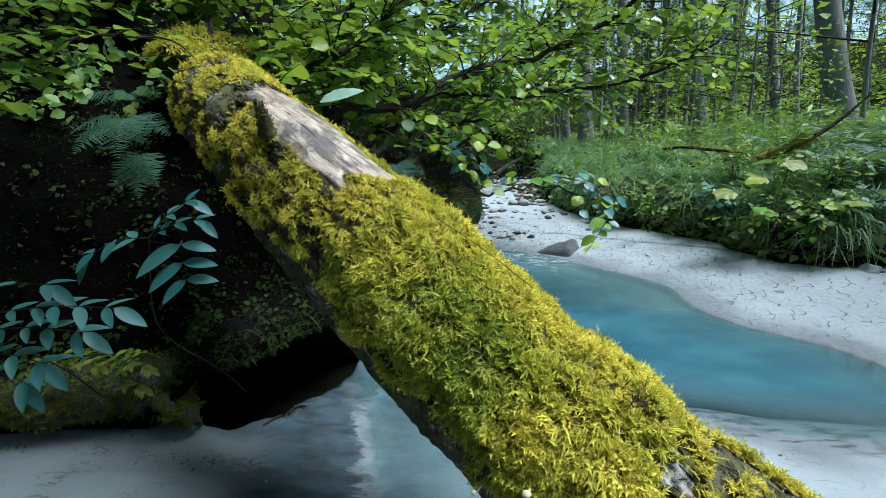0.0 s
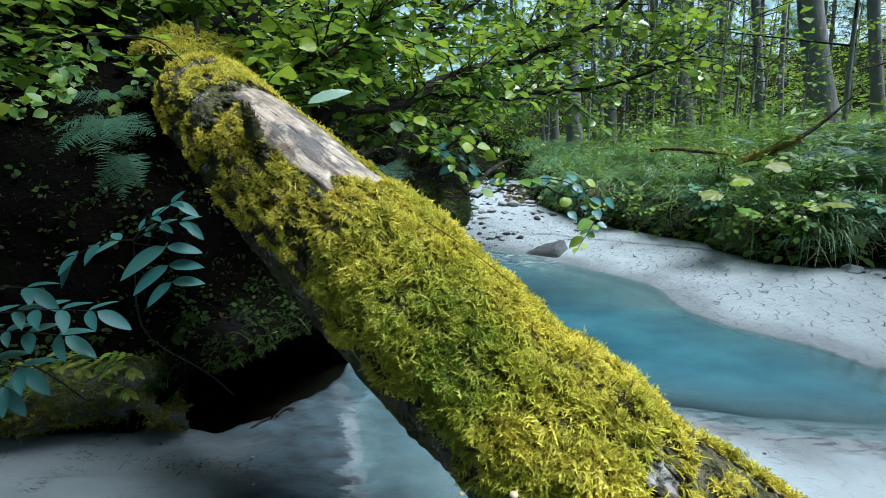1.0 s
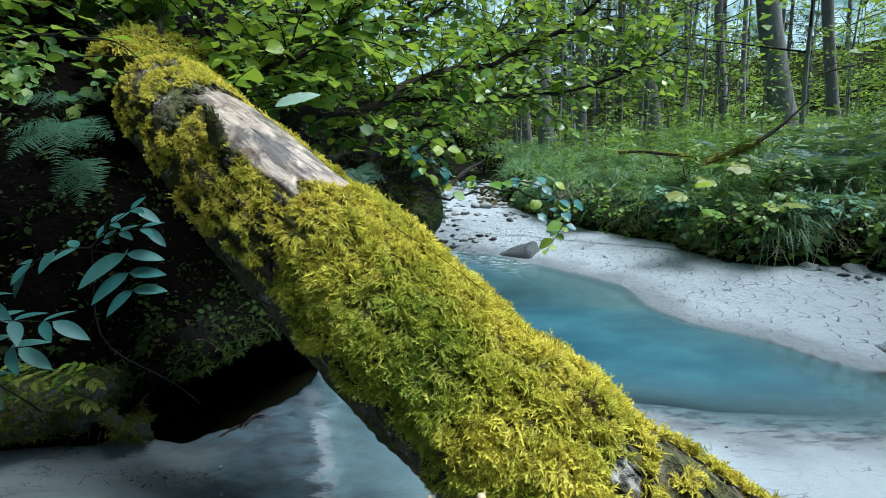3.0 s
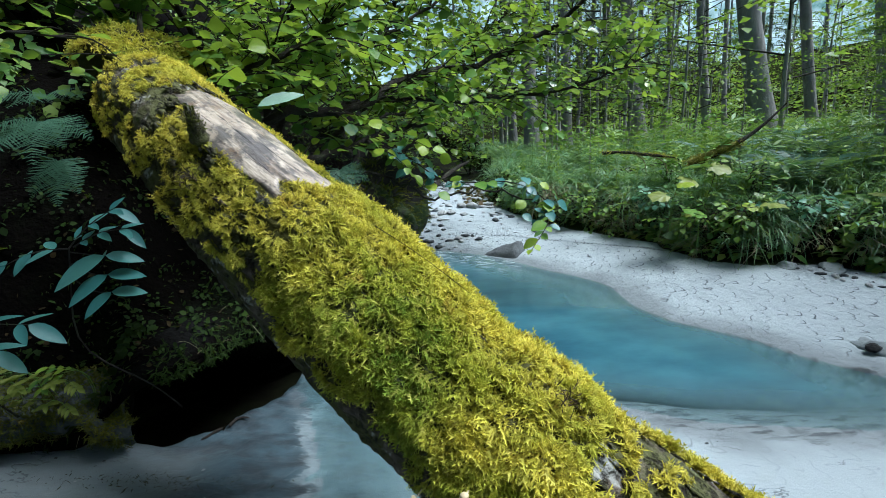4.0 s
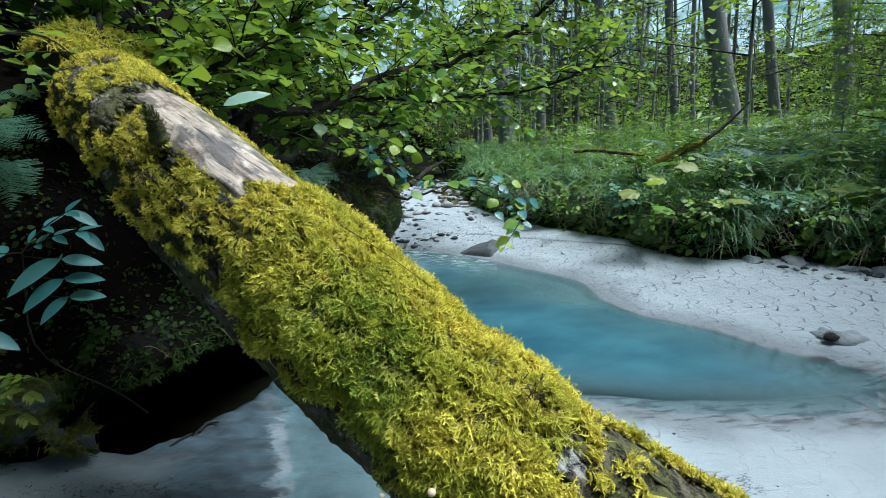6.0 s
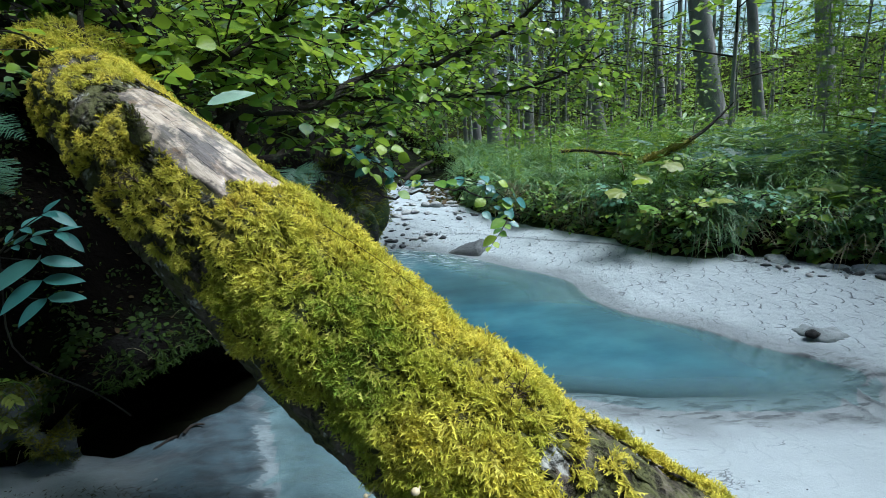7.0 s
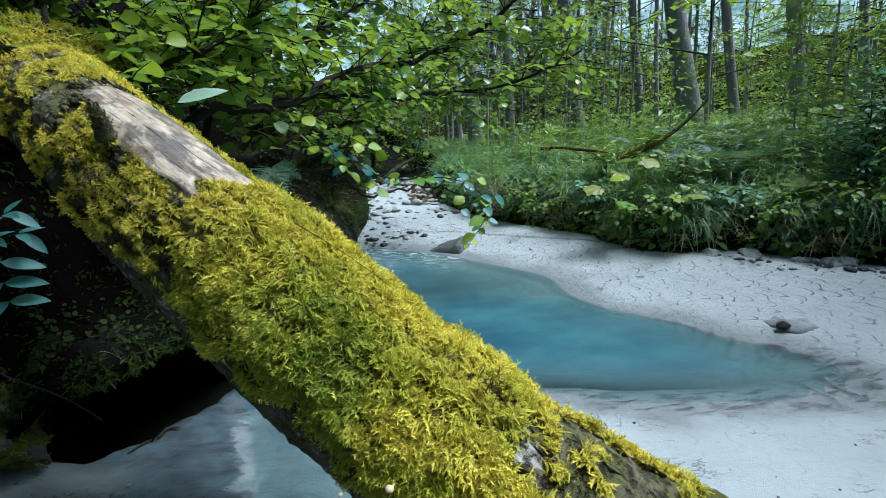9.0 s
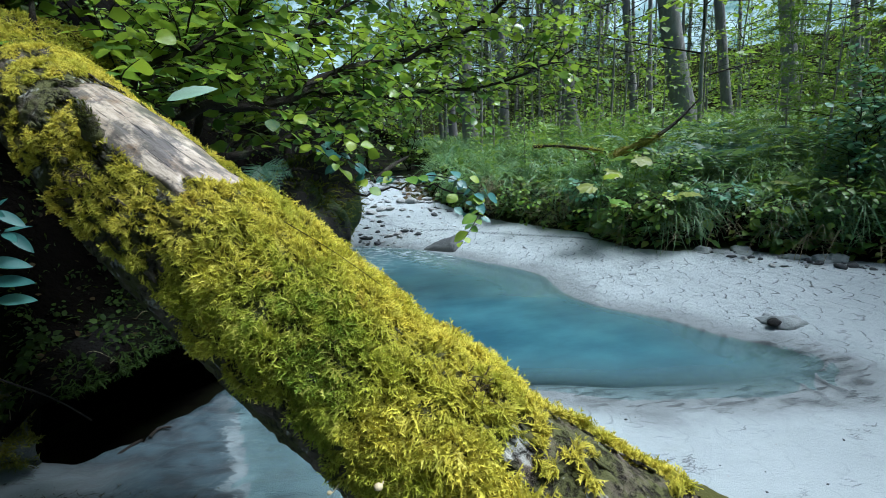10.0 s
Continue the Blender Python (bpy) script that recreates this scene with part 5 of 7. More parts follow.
# leafy clumps that hang over the foot of the far bank
for k, (x, y, h) in enumerate(((2.02, 5.05, 0.34), (2.22, 4.62, 0.40), (2.50, 4.22, 0.42), (2.56, 3.72, 0.40), (2.72, 3.42, 0.34), (3.02, 3.34, 0.30), (3.32, 3.02, 0.30), (3.62, 2.74, 0.32), (4.0, 2.4, 0.36), (2.95, 3.75, 0.45), (2.75, 4.6, 0.5))):
    z = float(ground_height(np.array([x]), np.array([y]))[0][0])
    shrub("leafy herb clump overhanging the foot of the bank", (x, y, z),
          [[(x, y, z - 0.05), (x - 0.08 + 0.05 * j, y - 0.06, z + 0.6 * h), (x - 0.12 + 0.28 * math.cos(2.1 * j + k), y - 0.12 + 0.22 * math.sin(2.1 * j + k), z + h * (0.6 + 0.2 * (j % 2)))] for j in range(4)],
          [(0.004, 0.0015)] * 4, 30, 0.22, 0.058, 960 + k, None, "herb clump", (HERB, SINGLE_LEAF, BUSH_LEAF)[k % 3], 0.0, 0.034, 0.2)

# the leaf sprays that reach in above the dark bank
spray = thing("leafy_branch", "leafy branch with bright green leaves over the dark bank", "branch", place=(-1.55, 1.55, 1.25))
spray_limbs = [along(p, 20) for p in (
    [(-1.75, 1.75, 1.18), (-1.3, 1.55, 1.33), (-1.0, 1.42, 1.37), (-0.72, 1.36, 1.34)],
    [(-1.75, 1.75, 1.15), (-1.35, 1.6, 1.42), (-1.05, 1.5, 1.50), (-0.85, 1.48, 1.50)],
    [(-1.75, 1.75, 1.18), (-1.4, 1.45, 1.27), (-1.1, 1.25, 1.32), (-0.95, 1.15, 1.30)])]
for c in spray_limbs:
    v, f = tube(c, np.linspace(0.009, 0.002, 20), 6)
    child("limb", raw_mesh("limb", v, f, LIMB), spray)
tubes, lb, lw, lu, lz = twig_leaves(spray_limbs, 54, 0.26, 0.062, 23, 0.05, 0.036, 0.25)
lk = lb[:, 0] < -0.78
lb, lw, lu, lz = lb[lk], lw[lk], lu[lk], lz[lk]
v, f = merge(tubes)
child("twig", raw_mesh("twig", v, f, LIMB), spray, "fine twigs", "stuff")
for i in range(len(lb)):
    place_leaf(spray, LEAF_MESH[i % 3], lb[i], lw[i] * np.array([1, 1, 0.5]), lu[i] + np.array([0, 0, 2.2]), lz[i])


big = thing("leaf", "large leaf beside the bare wood, its pale sheen painted in", "leaf", place=(-0.42, 1.86, 1.23))
place_leaf(big, raw_mesh("blade", *leaf_shape(0.17, 0.05, 0.10, 9, 0.45, 0.05), SHEEN_LEAF), np.array([-0.425, 1.84, 1.212]), np.array([0.150, 0.04, 0.052]), np.array([0, -0.75, 0.75]), 0.17, "blade")

# ---- ash sapling with pinnate leaves ----
def pinnate(parent, base, tip, pairs, size, droop=0.03, seed=0):
    base, tip = np.array(base), np.array(tip)
    r = np.random.default_rng(seed)
    c = along([base, (base + tip) / 2 + np.array([0, 0, droop]), tip], 16)
    v, f = tube(c, np.linspace(0.0022, 0.0008, 16), 5)
    rachis = child("rachis", raw_mesh("rachis", v, f, LIMB), parent, "thin leaf stalk")
    for i in range(pairs):
        u = 0.22 + 0.74 * i / max(pairs - 1, 1)
        k = int(u * 15)
        t = unit(c[min(k + 1, 15)] - c[max(k - 1, 0)])
        side = unit(np.cross(t, [0, -0.36, 0.93]))
        for sgn in (-1, 1):
            w = unit(0.66 * t + sgn * 0.80 * side + np.array([0, 0, -0.13]) + r.normal(0, 0.08, 3))
            place_leaf(rachis, LEAFLET_MESH[i % 2], c[k], w, np.array([0, -0.40, 0.92]) + r.normal(0, 0.14, 3), 0.98 * size * r.uniform(0.8, 1.1) * (0.75 + 0.35 * u), "leaflet")
    place_leaf(rachis, LEAFLET_MESH[0], tip, unit(c[-1] - c[-3] + np.array([0, 0, -0.02])), np.array([0, -0.6, 0.8]), size * 1.2, "leaflet")
    return rachis


def leaflet(parent, base, tip, i):
    """One long leaflet between two places."""
    base, tip = np.array(base), np.array(tip)
    place_leaf(parent, LEAFLET_MESH[i % 2], base, unit(tip - base), np.array([0, -0.62, 0.78]), float(np.linalg.norm(tip - base)), "leaflet")


ash = thing("ash_sapling", "ash sapling with blue-green pinnate leaves against the dark bank", "sapling", place=(-0.66, 1.42, 0.3))
tapered("stem", [(-0.64, 1.44, 0.30), (-0.66, 1.25, 0.50), (-0.70, 1.13, 0.66), (-0.69, 1.12, 0.76), (-0.678, 1.12, 0.862)], [0.0028, 0.0018], LIMB, ash, "thin stem", 14, 5)
pinnate(ash, (-0.678, 1.12, 0.862), (-0.805, 1.10, 0.832), 3, 0.068, 0.012, 60)
pinnate(ash, (-0.678, 1.12, 0.862), (-0.578, 1.13, 0.945), 3, 0.052, 0.010, 61)
pinnate(ash, (-0.668, 1.12, 0.865), (-0.562, 1.13, 0.900), 3, 0.050, 0.010, 62)
for k, (stalk, tips) in enumerate((
        ([(-0.678, 1.12, 0.855), (-0.63, 1.115, 0.848), (-0.600, 1.11, 0.846)], [(-0.525, 1.12, 0.828), (-0.695, 1.06, 0.792), (-0.585, 1.09, 0.862)]),
        ([(-0.680, 1.12, 0.83), (-0.63, 1.115, 0.803), (-0.602, 1.11, 0.803)], [(-0.522, 1.11, 0.796), (-0.662, 1.05, 0.758)]),
        ([(-0.685, 1.12, 0.80), (-0.63, 1.115, 0.763), (-0.600, 1.11, 0.763)], [(-0.525, 1.11, 0.758), (-0.640, 1.06, 0.725)]))):
    c = along(stalk, 8)
    v, f = tube(c, np.linspace(0.002, 0.001, 8), 5)
    rachis = child("rachis", raw_mesh("rachis", v, f, LIMB), ash, "thin leaf stalk")
    for i, tip in enumerate(tips):
        leaflet(rachis, c[-1], tip, i)
ash2 = thing("ash_sapling", "low ash sapling with large blue-green leaflets over the ledge", "sapling", place=(-1.02, 1.22, 0.32))
tapered("stem", [(-1.16, 1.52, 0.26), (-1.14, 1.3, 0.50), (-1.06, 1.05, 0.66), (-0.95, 0.95, 0.72)], [0.003, 0.002], LIMB, ash2, "thin stem", 12, 5)
for i, (a, b, pairs, size) in enumerate((
        ((-0.930, 0.95, 0.745), (-0.668, 0.95, 0.750), 5, 0.062),
        ((-0.955, 0.95, 0.710), (-0.740, 0.95, 0.700), 4, 0.060),
        ((-0.960, 0.95, 0.660), (-0.825, 0.94, 0.640), 3, 0.062),
        ((-0.960, 0.95, 0.620), (-0.870, 0.94, 0.598), 2, 0.060),
        ((-0.930, 0.95, 0.790), (-0.795, 0.96, 0.800), 2, 0.058))):
    pinnate(ash2, a, b, pairs, size, 0.010, 80 + i)

# small pinnate herbs on the ledge
HERBLET = [raw_mesh("herb_leaflet", *leaf_shape(0.20, 0.05, c, 4, 0.45), m) for c, m in ((0.1, HERB_YELLOW), (0.2, SINGLE_LEAF))]
for k, (x, z) in enumerate(((-1.04, 0.40), (-0.99, 0.43), (-1.10, 0.385), (-1.20, 0.41), (-1.15, 0.44), (-1.30, 0.40), (-1.07, 0.33), (-1.26, 0.34))):
    herb = thing("ledge_herb", "small pinnate yellow-green herb on the shaded ledge", "plant", place=(x, 1.62, 0.22), group="herbs on the ledge")
    for j in range(3):
        d = np.array([math.cos(1.2 * j + 2.1 * k) * 0.10, -0.06, 0.02 * (j - 1)])
        p0, p1 = np.array([x, 1.56, z - 0.04]), np.array([x, 1.52, z]) + d
        tapered("stalk", [(x, 1.62, 0.22), p0, p1], [0.0014, 0.0006], HERB, herb, "", 8, 4, 0.0)
        for i in range(3):
            q = p0 + (p1 - p0) * (0.45 + 0.25 * i)
            for sgn in (-1, 1):
                place_leaf(herb, HERBLET[(k + j) % 2 if k % 3 else 0], q, np.array([sgn * 0.9 * (1 if abs(d[0]) < 0.05 else 0.5), -0.3, 0.25 * sgn]) + d * 4, np.array([0, -0.6, 0.8]), 0.034, "leaflet")
        place_leaf(herb, HERBLET[(k + j) % 2 if k % 3 else 0], p1, d + np.array([0, 0, -0.02]), np.array([0, -0.6, 0.8]), 0.038, "leaflet")


# ---- ferns ----
def frond_shape(length, width, pairs=18, seed=0, arch=0.35):
    """A fern frond of pinnae with their own pinnules, along y, arching over."""
    r = np.random.default_rng(seed)
    v, tri = [], []
    for i in range(pairs):
        u = 0.12 + 0.88 * i / pairs
        c = np.array([0, u * length, arch * length * (u - u * u * 1.25)])
        reach = width * math.sin(math.pi * min(1, 0.18 + 0.82 * u)) ** 0.75 * (1.02 - 0.55 * u)
        steps = max(int(reach / 0.006), 4)
        for sgn in (-1, 1):
            d = unit(np.array([sgn, 0.35 + r.normal(0, 0.10), -0.22 + r.normal(0, 0.12)]))
            reach = reach * r.uniform(0.88, 1.08)
            for k in range(steps):
                a = c + d * reach * k / steps
                b = c + d * reach * (k + 1) / steps
                h = length / pairs * 0.52 * (1 - 0.7 * k / steps)
                for g in (-1, 1):
                    n = len(v)
                    v += [a, b, (a + b) / 2 + np.array([0.25 * sgn * h, g * h, -0.1 * h])]
                    tri.append((n, n + 1, n + 2) if g * sgn > 0 else (n, n + 2, n + 1))
    return np.array(v), [np.array(tri)]


def simple_frond(seed, arch):
    """A fern frond seen from afar: paired narrow pinnae."""
    r = np.random.default_rng(seed)
    base, way, up, size = [], [], [], []
    for i in range(15):
        u = 0.1 + 0.9 * i / 15
        reach = 0.26 * math.sin(math.pi * min(1, 0.25 + 0.75 * u)) ** 0.8
        for sgn in (-1, 1):
            base.append((0, u, arch * (u - u * u * 1.25)))
            way.append((sgn, 0.4, -0.2 + r.normal(0, 0.06)))
            up.append((0, 0, 1.0))
            size.append(max(reach, 0.05))
    leaf = leaf_cloud(np.array(base), np.array(way), np.array(up), np.array(size), [leaf_shape(0.11, 0.02, 0.1, 2, 0.3)])
    return merge([leaf, tube(np.array([(0, u, arch * (u - u * u * 1.25)) for u in np.linspace(0, 1, 8)]), np.linspace(0.008, 0.002, 8), 4)])


WIDE_FRONDS = [raw_mesh("wide_frond", *simple_frond(s, a), FERN, False) for s, a in ((3, 0.5), (4, 0.65))]
FRONDS = [raw_mesh("frond", *frond_shape(1.0, 0.48, 22, s, a), FERN, False) for s, a in ((1, 0.3), (2, 0.45))]


def fern(place, fronds, label, meshes=None):
    ob = thing("fern", label, "fern", place=place)
    for i, (d, up, size) in enumerate(fronds):
        place_leaf(ob, (meshes or FRONDS)[i % 2], place, np.array(d, float), np.array(up, float), size, "frond")
    return ob


fern((-0.83, 1.36, 1.150), [((-1.0, -0.30, -0.42), (-0.2, -0.6, 0.8), 0.146), ((0.9, -0.25, -0.30), (0.2, -0.6, 0.8), 0.138), ((-0.42, -0.80, -0.50), (-0.1, -0.7, 0.7), 0.172),
                             ((0.22, -0.80, -0.55), (0.1, -0.7, 0.7), 0.172), ((0.55, -0.6, -0.36), (0.1, -0.6, 0.8), 0.155), ((-0.75, -0.5, -0.2), (-0.1, -0.5, 0.9), 0.138)], "blue-green fern hanging from the dark bank")
fern((-0.83, 1.40, 1.06), [((0.1, -0.55, -0.85), (0, -0.85, 0.5), 0.146), ((-0.4, -0.5, -0.7), (0, -0.8, 0.6), 0.129), ((0.5, -0.5, -0.7), (0, -0.8, 0.6), 0.129)], "small fern hanging in the shade of the bank")
fern((-0.86, 1.45, 1.22), [((-0.9, -0.4, -0.05), (0, -0.4, 0.9), 0.138), ((0.8, -0.4, -0.05), (0, -0.4, 0.9), 0.129), ((-0.2, -0.7, -0.2), (0, -0.5, 0.9), 0.129)], "dim fern under the overhanging leaves")
fern((-0.19, 2.18, 0.98), [((0.35, -0.6, -0.55), (0, -0.8, 0.6), 0.17), ((0.75, -0.4, -0.3), (0, -0.8, 0.6), 0.15), ((-0.3, -0.5, -0.4), (0, -0.8, 0.6), 0.15)], "fern growing behind the log")
for x, y, s in ((3.10, 3.75, 0.46), (3.42, 3.68, 0.50), (3.75, 3.95, 0.5)):
    z = float(ground_height(np.array([x]), np.array([y]))[0][0])
    fern((x, y, z + 0.14), [((math.cos(j * 0.9 + x), math.sin(j * 0.9 + x), 0.75), (0, 0, 1), s * (0.85 + 0.05 * j)) for j in range(7)], "tall feathery pale fern on the bank", WIDE_FRONDS)
for k in range(5):
    a = rng.uniform(0, 6.28)
    x, y = rng.uniform(3.3, 5.2), rng.uniform(3.3, 5.4)
    z = ground_height(np.array([x]), np.array([y]))[0][0]
    fern((x, y, z + 0.12), [((math.cos(a + j * 1.05), math.sin(a + j * 1.05), 0.55), (0, 0, 1), rng.uniform(0.38, 0.6)) for j in range(6)], "green fern among grass on the bank", WIDE_FRONDS)


# ---- grass and herbs on the far bank ----
def blade_shape(segments=5, droop=0.9):
    t = np.linspace(0, 1, segments + 1)
    w = 0.0105 * (1 - t ** 1.6) + 0.0008
    mid = np.stack([0 * t, t * (1 - 0.25 * t), 0.75 * t - droop * t ** 2.2], -1)
    v = np.concatenate([mid - np.stack([w, 0 * t, 0 * t], -1), mid + np.stack([w, 0 * t, 0 * t], -1)])
    n = segments + 1
    return v, [np.array([(i, n + i, n + i + 1, i + 1) for i in range(segments)])]


def bank_places(n, b0, b1, xr, yr, seed, power=1.0):
    r = np.random.default_rng(seed)
    out = []
    while sum(len(o) for o in out) < n:
        x, y = r.uniform(*xr, 6000), r.uniform(*yr, 6000)
        z, b, d, w = ground_height(x, y)
        far = r.random(6000) < np.clip(5.0 / np.maximum(np.hypot(x, y), 1), 0.05, 1) ** power
        sel = (b > b0) & (b < b1) & far
        out.append(np.stack([x, y, z, b], -1)[sel])
    return np.concatenate(out)[:n]


def meadow(name, label, category, n, b0, b1, xr, yr, lengths, material, seed, protos, power=1.0, clumps=14.0, towards=(-0.6, -0.8), pull=0.5, up=0.9):
    r = np.random.default_rng(seed)
    p = bank_places(n, b0, b1, xr, yr, seed, power)
    keep = fbm(p[:, 0] * 2.2, p[:, 1] * 2.2, seed, 3) > r.uniform(0.25, 0.6, len(p))
    p = p[keep]
    turn = fbm(p[:, 0] * clumps / 4, p[:, 1] * clumps / 4, seed + 3, 2) * 14 + r.normal(0, 0.5, len(p))
    d = np.stack([np.cos(turn) * 0.7 + towards[0] * pull, np.sin(turn) * 0.7 + towards[1] * pull, np.full(len(p), 0.1)], -1)
    size = r.uniform(*lengths, len(p)) * (0.6 + 0.8 * fbm(p[:, 0] * 1.7, p[:, 1] * 1.7, seed + 5, 2))
    pieces = []
    for i, q in enumerate(protos):
        sel = np.arange(len(p)) % len(protos) == i
        pieces.append(scatter(q, axes_from(d[sel], np.tile([[0, 0, 1.0]], (sel.sum(), 1)) + r.normal(0, 0.25, (sel.sum(), 3)), size[sel]), p[sel, :3] - np.array([0, 0, 0.01])))
    v, f = merge(pieces)
    return thing(name, label, category, raw_mesh(name, v, f, material, True), kind="stuff")


def herb_shape(seed, n=5):
    """A low herb: a few broad leaves on short stalks."""
    r = np.random.default_rng(seed)
    base, way, up, size = [], [], [], []
    for i in range(n):
        a = r.uniform(0, 6.28)
        d = np.array([math.cos(a), math.sin(a), r.uniform(0.0, 0.5)])
        base.append(d * r.uniform(0.15, 0.55) + np.array([0, 0, r.uniform(0.1, 0.9)]))
        way.append(d + np.array([0, 0, -0.4]))
        up.append(np.array([0, 0, 1.0]) + r.normal(0, 0.3, 3))
        size.append(r.uniform(0.45, 0.9))
    return leaf_cloud(np.array(base), np.array(way), np.array(up), np.array(size), [leaf_shape(0.36, 0.08, 0.15, 2, 0.42)])


HERBS = [herb_shape(s) for s in range(4)]
BLADES = [blade_shape(4, d) for d in (0.6, 0.85, 1.2)]


def stalk_shape(seed):
    """A tall thin stalk of height 1, with whorls of narrow leaves."""
    r = np.random.default_rng(seed)
    c = along([(0, 0, 0), (0.04, 0.06, 0.5), (0.10, 0.16, 1.0)], 8)
    base, way = [], []
    for i in range(2, 8):
        for j in range(4):
            a = r.uniform(0, 6.28)
            base.append(c[i])
            way.append((math.cos(a), math.sin(a), r.uniform(-0.1, 0.6)))
    leaf = leaf_cloud(np.array(base), np.array(way), r.normal(0, 0.4, (24, 3)) + np.array([0, 0, 1.0]), r.uniform(0.09, 0.20, 24), [leaf_shape(0.14, 0.03, 0.1, 1)])
    return merge([leaf, tube(c, np.linspace(0.006, 0.002, 8), 3)])


STALKS = [stalk_shape(k) for k in (5, 6, 7)]
meadow("grass", "long arching green grass on the far bank", "grass", 54000, 0.13, 7.0, (1.2, 9.5), (0.6, 11.0), (0.24, 0.60), GRASS, 201, BLADES, 0.7)
meadow("bank_grass", "green grass arching over the bank's foot", "grass", 16000, 0.10, 0.9, (1.4, 5.2), (0.8, 6.2), (0.18, 0.42), GRASS, 203, BLADES, 0.5, pull=0.5)
meadow("dry_grass", "bleached dry grass hanging at the bank's foot", "grass", 1200, 0.05, 0.26, (1.6, 4.8), (1.6, 5.6), (0.22, 0.42), DRY_GRASS, 207, BLADES, pull=1.0)


meadow("far_grass", "rough grass on the forest floor", "grass", 9000, 3.5, 14.0, (3.0, 24.0), (4.0, 26.0), (0.5, 1.0), GRASS, 231, BLADES, 0.4, pull=0.0)
meadow("far_herbs", "tall broad-leaved undergrowth on the forest floor", "undergrowth", 3800, 2.5, 26.0, (2.5, 34.0), (4.0, 40.0), (0.14, 0.34), FAR_LEAF, 237, HERBS, 0.4, pull=0.0)
meadow("herbs", "low broad-leaved herbs among the grass", "undergrowth", 4200, 0.03, 6.0, (1.2, 9.0), (0.6, 11.0), (0.07, 0.15), HERB, 211, HERBS)
meadow("tall_grass_herbs", "tall feathery stalks with fine leaves above the grass", "undergrowth", 800, 0.25, 4.0, (1.4, 6.5), (2.0, 8.0), (0.30, 0.62), HERB, 223, STALKS, 0.6, pull=0.15)
meadow("yellow_herbs", "yellowing leaves among the herbs at the bank's foot", "undergrowth", 1100, 0.03, 0.6, (1.3, 5.2), (1.0, 6.4), (0.05, 0.10), HERB_YELLOW, 219, HERBS, 0.5)
meadow("bank_herbs", "leafy herbs overhanging the bank's foot", "undergrowth", 3200, 0.03, 0.5, (1.3, 5.2), (1.0, 6.4), (0.06, 0.125), HERB, 217, HERBS, 0.5)


def cover_near_bank(name, label, n, v0, v1, sizes, material, protos, seed, u0=0.0, u1=1.0, box=(-2.6, 0.6, 0.9, 5.0)):
    r = np.random.default_rng(seed)
    i = np.nonzero((lip[:, 0] > box[0]) & (lip[:, 0] < box[1]) & (lip[:, 1] > box[2]) & (lip[:, 1] < box[3]))[0]
    u = r.choice(i, n) / (len(lip) - 1)
    p = bank_point(u, r.uniform(v0, v1, n))
    keep = fbm(p[:, 0] * 4, p[:, 1] * 4 + p[:, 2] * 3, seed) > r.uniform(0.2, 0.65, n)
    p = p[keep]
    d = r.normal(0, 1, (len(p), 3)) + np.array([0.3, -0.6, -0.3])
    pieces = []
    for k, q in enumerate(protos):
        sel = np.arange(len(p)) % len(protos) == k
        pieces.append(scatter(q, axes_from(d[sel], np.array([0.3, -0.5, 1.0]) + r.normal(0, 0.4, (sel.sum(), 3)), r.uniform(*sizes, sel.sum())), p[sel]))
    v, f = merge(pieces)
    return thing(name, label, "undergrowth", raw_mesh(name, v, f, material, True), kind="stuff")


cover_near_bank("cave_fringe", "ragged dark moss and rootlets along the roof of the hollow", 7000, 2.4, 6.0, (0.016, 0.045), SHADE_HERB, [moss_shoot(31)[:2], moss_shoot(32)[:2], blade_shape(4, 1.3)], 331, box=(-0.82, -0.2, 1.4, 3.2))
cover_near_bank("leaf_litter", "brown dead leaves on the dark bank", 2600, 5.2, 12.5, (0.010, 0.028), SHADED_LITTER, LEAVES, 301)
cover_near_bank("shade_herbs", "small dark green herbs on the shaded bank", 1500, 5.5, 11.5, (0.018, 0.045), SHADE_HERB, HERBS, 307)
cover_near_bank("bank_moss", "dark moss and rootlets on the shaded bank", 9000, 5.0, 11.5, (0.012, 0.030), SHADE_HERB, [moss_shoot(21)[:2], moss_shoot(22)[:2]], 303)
cover_near_bank("slope_herbs", "broad green herbs on the slope above the log", 1800, 10.8, 14.0, (0.05, 0.10), HERB, HERBS, 311, box=(-4.0, 0.8, 1.0, 12.0))
cover_near_bank("hanging_roots", "thin dry rootlets and grass hanging from the bank", 90, 3.0, 6.5, (0.05, 0.11), DRY_GRASS, [blade_shape(5, 1.6)], 313)

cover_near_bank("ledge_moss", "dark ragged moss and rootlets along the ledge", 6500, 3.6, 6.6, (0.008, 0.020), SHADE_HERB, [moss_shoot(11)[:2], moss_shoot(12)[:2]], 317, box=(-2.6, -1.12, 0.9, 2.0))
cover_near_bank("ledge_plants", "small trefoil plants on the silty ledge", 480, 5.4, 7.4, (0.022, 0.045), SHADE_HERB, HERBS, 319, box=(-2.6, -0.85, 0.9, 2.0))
lit = rng.uniform(0, 1, (420, 2)) * np.array([0.75, 1.6]) + np.array([1.05, 6.3])
lz2, lb2, _, _ = ground_height(lit[:, 0], lit[:, 1])
lit = np.concatenate([lit, lz2[:, None] + 0.01], 1)[lb2 < 0.3]
v, f = leaf_cloud(lit, rng.normal(0, 1, lit.shape) * np.array([1, 1, 0.2]), np.array([0, 0, 1.0]) + rng.normal(0, 0.4, lit.shape), rng.uniform(0.04, 0.09, len(lit)), LEAVES)
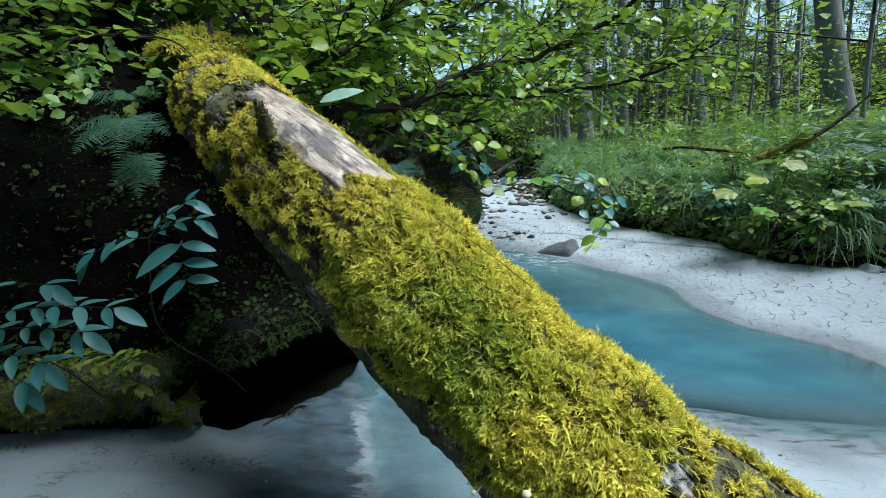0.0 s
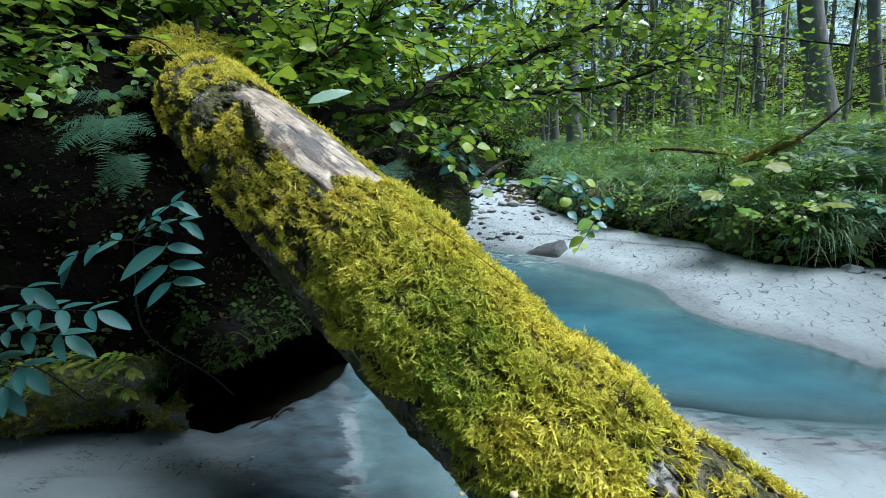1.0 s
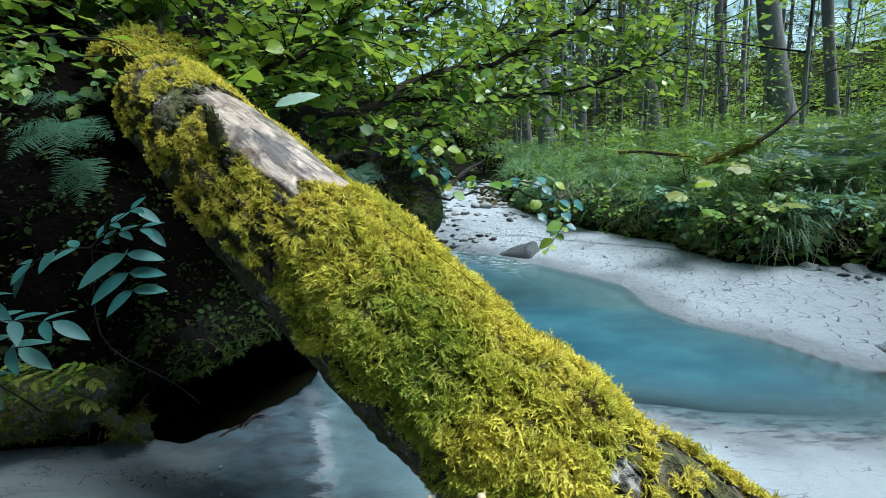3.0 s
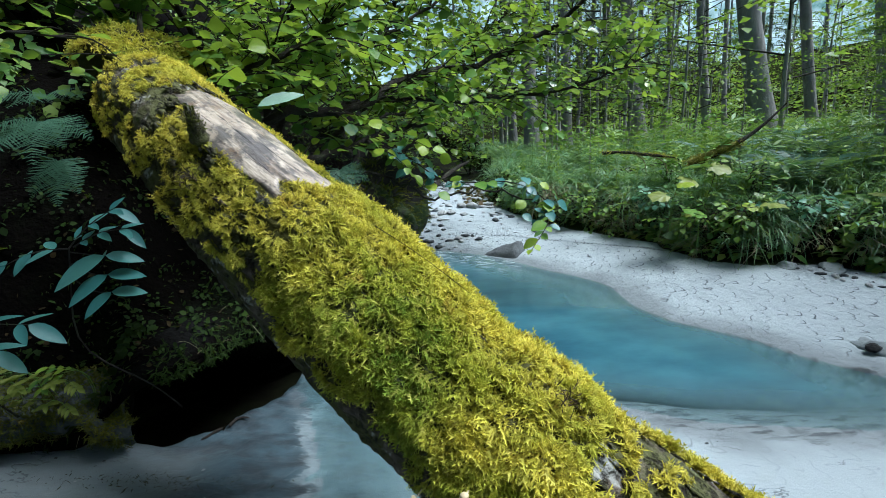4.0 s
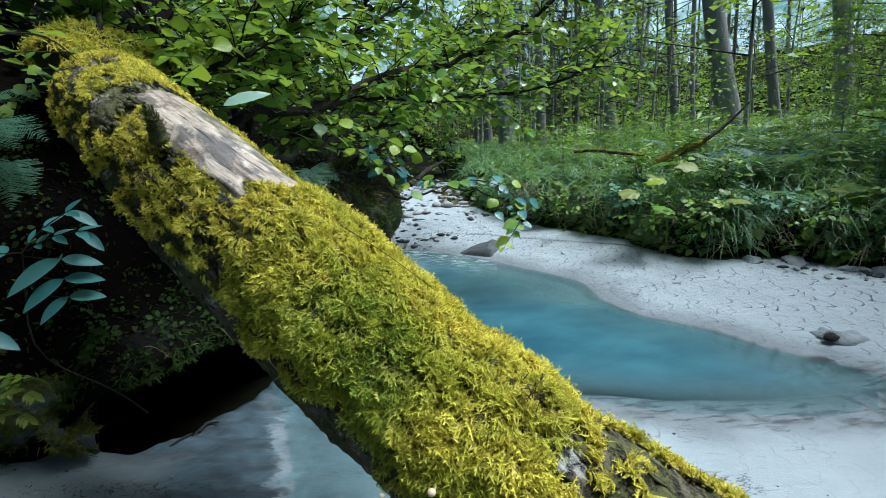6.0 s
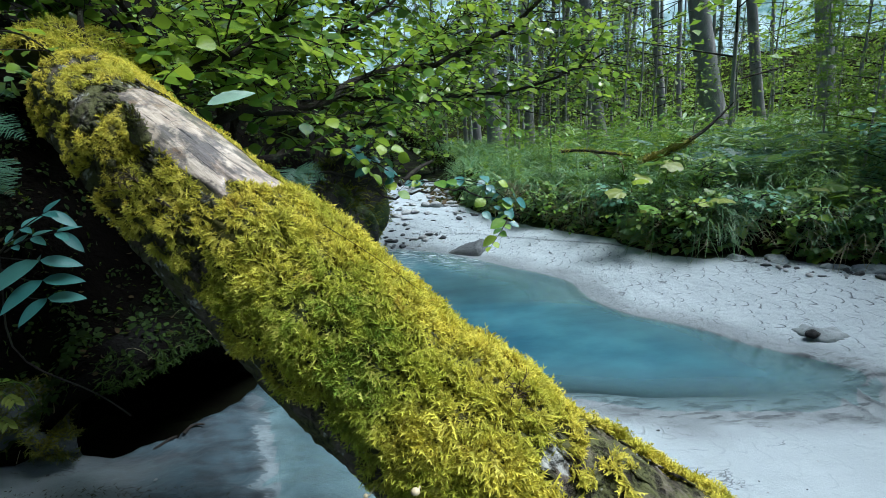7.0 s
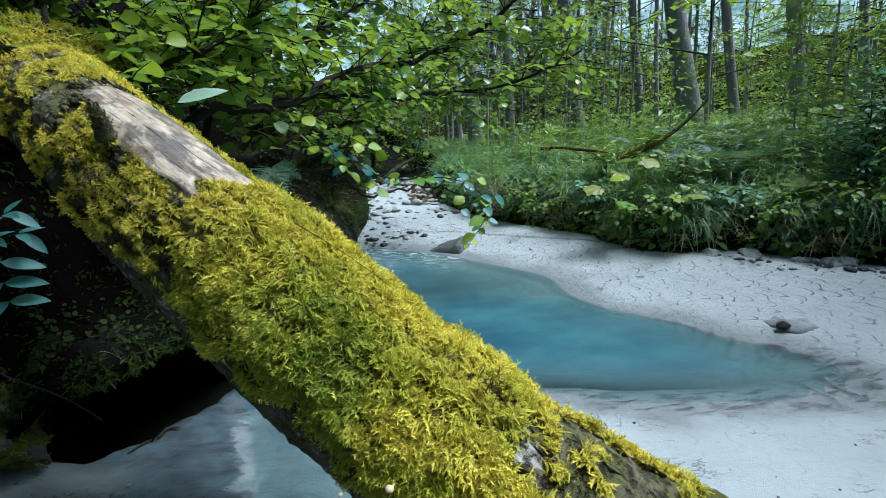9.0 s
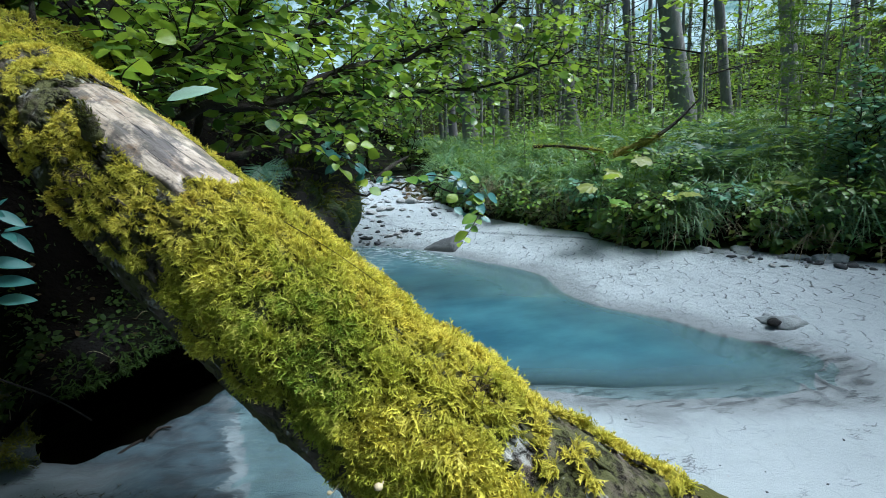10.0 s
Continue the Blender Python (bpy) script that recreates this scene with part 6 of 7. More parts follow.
thing("fallen_leaves", "reddish-brown fallen leaves on the upstream bank", "leaves", raw_mesh("fallen_leaves", v, f, LITTER), kind="stuff")

deb = rng.normal(0, 1, (300, 2)) * np.array([0.15, 0.022]) + np.array([-0.72, 1.41])
dz, _, _, dwet = ground_height(deb[:, 0], deb[:, 1])
deb = np.concatenate([deb, dz[:, None] + 0.012], 1)[~dwet]
v, f = leaf_cloud(deb, rng.normal(0, 1, deb.shape) * np.array([1, 1, 0.25]), np.array([0, 0, 1.0]) + rng.normal(0, 0.5, deb.shape), rng.uniform(0.006, 0.022, len(deb)), [leaf_shape(0.10, 0.0, 0.1, 1), leaf_shape(0.07, 0.0, 0.1, 1), leaf_shape(0.05, 0.0, 0.1, 1)])
thing("plant_debris", "washed-up brown leaf and twig debris on the shaded sand", "debris", raw_mesh("plant_debris", v, f, SHADED_LITTER), kind="stuff")

def silt_slab():
    """A ragged slab that juts from the bank: silt on its top, a thin broken front edge, hollow beneath."""
    u, v = np.meshgrid(np.linspace(0, 1, 90), np.linspace(0, 1, 30), indexing="ij")
    x = -1.56 + 0.69 * u
    front = 1.455 + 0.10 * u ** 3 + 0.13 * (fbm(u * 11, 0 * u, 801, 4) - 0.5)
    back = 1.80 + 0.02 * u
    top = 0.245 + 0.03 * (fbm(u * 6, v * 3, 803, 4) - 0.5) - 0.10 * smooth(0.80, 1.0, u) + 0.05 * smooth(0.3, 1.0, 1 - v)
    w = np.interp(v, [0, 0.45, 0.55, 1.0], [1.0, 0.0, 0.0, 0.75])
    y = front + (back - front) * w * (1 - 0.92 * smooth(0.82, 1.0, u))
    lower = top - ((0.03 + 0.05 * fbm(u * 14, v * 5, 805, 3)) * smooth(0.47, 0.60, v) + 0.03 * smooth(0.6, 1.0, v)) * (1 - 0.7 * smooth(0.85, 1.0, u))
    z = lower + 0.050 * (fbm(u * 26, v * 10, 807, 5) - 0.5)
    moss = smooth(0.42, 0.58, fbm(u * 11, v * 5, 809, 4) + 0.26 * smooth(0.80, 0.55, u) - 0.06 * smooth(0.75, 0.9, u))
    return np.stack([x, y, z], -1).reshape(-1, 3), [grid_faces(90, 30)], (u, v, moss)


sv, sf, (su, sw, smoss) = silt_slab()
ledge = thing("stone", "silt-grey mossy slab jutting out of the bank", "stone", place=(-1.2, 1.6, 0.2))
child("slab", raw_mesh("slab", sv, sf, LEDGE_ROCK), ledge, "thin ragged slab dusted with grey silt")
pick = rng.choice(len(sv), 15000, p=(smoss.ravel() ** 2 + 0.2 * (su.ravel() < 0.75) + 0.02) / (smoss.ravel() ** 2 + 0.2 * (su.ravel() < 0.75) + 0.02).sum())
sp = sv[pick] + rng.normal(0, 0.006, (len(pick), 3))
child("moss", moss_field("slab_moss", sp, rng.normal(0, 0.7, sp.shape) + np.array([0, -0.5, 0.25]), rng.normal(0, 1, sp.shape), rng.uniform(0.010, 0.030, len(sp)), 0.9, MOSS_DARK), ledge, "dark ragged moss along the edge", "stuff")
lump = stone(78, (-1.42, 1.46, 0.05), 0.13, LEDGE_ROCK, "silt-smeared mossy stone on the shaded sand", "stone", 0.3, (1.35, 0.75, 0.55), 4, "", 1.1)
lv2 = stone_shape(78, (1.35, 0.75, 0.55), 4, 1.1)[0] * 0.13 + np.array([-1.42, 1.46, 0.05])
pick = rng.choice(len(lv2), 2600)
lp = lv2[pick][fbm(lv2[pick][:, 0] * 14, lv2[pick][:, 1] * 14 + lv2[pick][:, 2] * 9, 811) > 0.47]
child("moss", moss_field("lump_moss", lp, unit(lp - np.array([-1.42, 1.46, 0.0])) + rng.normal(0, 0.6, lp.shape), rng.normal(0, 1, lp.shape), rng.uniform(0.010, 0.026, len(lp)), 0.9, MOSS_DARK), lump, "dark ragged moss", "stuff")

# a mossy hump where the log meets the slope, with a small upright stub
hump = thing("mossy_hump", "moss-covered hump of earth behind the log's upper end", "moss mound", place=(-1.18, 2.70, 1.45))
v, f = stone_shape(71, (0.24, 0.46, 0.13), 4, 0.5)
mound = v + np.array([-1.06, 2.52, 1.45])
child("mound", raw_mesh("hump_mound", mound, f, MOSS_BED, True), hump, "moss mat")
hf = f[0][rng.integers(0, len(f[0]), 9000)]
hw = rng.dirichlet((1, 1, 1), len(hf))
hp = (mound[hf] * hw[..., None]).sum(axis=1)
hn = unit(np.cross(mound[hf[:, 1]] - mound[hf[:, 0]], mound[hf[:, 2]] - mound[hf[:, 0]]))
hn = hn * np.sign(((hp - np.array([-1.06, 2.52, 1.45])) * hn).sum(axis=1))[:, None]
hp, hn = hp[hn[:, 2] > -0.2], hn[hn[:, 2] > -0.2]
child("moss", moss_field("hump_moss", hp + 0.006 * hn, 0.8 * hn + rng.normal(0, 0.6, hn.shape) + np.array([0.2, -0.2, -0.2]), hn + rng.normal(0, 0.3, hn.shape), rng.uniform(0.022, 0.045, len(hn)), 0.35, MOSS), hump, "feathery green moss", "stuff")
tapered("branch_stub", [(-0.985, 2.30, 1.50), (-0.98, 2.30, 1.57), (-0.972, 2.30, 1.63)], [0.016, 0.013, 0.010], LIMB, hump, "upright broken stub", 8, 8, 0.8, 4)
tapered("branch_stub", [(-1.09, 2.20, 1.48), (-1.10, 2.20, 1.53), (-1.12, 2.20, 1.585)], [0.009, 0.007, 0.004], LIMB, hump, "thin leaning broken stub", 8, 7, 0.8, 5)

# ---- fallen branches on the far bank ----
stick = thing("fallen_branch", "leaning dead branch with a mossy base on the bank", "branch", place=(2.69, 4.09, 0.75))
tapered("limb", [(2.66, 4.10, 0.84), (2.98, 4.02, 1.00), (3.18, 3.99, 1.14), (3.37, 3.96, 1.33)], [0.035, 0.022, 0.014, 0.006], LIMB, stick, "", 20, 8, 0.4, 3)
tapered("moss_sleeve", [(2.62, 4.10, 0.85), (2.80, 4.06, 0.92), (3.00, 4.01, 1.01)], [0.026, 0.032, 0.018], MOSS_DARK, stick, "thick brown-green moss", 16, 10, 1.2, 6)
sc = along([(2.60, 4.10, 0.85), (2.80, 4.06, 0.92), (3.02, 4.01, 1.02)], 60)[rng.integers(0, 60, 1500)]
sn = unit(rng.normal(0, 1, sc.shape))
child("moss", moss_field("stick_moss", sc + sn * 0.029, sn + np.array([0, 0, -0.35]), rng.normal(0, 1, sc.shape), rng.uniform(0.012, 0.030, len(sc)), 0.0, MOSS_SHADE), stick, "shaggy brown-green moss", "stuff")
dead = thing("dead_branch", "bare mossy dead branch lying in the grass", "branch", place=(2.0, 4.37, 0.85))
tapered("limb", [(1.95, 4.38, 0.95), (2.1, 4.31, 0.955), (2.26, 4.23, 0.935), (2.50, 4.11, 0.90)], [0.016, 0.013, 0.014, 0.006], LIMB, dead, "", 26, 8, 1.1, 2)
sc = along([(1.95, 4.38, 0.95), (2.26, 4.23, 0.94), (2.50, 4.11, 0.90)], 60)[rng.integers(0, 60, 500)]
sn = unit(rng.normal(0, 1, sc.shape) + np.array([0, 0, 0.4]))
child("moss", moss_field("branch_moss", sc + sn * 0.010, sn, rng.normal(0, 1, sc.shape), rng.uniform(0.012, 0.03, len(sc)), 0.3, MOSS), dead, "ragged olive moss", "stuff")
for p in ([(2.2, 4.26, 0.94), (2.27, 4.22, 0.88), (2.29, 4.2, 0.78)], [(2.32, 4.2, 0.92), (2.42, 4.15, 0.86), (2.44, 4.1, 0.76)]):
    tapered("side_twig", p, [0.008, 0.003], DRY_GRASS, dead, "pale bare twig", 8, 5)
twig = thing("twig", "thin dry twig lying on the moss", "twig", place=(0.0, 1.0, 0.86))
a, na, _ = on_log(0.02, 14, 0.022)
b, nb, _ = on_log(-0.16, 8, 0.024)
tapered("shaft", [a, (a + b) / 2 + na * 0.006, b], [0.0009, 0.0006], LIMB, twig, "", 8, 5)
SNAG = [(0.66, 7.05, 0.50), (0.95, 7.4, 0.68), (1.27, 7.78, 0.80)]
snag = thing("driftwood", "weathered log end stranded upstream", "log", place=SNAG[0])
tapered("limb", SNAG, [0.035, 0.032, 0.02], LIMB, snag, "", 14, 10, 0.5)
drift = thing("driftwood", "small dark broken sticks on the shaded sand", "stick", place=(-0.66, 1.62, 0.03))
tapered("piece", [(-0.70, 1.66, 0.04), (-0.665, 1.69, 0.055), (-0.645, 1.735, 0.045)], [0.007, 0.004], LIMB, drift, "", 8, 6, 0.8)
tapered("piece", [(-0.62, 1.74, 0.05), (-0.60, 1.77, 0.06), (-0.56, 1.78, 0.055)], [0.006, 0.003], LIMB, drift, "", 8, 6, 0.8)

# ---- mushrooms on the log ----
for s, a, size in ((-0.345, 86, 0.0085), (-0.30, 108, 0.005)):
    p, n, _ = on_log(s, a, 0.0)
    mush = thing("mushroom", "tiny cream mushroom growing from the moss", "mushroom", place=p, group="mushrooms on the log")
    tapered("stalk", [p, p + n * 0.02, p + n * 0.03 + np.array([0, 0, 0.006])], [size * 0.25, size * 0.2], CAP, mush, "", 6, 6, 0.0)
    u = np.linspace(0, math.pi * 0.62, 7)
    ring = np.linspace(0, 2 * np.pi, 12, endpoint=False)
    cv = np.stack([np.sin(u)[:, None] * np.cos(ring) * size, np.sin(u)[:, None] * np.sin(ring) * size, np.cos(u)[:, None] * size * 0.8 + 0 * ring], -1).reshape(-1, 3)
    child("cap", raw_mesh("cap", cv + p + n * 0.03 + np.array([0, 0, 0.008]), [grid_faces(7, 12, True)], CAP, True), mush, "domed cream cap")


# ---- trees ----
def spruce_parts(parent, height, radius, lean, crown_from, seed, density=1.0, spread=1.7):
    """Trunk that leans low down and grows upright above, dead twigs, and a crown of drooping needle sprays; local metres."""
    r = np.random.default_rng(seed)
    t = np.linspace(0, 1, 30) ** 1.3
    z = t * height
    leanx = -math.tan(radians(0.62 * lean)) * 7.0 * np.tanh(z / 7.0)
    c = np.stack([leanx + 0.03 * np.sin(z * 0.9 + seed), 0.05 * np.sin(z * 0.6), z - 0.15], -1)
    rad = 0.85 * radius * (1 - 0.85 * t) * (1 + 0.35 * np.exp(-z / 0.35))
    v, f = tube(c, rad, 14, 0.25, seed)
    child("trunk", raw_mesh("trunk", v, f, SPRUCE_BARK), parent, "straight grey scaly trunk", local=True)
    tubes, base, way, up, size = [], [], [], [], []
    for _ in range(int(26 * density)):
        k = r.uniform(0.06, crown_from / height + 0.15)
        i = int(np.searchsorted(t, k))
        a = r.uniform(0, 6.28)
        d = np.array([math.cos(a), math.sin(a), -0.2])
        n = r.uniform(0.3, 1.1)
        tubes.append(tube(along([c[i], c[i] + d * n * 0.5 + np.array([0, 0, 0.03]), c[i] + d * n], 5), np.linspace(0.012, 0.003, 5), 4))
    for _ in range(int(150 * density)):
        k = crown_from / height + (1 - crown_from / height) * r.random() ** 1.1
        i = min(int(np.searchsorted(t, k)), 29)
        a = r.uniform(0, 6.28)
        n = spread * (1.02 - k) ** 0.7 * r.uniform(0.6, 1.1)
        d = np.array([math.cos(a), math.sin(a), 0.0])
        path = along([c[i], c[i] + d * n * 0.5 + np.array([0, 0, -0.05 * n]), c[i] + d * n + np.array([0, 0, -0.38 * n])], 6)
        tubes.append(tube(path, np.linspace(0.014, 0.003, 6), 3))
        for _ in range(int(9 + 9 * n)):
            u = r.uniform(0.15, 1)
            p = path[0] + (path[-1] - path[0]) * u
            base.append(p)
            way.append(d * 0.6 + r.normal(0, 0.6, 3) + np.array([0, 0, -0.55]))
            up.append(r.normal(0, 0.6, 3) + np.array([0, 0, 1.0]))
            size.append(r.uniform(0.22, 0.5))
    v, f = merge(tubes)
    child("branch", raw_mesh("branch", v, f, LIMB), parent, "thin dead lower branches", "stuff", local=True)
    v, f = leaf_cloud(np.array(base), np.array(way), np.array(up), np.array(size), [SPRIG])
    child("crown", raw_mesh("crown", v, f, NEEDLE, False), parent, "drooping dark needle sprays", local=True)


def sprig_shape():
    """A flat spray of needles: thin side shoots on a stem."""
    v, tri = [], []
    for i in range(4):
        y = i / 4
        for sgn in (-1, 1):
            n = len(v)
            v += [(0, y, 0), (0, y + 0.12, 0), (sgn * 0.30 * (1.05 - y), y + 0.30, -0.05)]
            tri.append((n, n + 1, n + 2) if sgn < 0 else (n, n + 2, n + 1))
    v += [(-0.015, 0, 0), (0.015, 0, 0), (0, 1, -0.05)]
    tri.append((len(v) - 3, len(v) - 2, len(v) - 1))
    return np.array(v, float), [np.array(tri)]


SPRIG = sprig_shape()


def hill(x, y):
    return float(ground_height(np.array([float(x)]), np.array([float(y)]))[0][0])


TREES = [(8.22, 10.12, 0.31, 25, 4), (10.9, 11.9, 0.16, 20, 5), (10.4, 9.5, 0.20, 18, 6), (8.85, 13.2, 0.155, 12, 5), (6.95, 13.3, 0.25, 14, 4),
         (3.1, 10.55, 0.19, 3, 4), (9.55, 13.4, 0.085, 8, 5), (14.1, 11.0, 0.15, 18, 6), (4.6, 12.5, 0.15, 5, 5)]
for i, (x, y, r, lean, low) in enumerate(TREES):
    tr = thing("spruce_tree", "tall spruce with a straight grey scaly trunk", "tree", place=(x, y, hill(x, y)), group="forest spruces")
    spruce_parts(tr, 15 + (i % 3) * 2, r, lean, low + 1.5, 400 + i, 0.35)
far_protos = []
for i in range(3):
    tr = thing("spruce_tree", "slender far spruce with dark drooping needles", "tree", place=(5.2 + 3.1 * i, 17.5 + i, hill(5.2 + 3.1 * i, 17.5 + i)), group="forest spruces")
    spruce_parts(tr, 14 + 2 * i, 0.10 + 0.015 * i, 6, 2.0 + 1.2 * i, 450 + i, 0.27, 2.0)
    far_protos.append(tr)


def near_bank_height(x, y):
    """Rough height of the near slope at a place behind the lip."""
    d, s = line_distance(np.array([x]), np.array([y]), LIP)
    return float(np.interp(d[0], [p[0] for p in PROFILE[6:]], [p[1] for p in PROFILE[6:]])) - 0.2


r2 = np.random.default_rng(77)
count = 0
while count < 40:
    x, y = r2.uniform(-14, 34), r2.uniform(15, 60)
    b = float(bank_side(np.array([x]), np.array([y]))[0])
    if b < 1.0 and x > -4:
        continue
    z = hill(x, y) if b > 0 else near_bank_height(x, y)
    s = r2.uniform(0.75, 1.25)
    copy_thing(far_protos[count % 3], pose(x, y, z - 0.1, 0, 0, r2.uniform(-25, 25)) @ Matrix.Diagonal((s, s, s, 1)))
    count += 1
for k in range(16):
    x, y = 0.9 + 0.78 * k + r2.uniform(-0.4, 0.4), r2.uniform(14, 25)
    s = r2.uniform(0.6, 1.0)
    if float(bank_side(np.array([x]), np.array([y]))[0]) > 1.0:
        copy_thing(far_protos[k % 2], pose(x, y, hill(x, y) - 0.1, 0, 0, r2.uniform(-25, 25)) @ Matrix.Diagonal((s, s, s, 1)))
for k, (x, y, s) in enumerate(((7.9, 16.0, 0.62), (9.0, 17.4, 0.7), (8.3, 19.0, 0.8), (10.4, 18.2, 0.7), (7.1, 18.0, 0.7), (11.6, 20.5, 0.8), (6.3, 16.4, 0.6), (12.6, 19.0, 0.75))):
    copy_thing(far_protos[k % 2], pose(x, y, hill(x, y) - 0.1, 0, 0, 40 * k) @ Matrix.Diagonal((1.25 * s, 1.25 * s, s, 1)))
# Spruces up the near slope, partly unseen, added to shade the left side
for x, y in ((-3.5, 3.2), (-5.5, 1.2), (-4.2, 6.0), (-2.6, 8.5), (-6.5, -2.0), (-2.2, 12.5)):
    s = r2.uniform(0.9, 1.2)
    copy_thing(far_protos[int(abs(x * 3)) % 3], pose(x, y, near_bank_height(x, y), 0, 0, r2.uniform(0, 360)) @ Matrix.Diagonal((s, s, s, 1)))


def young_tree(place, height, spread, seed, count, leaf, label="young broad-leaved tree with yellow-green leaves"):
    r = np.random.default_rng(seed)
    ob = thing("young_tree", label, "tree", place=place, group="young trees in the understorey")
    stem = along([(0, 0, -0.1), (0.05 * spread, 0, height * 0.5), (r.normal(0, 0.1), r.normal(0, 0.1), height)], 14)
    v, f = tube(stem, np.linspace(0.03, 0.006, 14), 7)
    child("trunk", raw_mesh("trunk", v, f, SPRUCE_BARK), ob, "thin grey stem", local=True)
    limbs = []
    for k in range(9):
        i = 3 + k
        a = r.uniform(0, 6.28)
        d = np.array([math.cos(a), math.sin(a), 0.25])
        limbs.append(along([stem[i], stem[i] + d * spread * 0.5, stem[i] + d * spread * r.uniform(0.7, 1.1)], 8))
    tubes, base, way, up, size = twig_leaves(limbs, count, spread * 0.5, leaf, seed, 0.1, leaf * 0.7, 0.1)
    tubes = tubes[::5] + [tube(l, np.linspace(0.012, 0.003, 8), 4) for l in limbs]
    v, f = merge(tubes)
    child("branch", raw_mesh("branch", v, f, LIMB), ob, "", "stuff", local=True)
    v, f = leaf_cloud(base, way, up, size, [leaf_shape(0.36, 0.1, 0.1, 1)])
    child("crown", raw_mesh("crown", v, f, FAR_LEAF, True), ob, "loose yellow-green leaves", local=True)
    return ob


yp = [young_tree((2.6 + 1.9 * i, 8.2 + 0.9 * i, hill(2.6 + 1.9 * i, 8.2 + 0.9 * i)), 3.4, 1.0 + 0.15 * i, 500 + i, 55, 0.13) for i in range(3)]
count = 0
while count < 90:
    x, y = r2.uniform(-6, 26), r2.uniform(6.5, 26)
    b = float(bank_side(np.array([x]), np.array([y]))[0])
    if b < 0.8 and x > -1.5 or (b > 0 and y < 7.5 and x < 5.5):
        continue
    z = hill(x, y) if b > 0 else near_bank_height(x, y)
    s = r2.uniform(0.7, 1.7)
    copy_thing(yp[count % 3], pose(x, y, z, 0, 0, r2.uniform(0, 360)) @ Matrix.Diagonal((s, s, s * r2.uniform(0.8, 1.1), 1)))
    count += 1
for x, y, s in ((-1.6, 6.2, 0.9), (-1.9, 7.8, 1.1), (-1.2, 8.8, 1.0), (-0.9, 10.5, 1.2), (-2.6, 5.0, 0.9), (2.9, 8.4, 0.8), (3.4, 7.6, 0.7), (4.6, 8.0, 0.8), (2.2, 11.5, 1.0), (4.4, 3.6, 0.42), (5.0, 4.3, 0.5), (4.9, 3.0, 0.4), (5.8, 4.0, 0.55), (3.9, 5.2, 0.35), (2.6, 6.2, 0.35)):
    copy_thing(yp[0], pose(x, y, hill(x, y) if x > 0 else near_bank_height(x, y), 0, 0, 70 * x) @ Matrix.Diagonal((s, s, s, 1)))

# Unseen copies added past the right bank to throw shade onto it
for x, y, s in ((6.7, 0.9, 2.0), (7.6, 2.0, 2.3), (6.6, -0.4, 1.9), (7.9, 0.4, 2.4), (5.5, 0.7, 1.5), (5.2, -0.2, 1.5), (6.0, 0.1, 1.8), (6.7, 3.1, 1.7), (7.4, 3.9, 2.0), (6.2, 2.2, 1.5)):
    copy_thing(yp[1], pose(x, y, hill(x, y), 0, 0, 50 * x) @ Matrix.Diagonal((s, s, s, 1)))
# Unseen spruces added behind and beside the stream to block low sky light
for x, y in ((-5, -5), (-2.5, -6.5), (0.3, -6), (12, 6), (-7.5, -4), (-1.2, -9), (-4, -9)):
    s = r2.uniform(0.9, 1.2)
    b = float(bank_side(np.array([float(x)]), np.array([float(y)]))[0])
    copy_thing(far_protos[int(abs(x * 3 + y)) % 3], pose(x, y, hill(x, y) if x > -4.5 else near_bank_height(x, y), 0, 0, r2.uniform(0, 360)) @ Matrix.Diagonal((s, s, s, 1)))

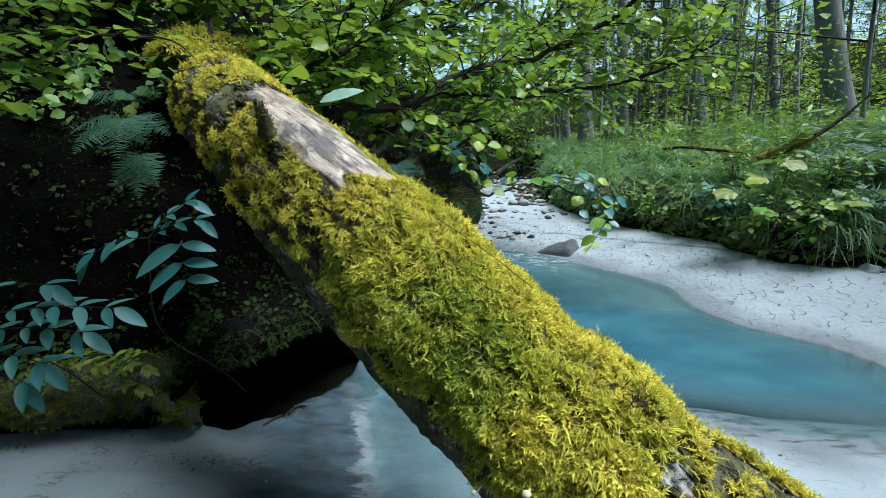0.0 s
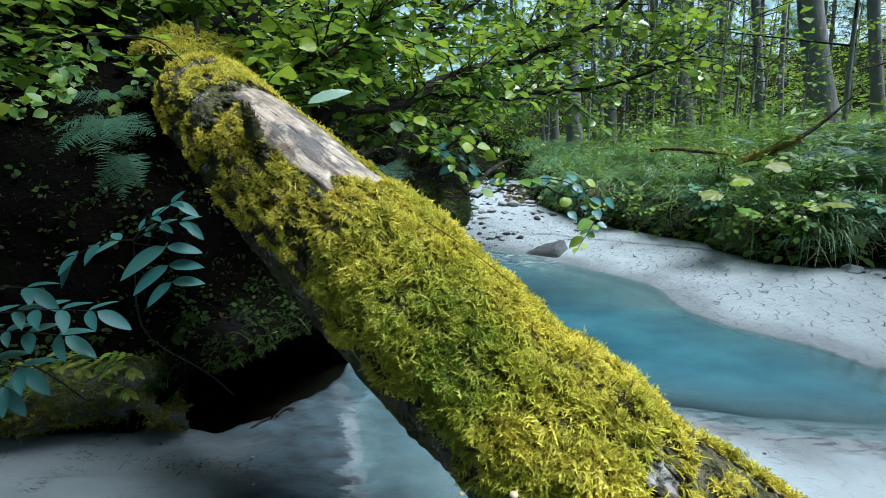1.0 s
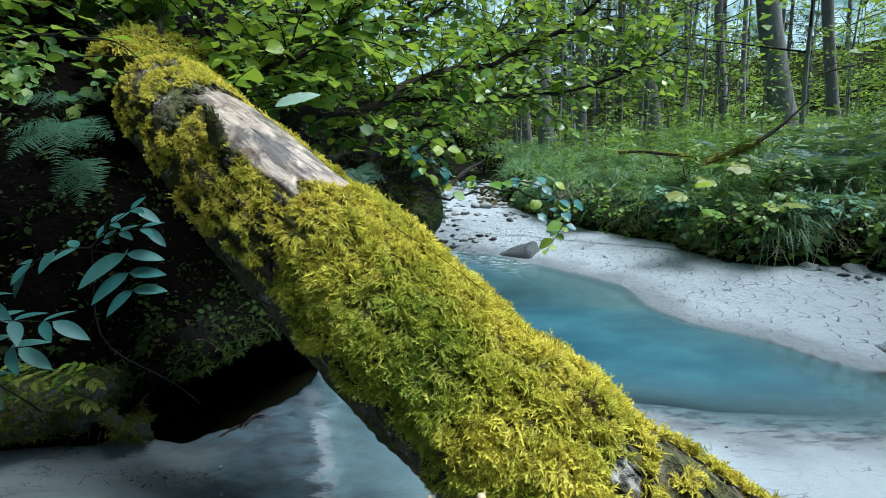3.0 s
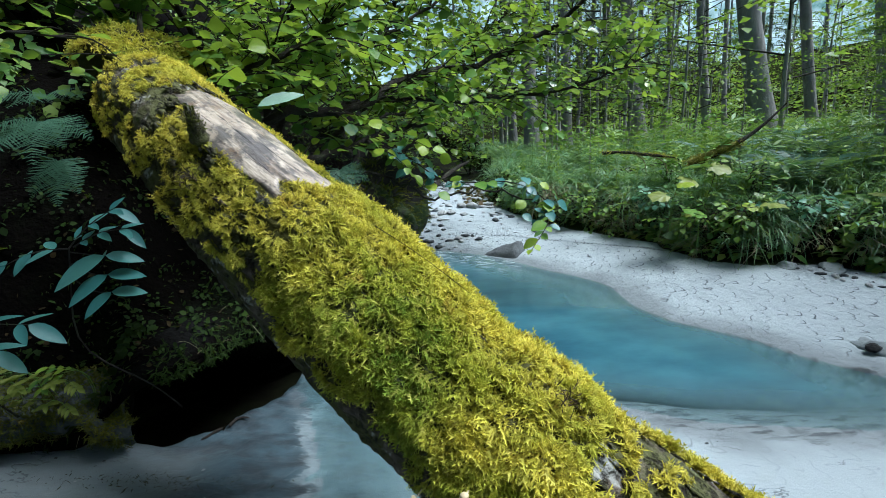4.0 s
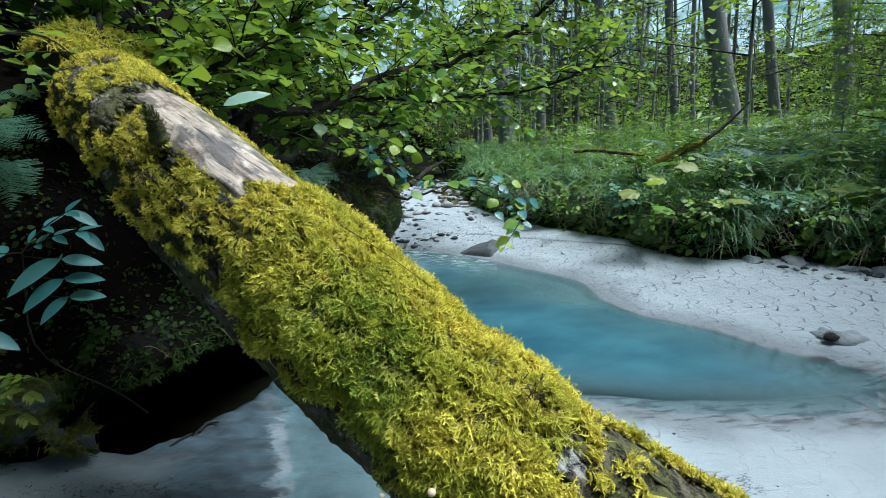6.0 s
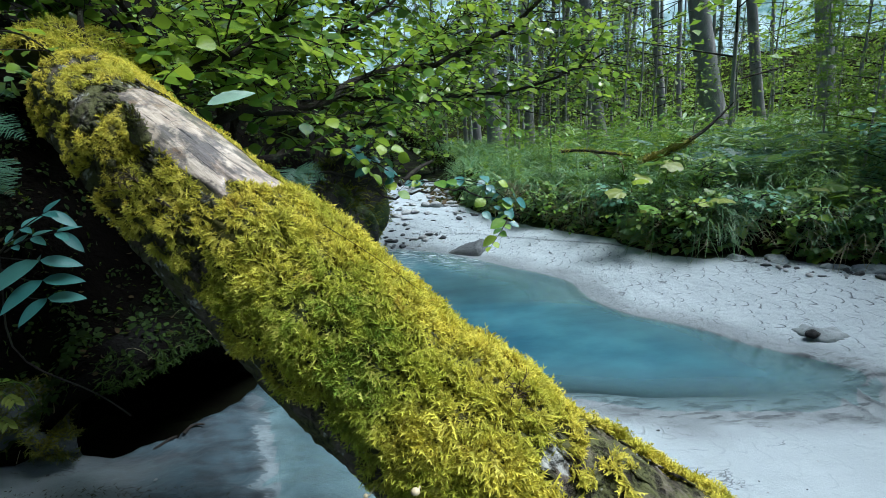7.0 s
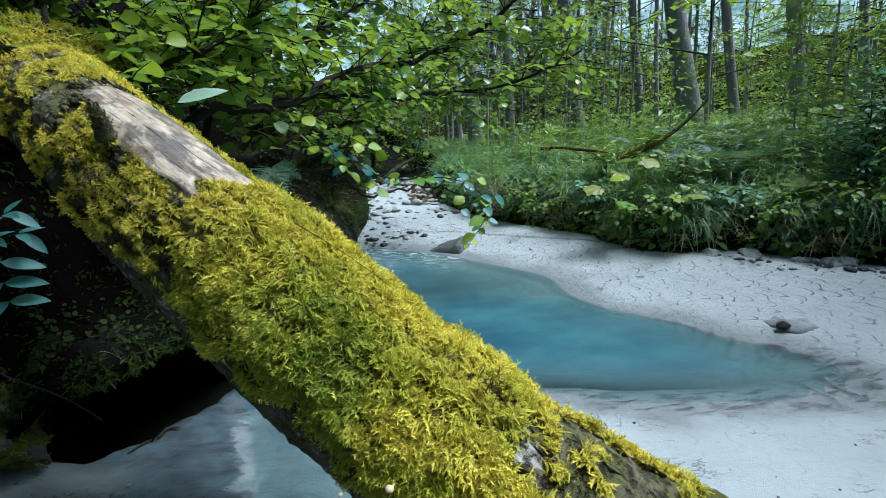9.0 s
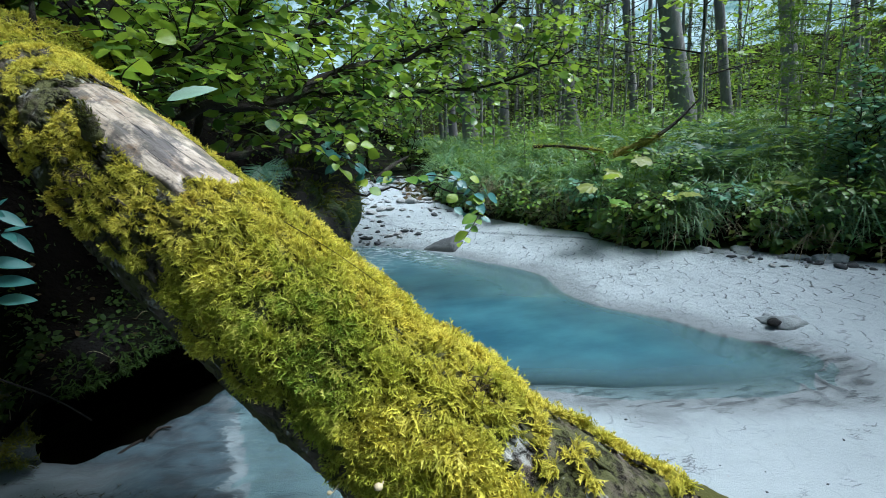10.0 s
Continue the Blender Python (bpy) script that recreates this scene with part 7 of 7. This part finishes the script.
# an unseen tree added on the near slope; its crown blocks light from the bank
shade_tree = thing("broadleaf_tree", "unseen broad-leaved tree added on the near slope for shade", "tree", place=(-3.3, 1.9, 1.4))
tapered("trunk", [(-3.3, 1.9, 1.3), (-3.15, 1.8, 2.6), (-2.9, 1.6, 4.2), (-2.7, 1.5, 6.0)], [0.14, 0.11, 0.07, 0.03], LIMB, shade_tree, "dark smooth trunk", 24, 12, 0.2)
crown = [along([(-3.1, 1.75, 2.9), ((-3.1 + x) / 2, (1.75 + y) / 2, 0.5 * (2.9 + z) + 0.2), (x, y, z)], 16) for x, y, z in
         ((-0.55, 0.3, 2.8), (-0.6, 1.2, 2.9), (-1.3, 2.6, 3.3), (-1.6, -0.9, 3.0), (-3.0, -1.2, 3.2), (-0.95, 1.9, 3.2), (-1.2, 0.6, 3.3), (-2.4, 3.6, 4.0), (-1.5, 1.5, 2.7), (-2.2, 0.3, 2.8), (-0.9, -0.3, 3.0), (-1.0, 0.9, 2.6), (-0.2, 0.6, 3.0), (-0.1, 0.1, 3.1), (-0.3, -0.5, 3.2))]
for c in crown:
    v, f = tube(c, np.linspace(0.035, 0.006, 16), 6, 0.2)
    child("limb", raw_mesh("limb", v, f, LIMB), shade_tree)
tubes, lb, lw, lu, lz = twig_leaves(crown, 700, 0.7, 0.18, 91, 0.1, 0.07, 0.25)
v, f = merge(tubes)
child("twig", raw_mesh("twig", v, f, LIMB), shade_tree, "", "stuff")
v, f = leaf_cloud(lb, lw, lu, lz, LEAVES)
child("crown", raw_mesh("crown", v, f, SHRUB_LEAF), shade_tree, "wide crown of green leaves", "stuff")
# Unseen low limbs placed in the sun's path to the left sand
low_limbs = [along([(-3.0, 1.6, 3.2), (-1.6, 0.9, 2.7), (-0.7, 0.85, 2.35), e], 18) for e in ((0.28, 0.78, 2.15), (0.15, 0.95, 2.2), (0.0, 0.55, 2.2), (-0.2, 0.8, 2.2), (-0.4, 0.5, 2.2))]
for c in low_limbs:
    v, f = tube(c, np.linspace(0.03, 0.004, 18), 6, 0.2)
    child("limb", raw_mesh("limb", v, f, LIMB), shade_tree)
tubes, lb, lw, lu, lz = twig_leaves(low_limbs, 240, 0.30, 0.12, 95, 0.0, 0.05, 0.5)
v, f = leaf_cloud(lb, lw, lu + np.array([0, 0, 1.0]), lz, LEAVES)
child("foliage", raw_mesh("foliage", v, f, SHRUB_LEAF), shade_tree, "", "stuff")

# ---- the far mountainside: glowing backdrop with painted morning mist ----
ba = np.radians(np.linspace(-75, 100, 120))
bh = np.linspace(-4, 1, 40)
BA, BH = np.meshgrid(ba, bh, indexing="ij")
ridge = 62 + 30 * fbm(BA * 3.1, 0 * BA + 4, 701)
bd = 150 + 60 * np.clip(BH, 0, 1) + 8 * fbm(BA * 9, BH * 6, 703)
mv = np.stack([np.sin(BA) * bd, np.cos(BA) * bd, np.where(BH > 0, BH * ridge, BH * 3) + 3 * fbm(BA * 40, BH * 9, 707)], -1)
thing("backdrop", "glowing backdrop of a wooded mountainside with painted pale mist", "backdrop", raw_mesh("backdrop", mv.reshape(-1, 3), [grid_faces(len(ba), len(bh))], MIST), kind="structure")
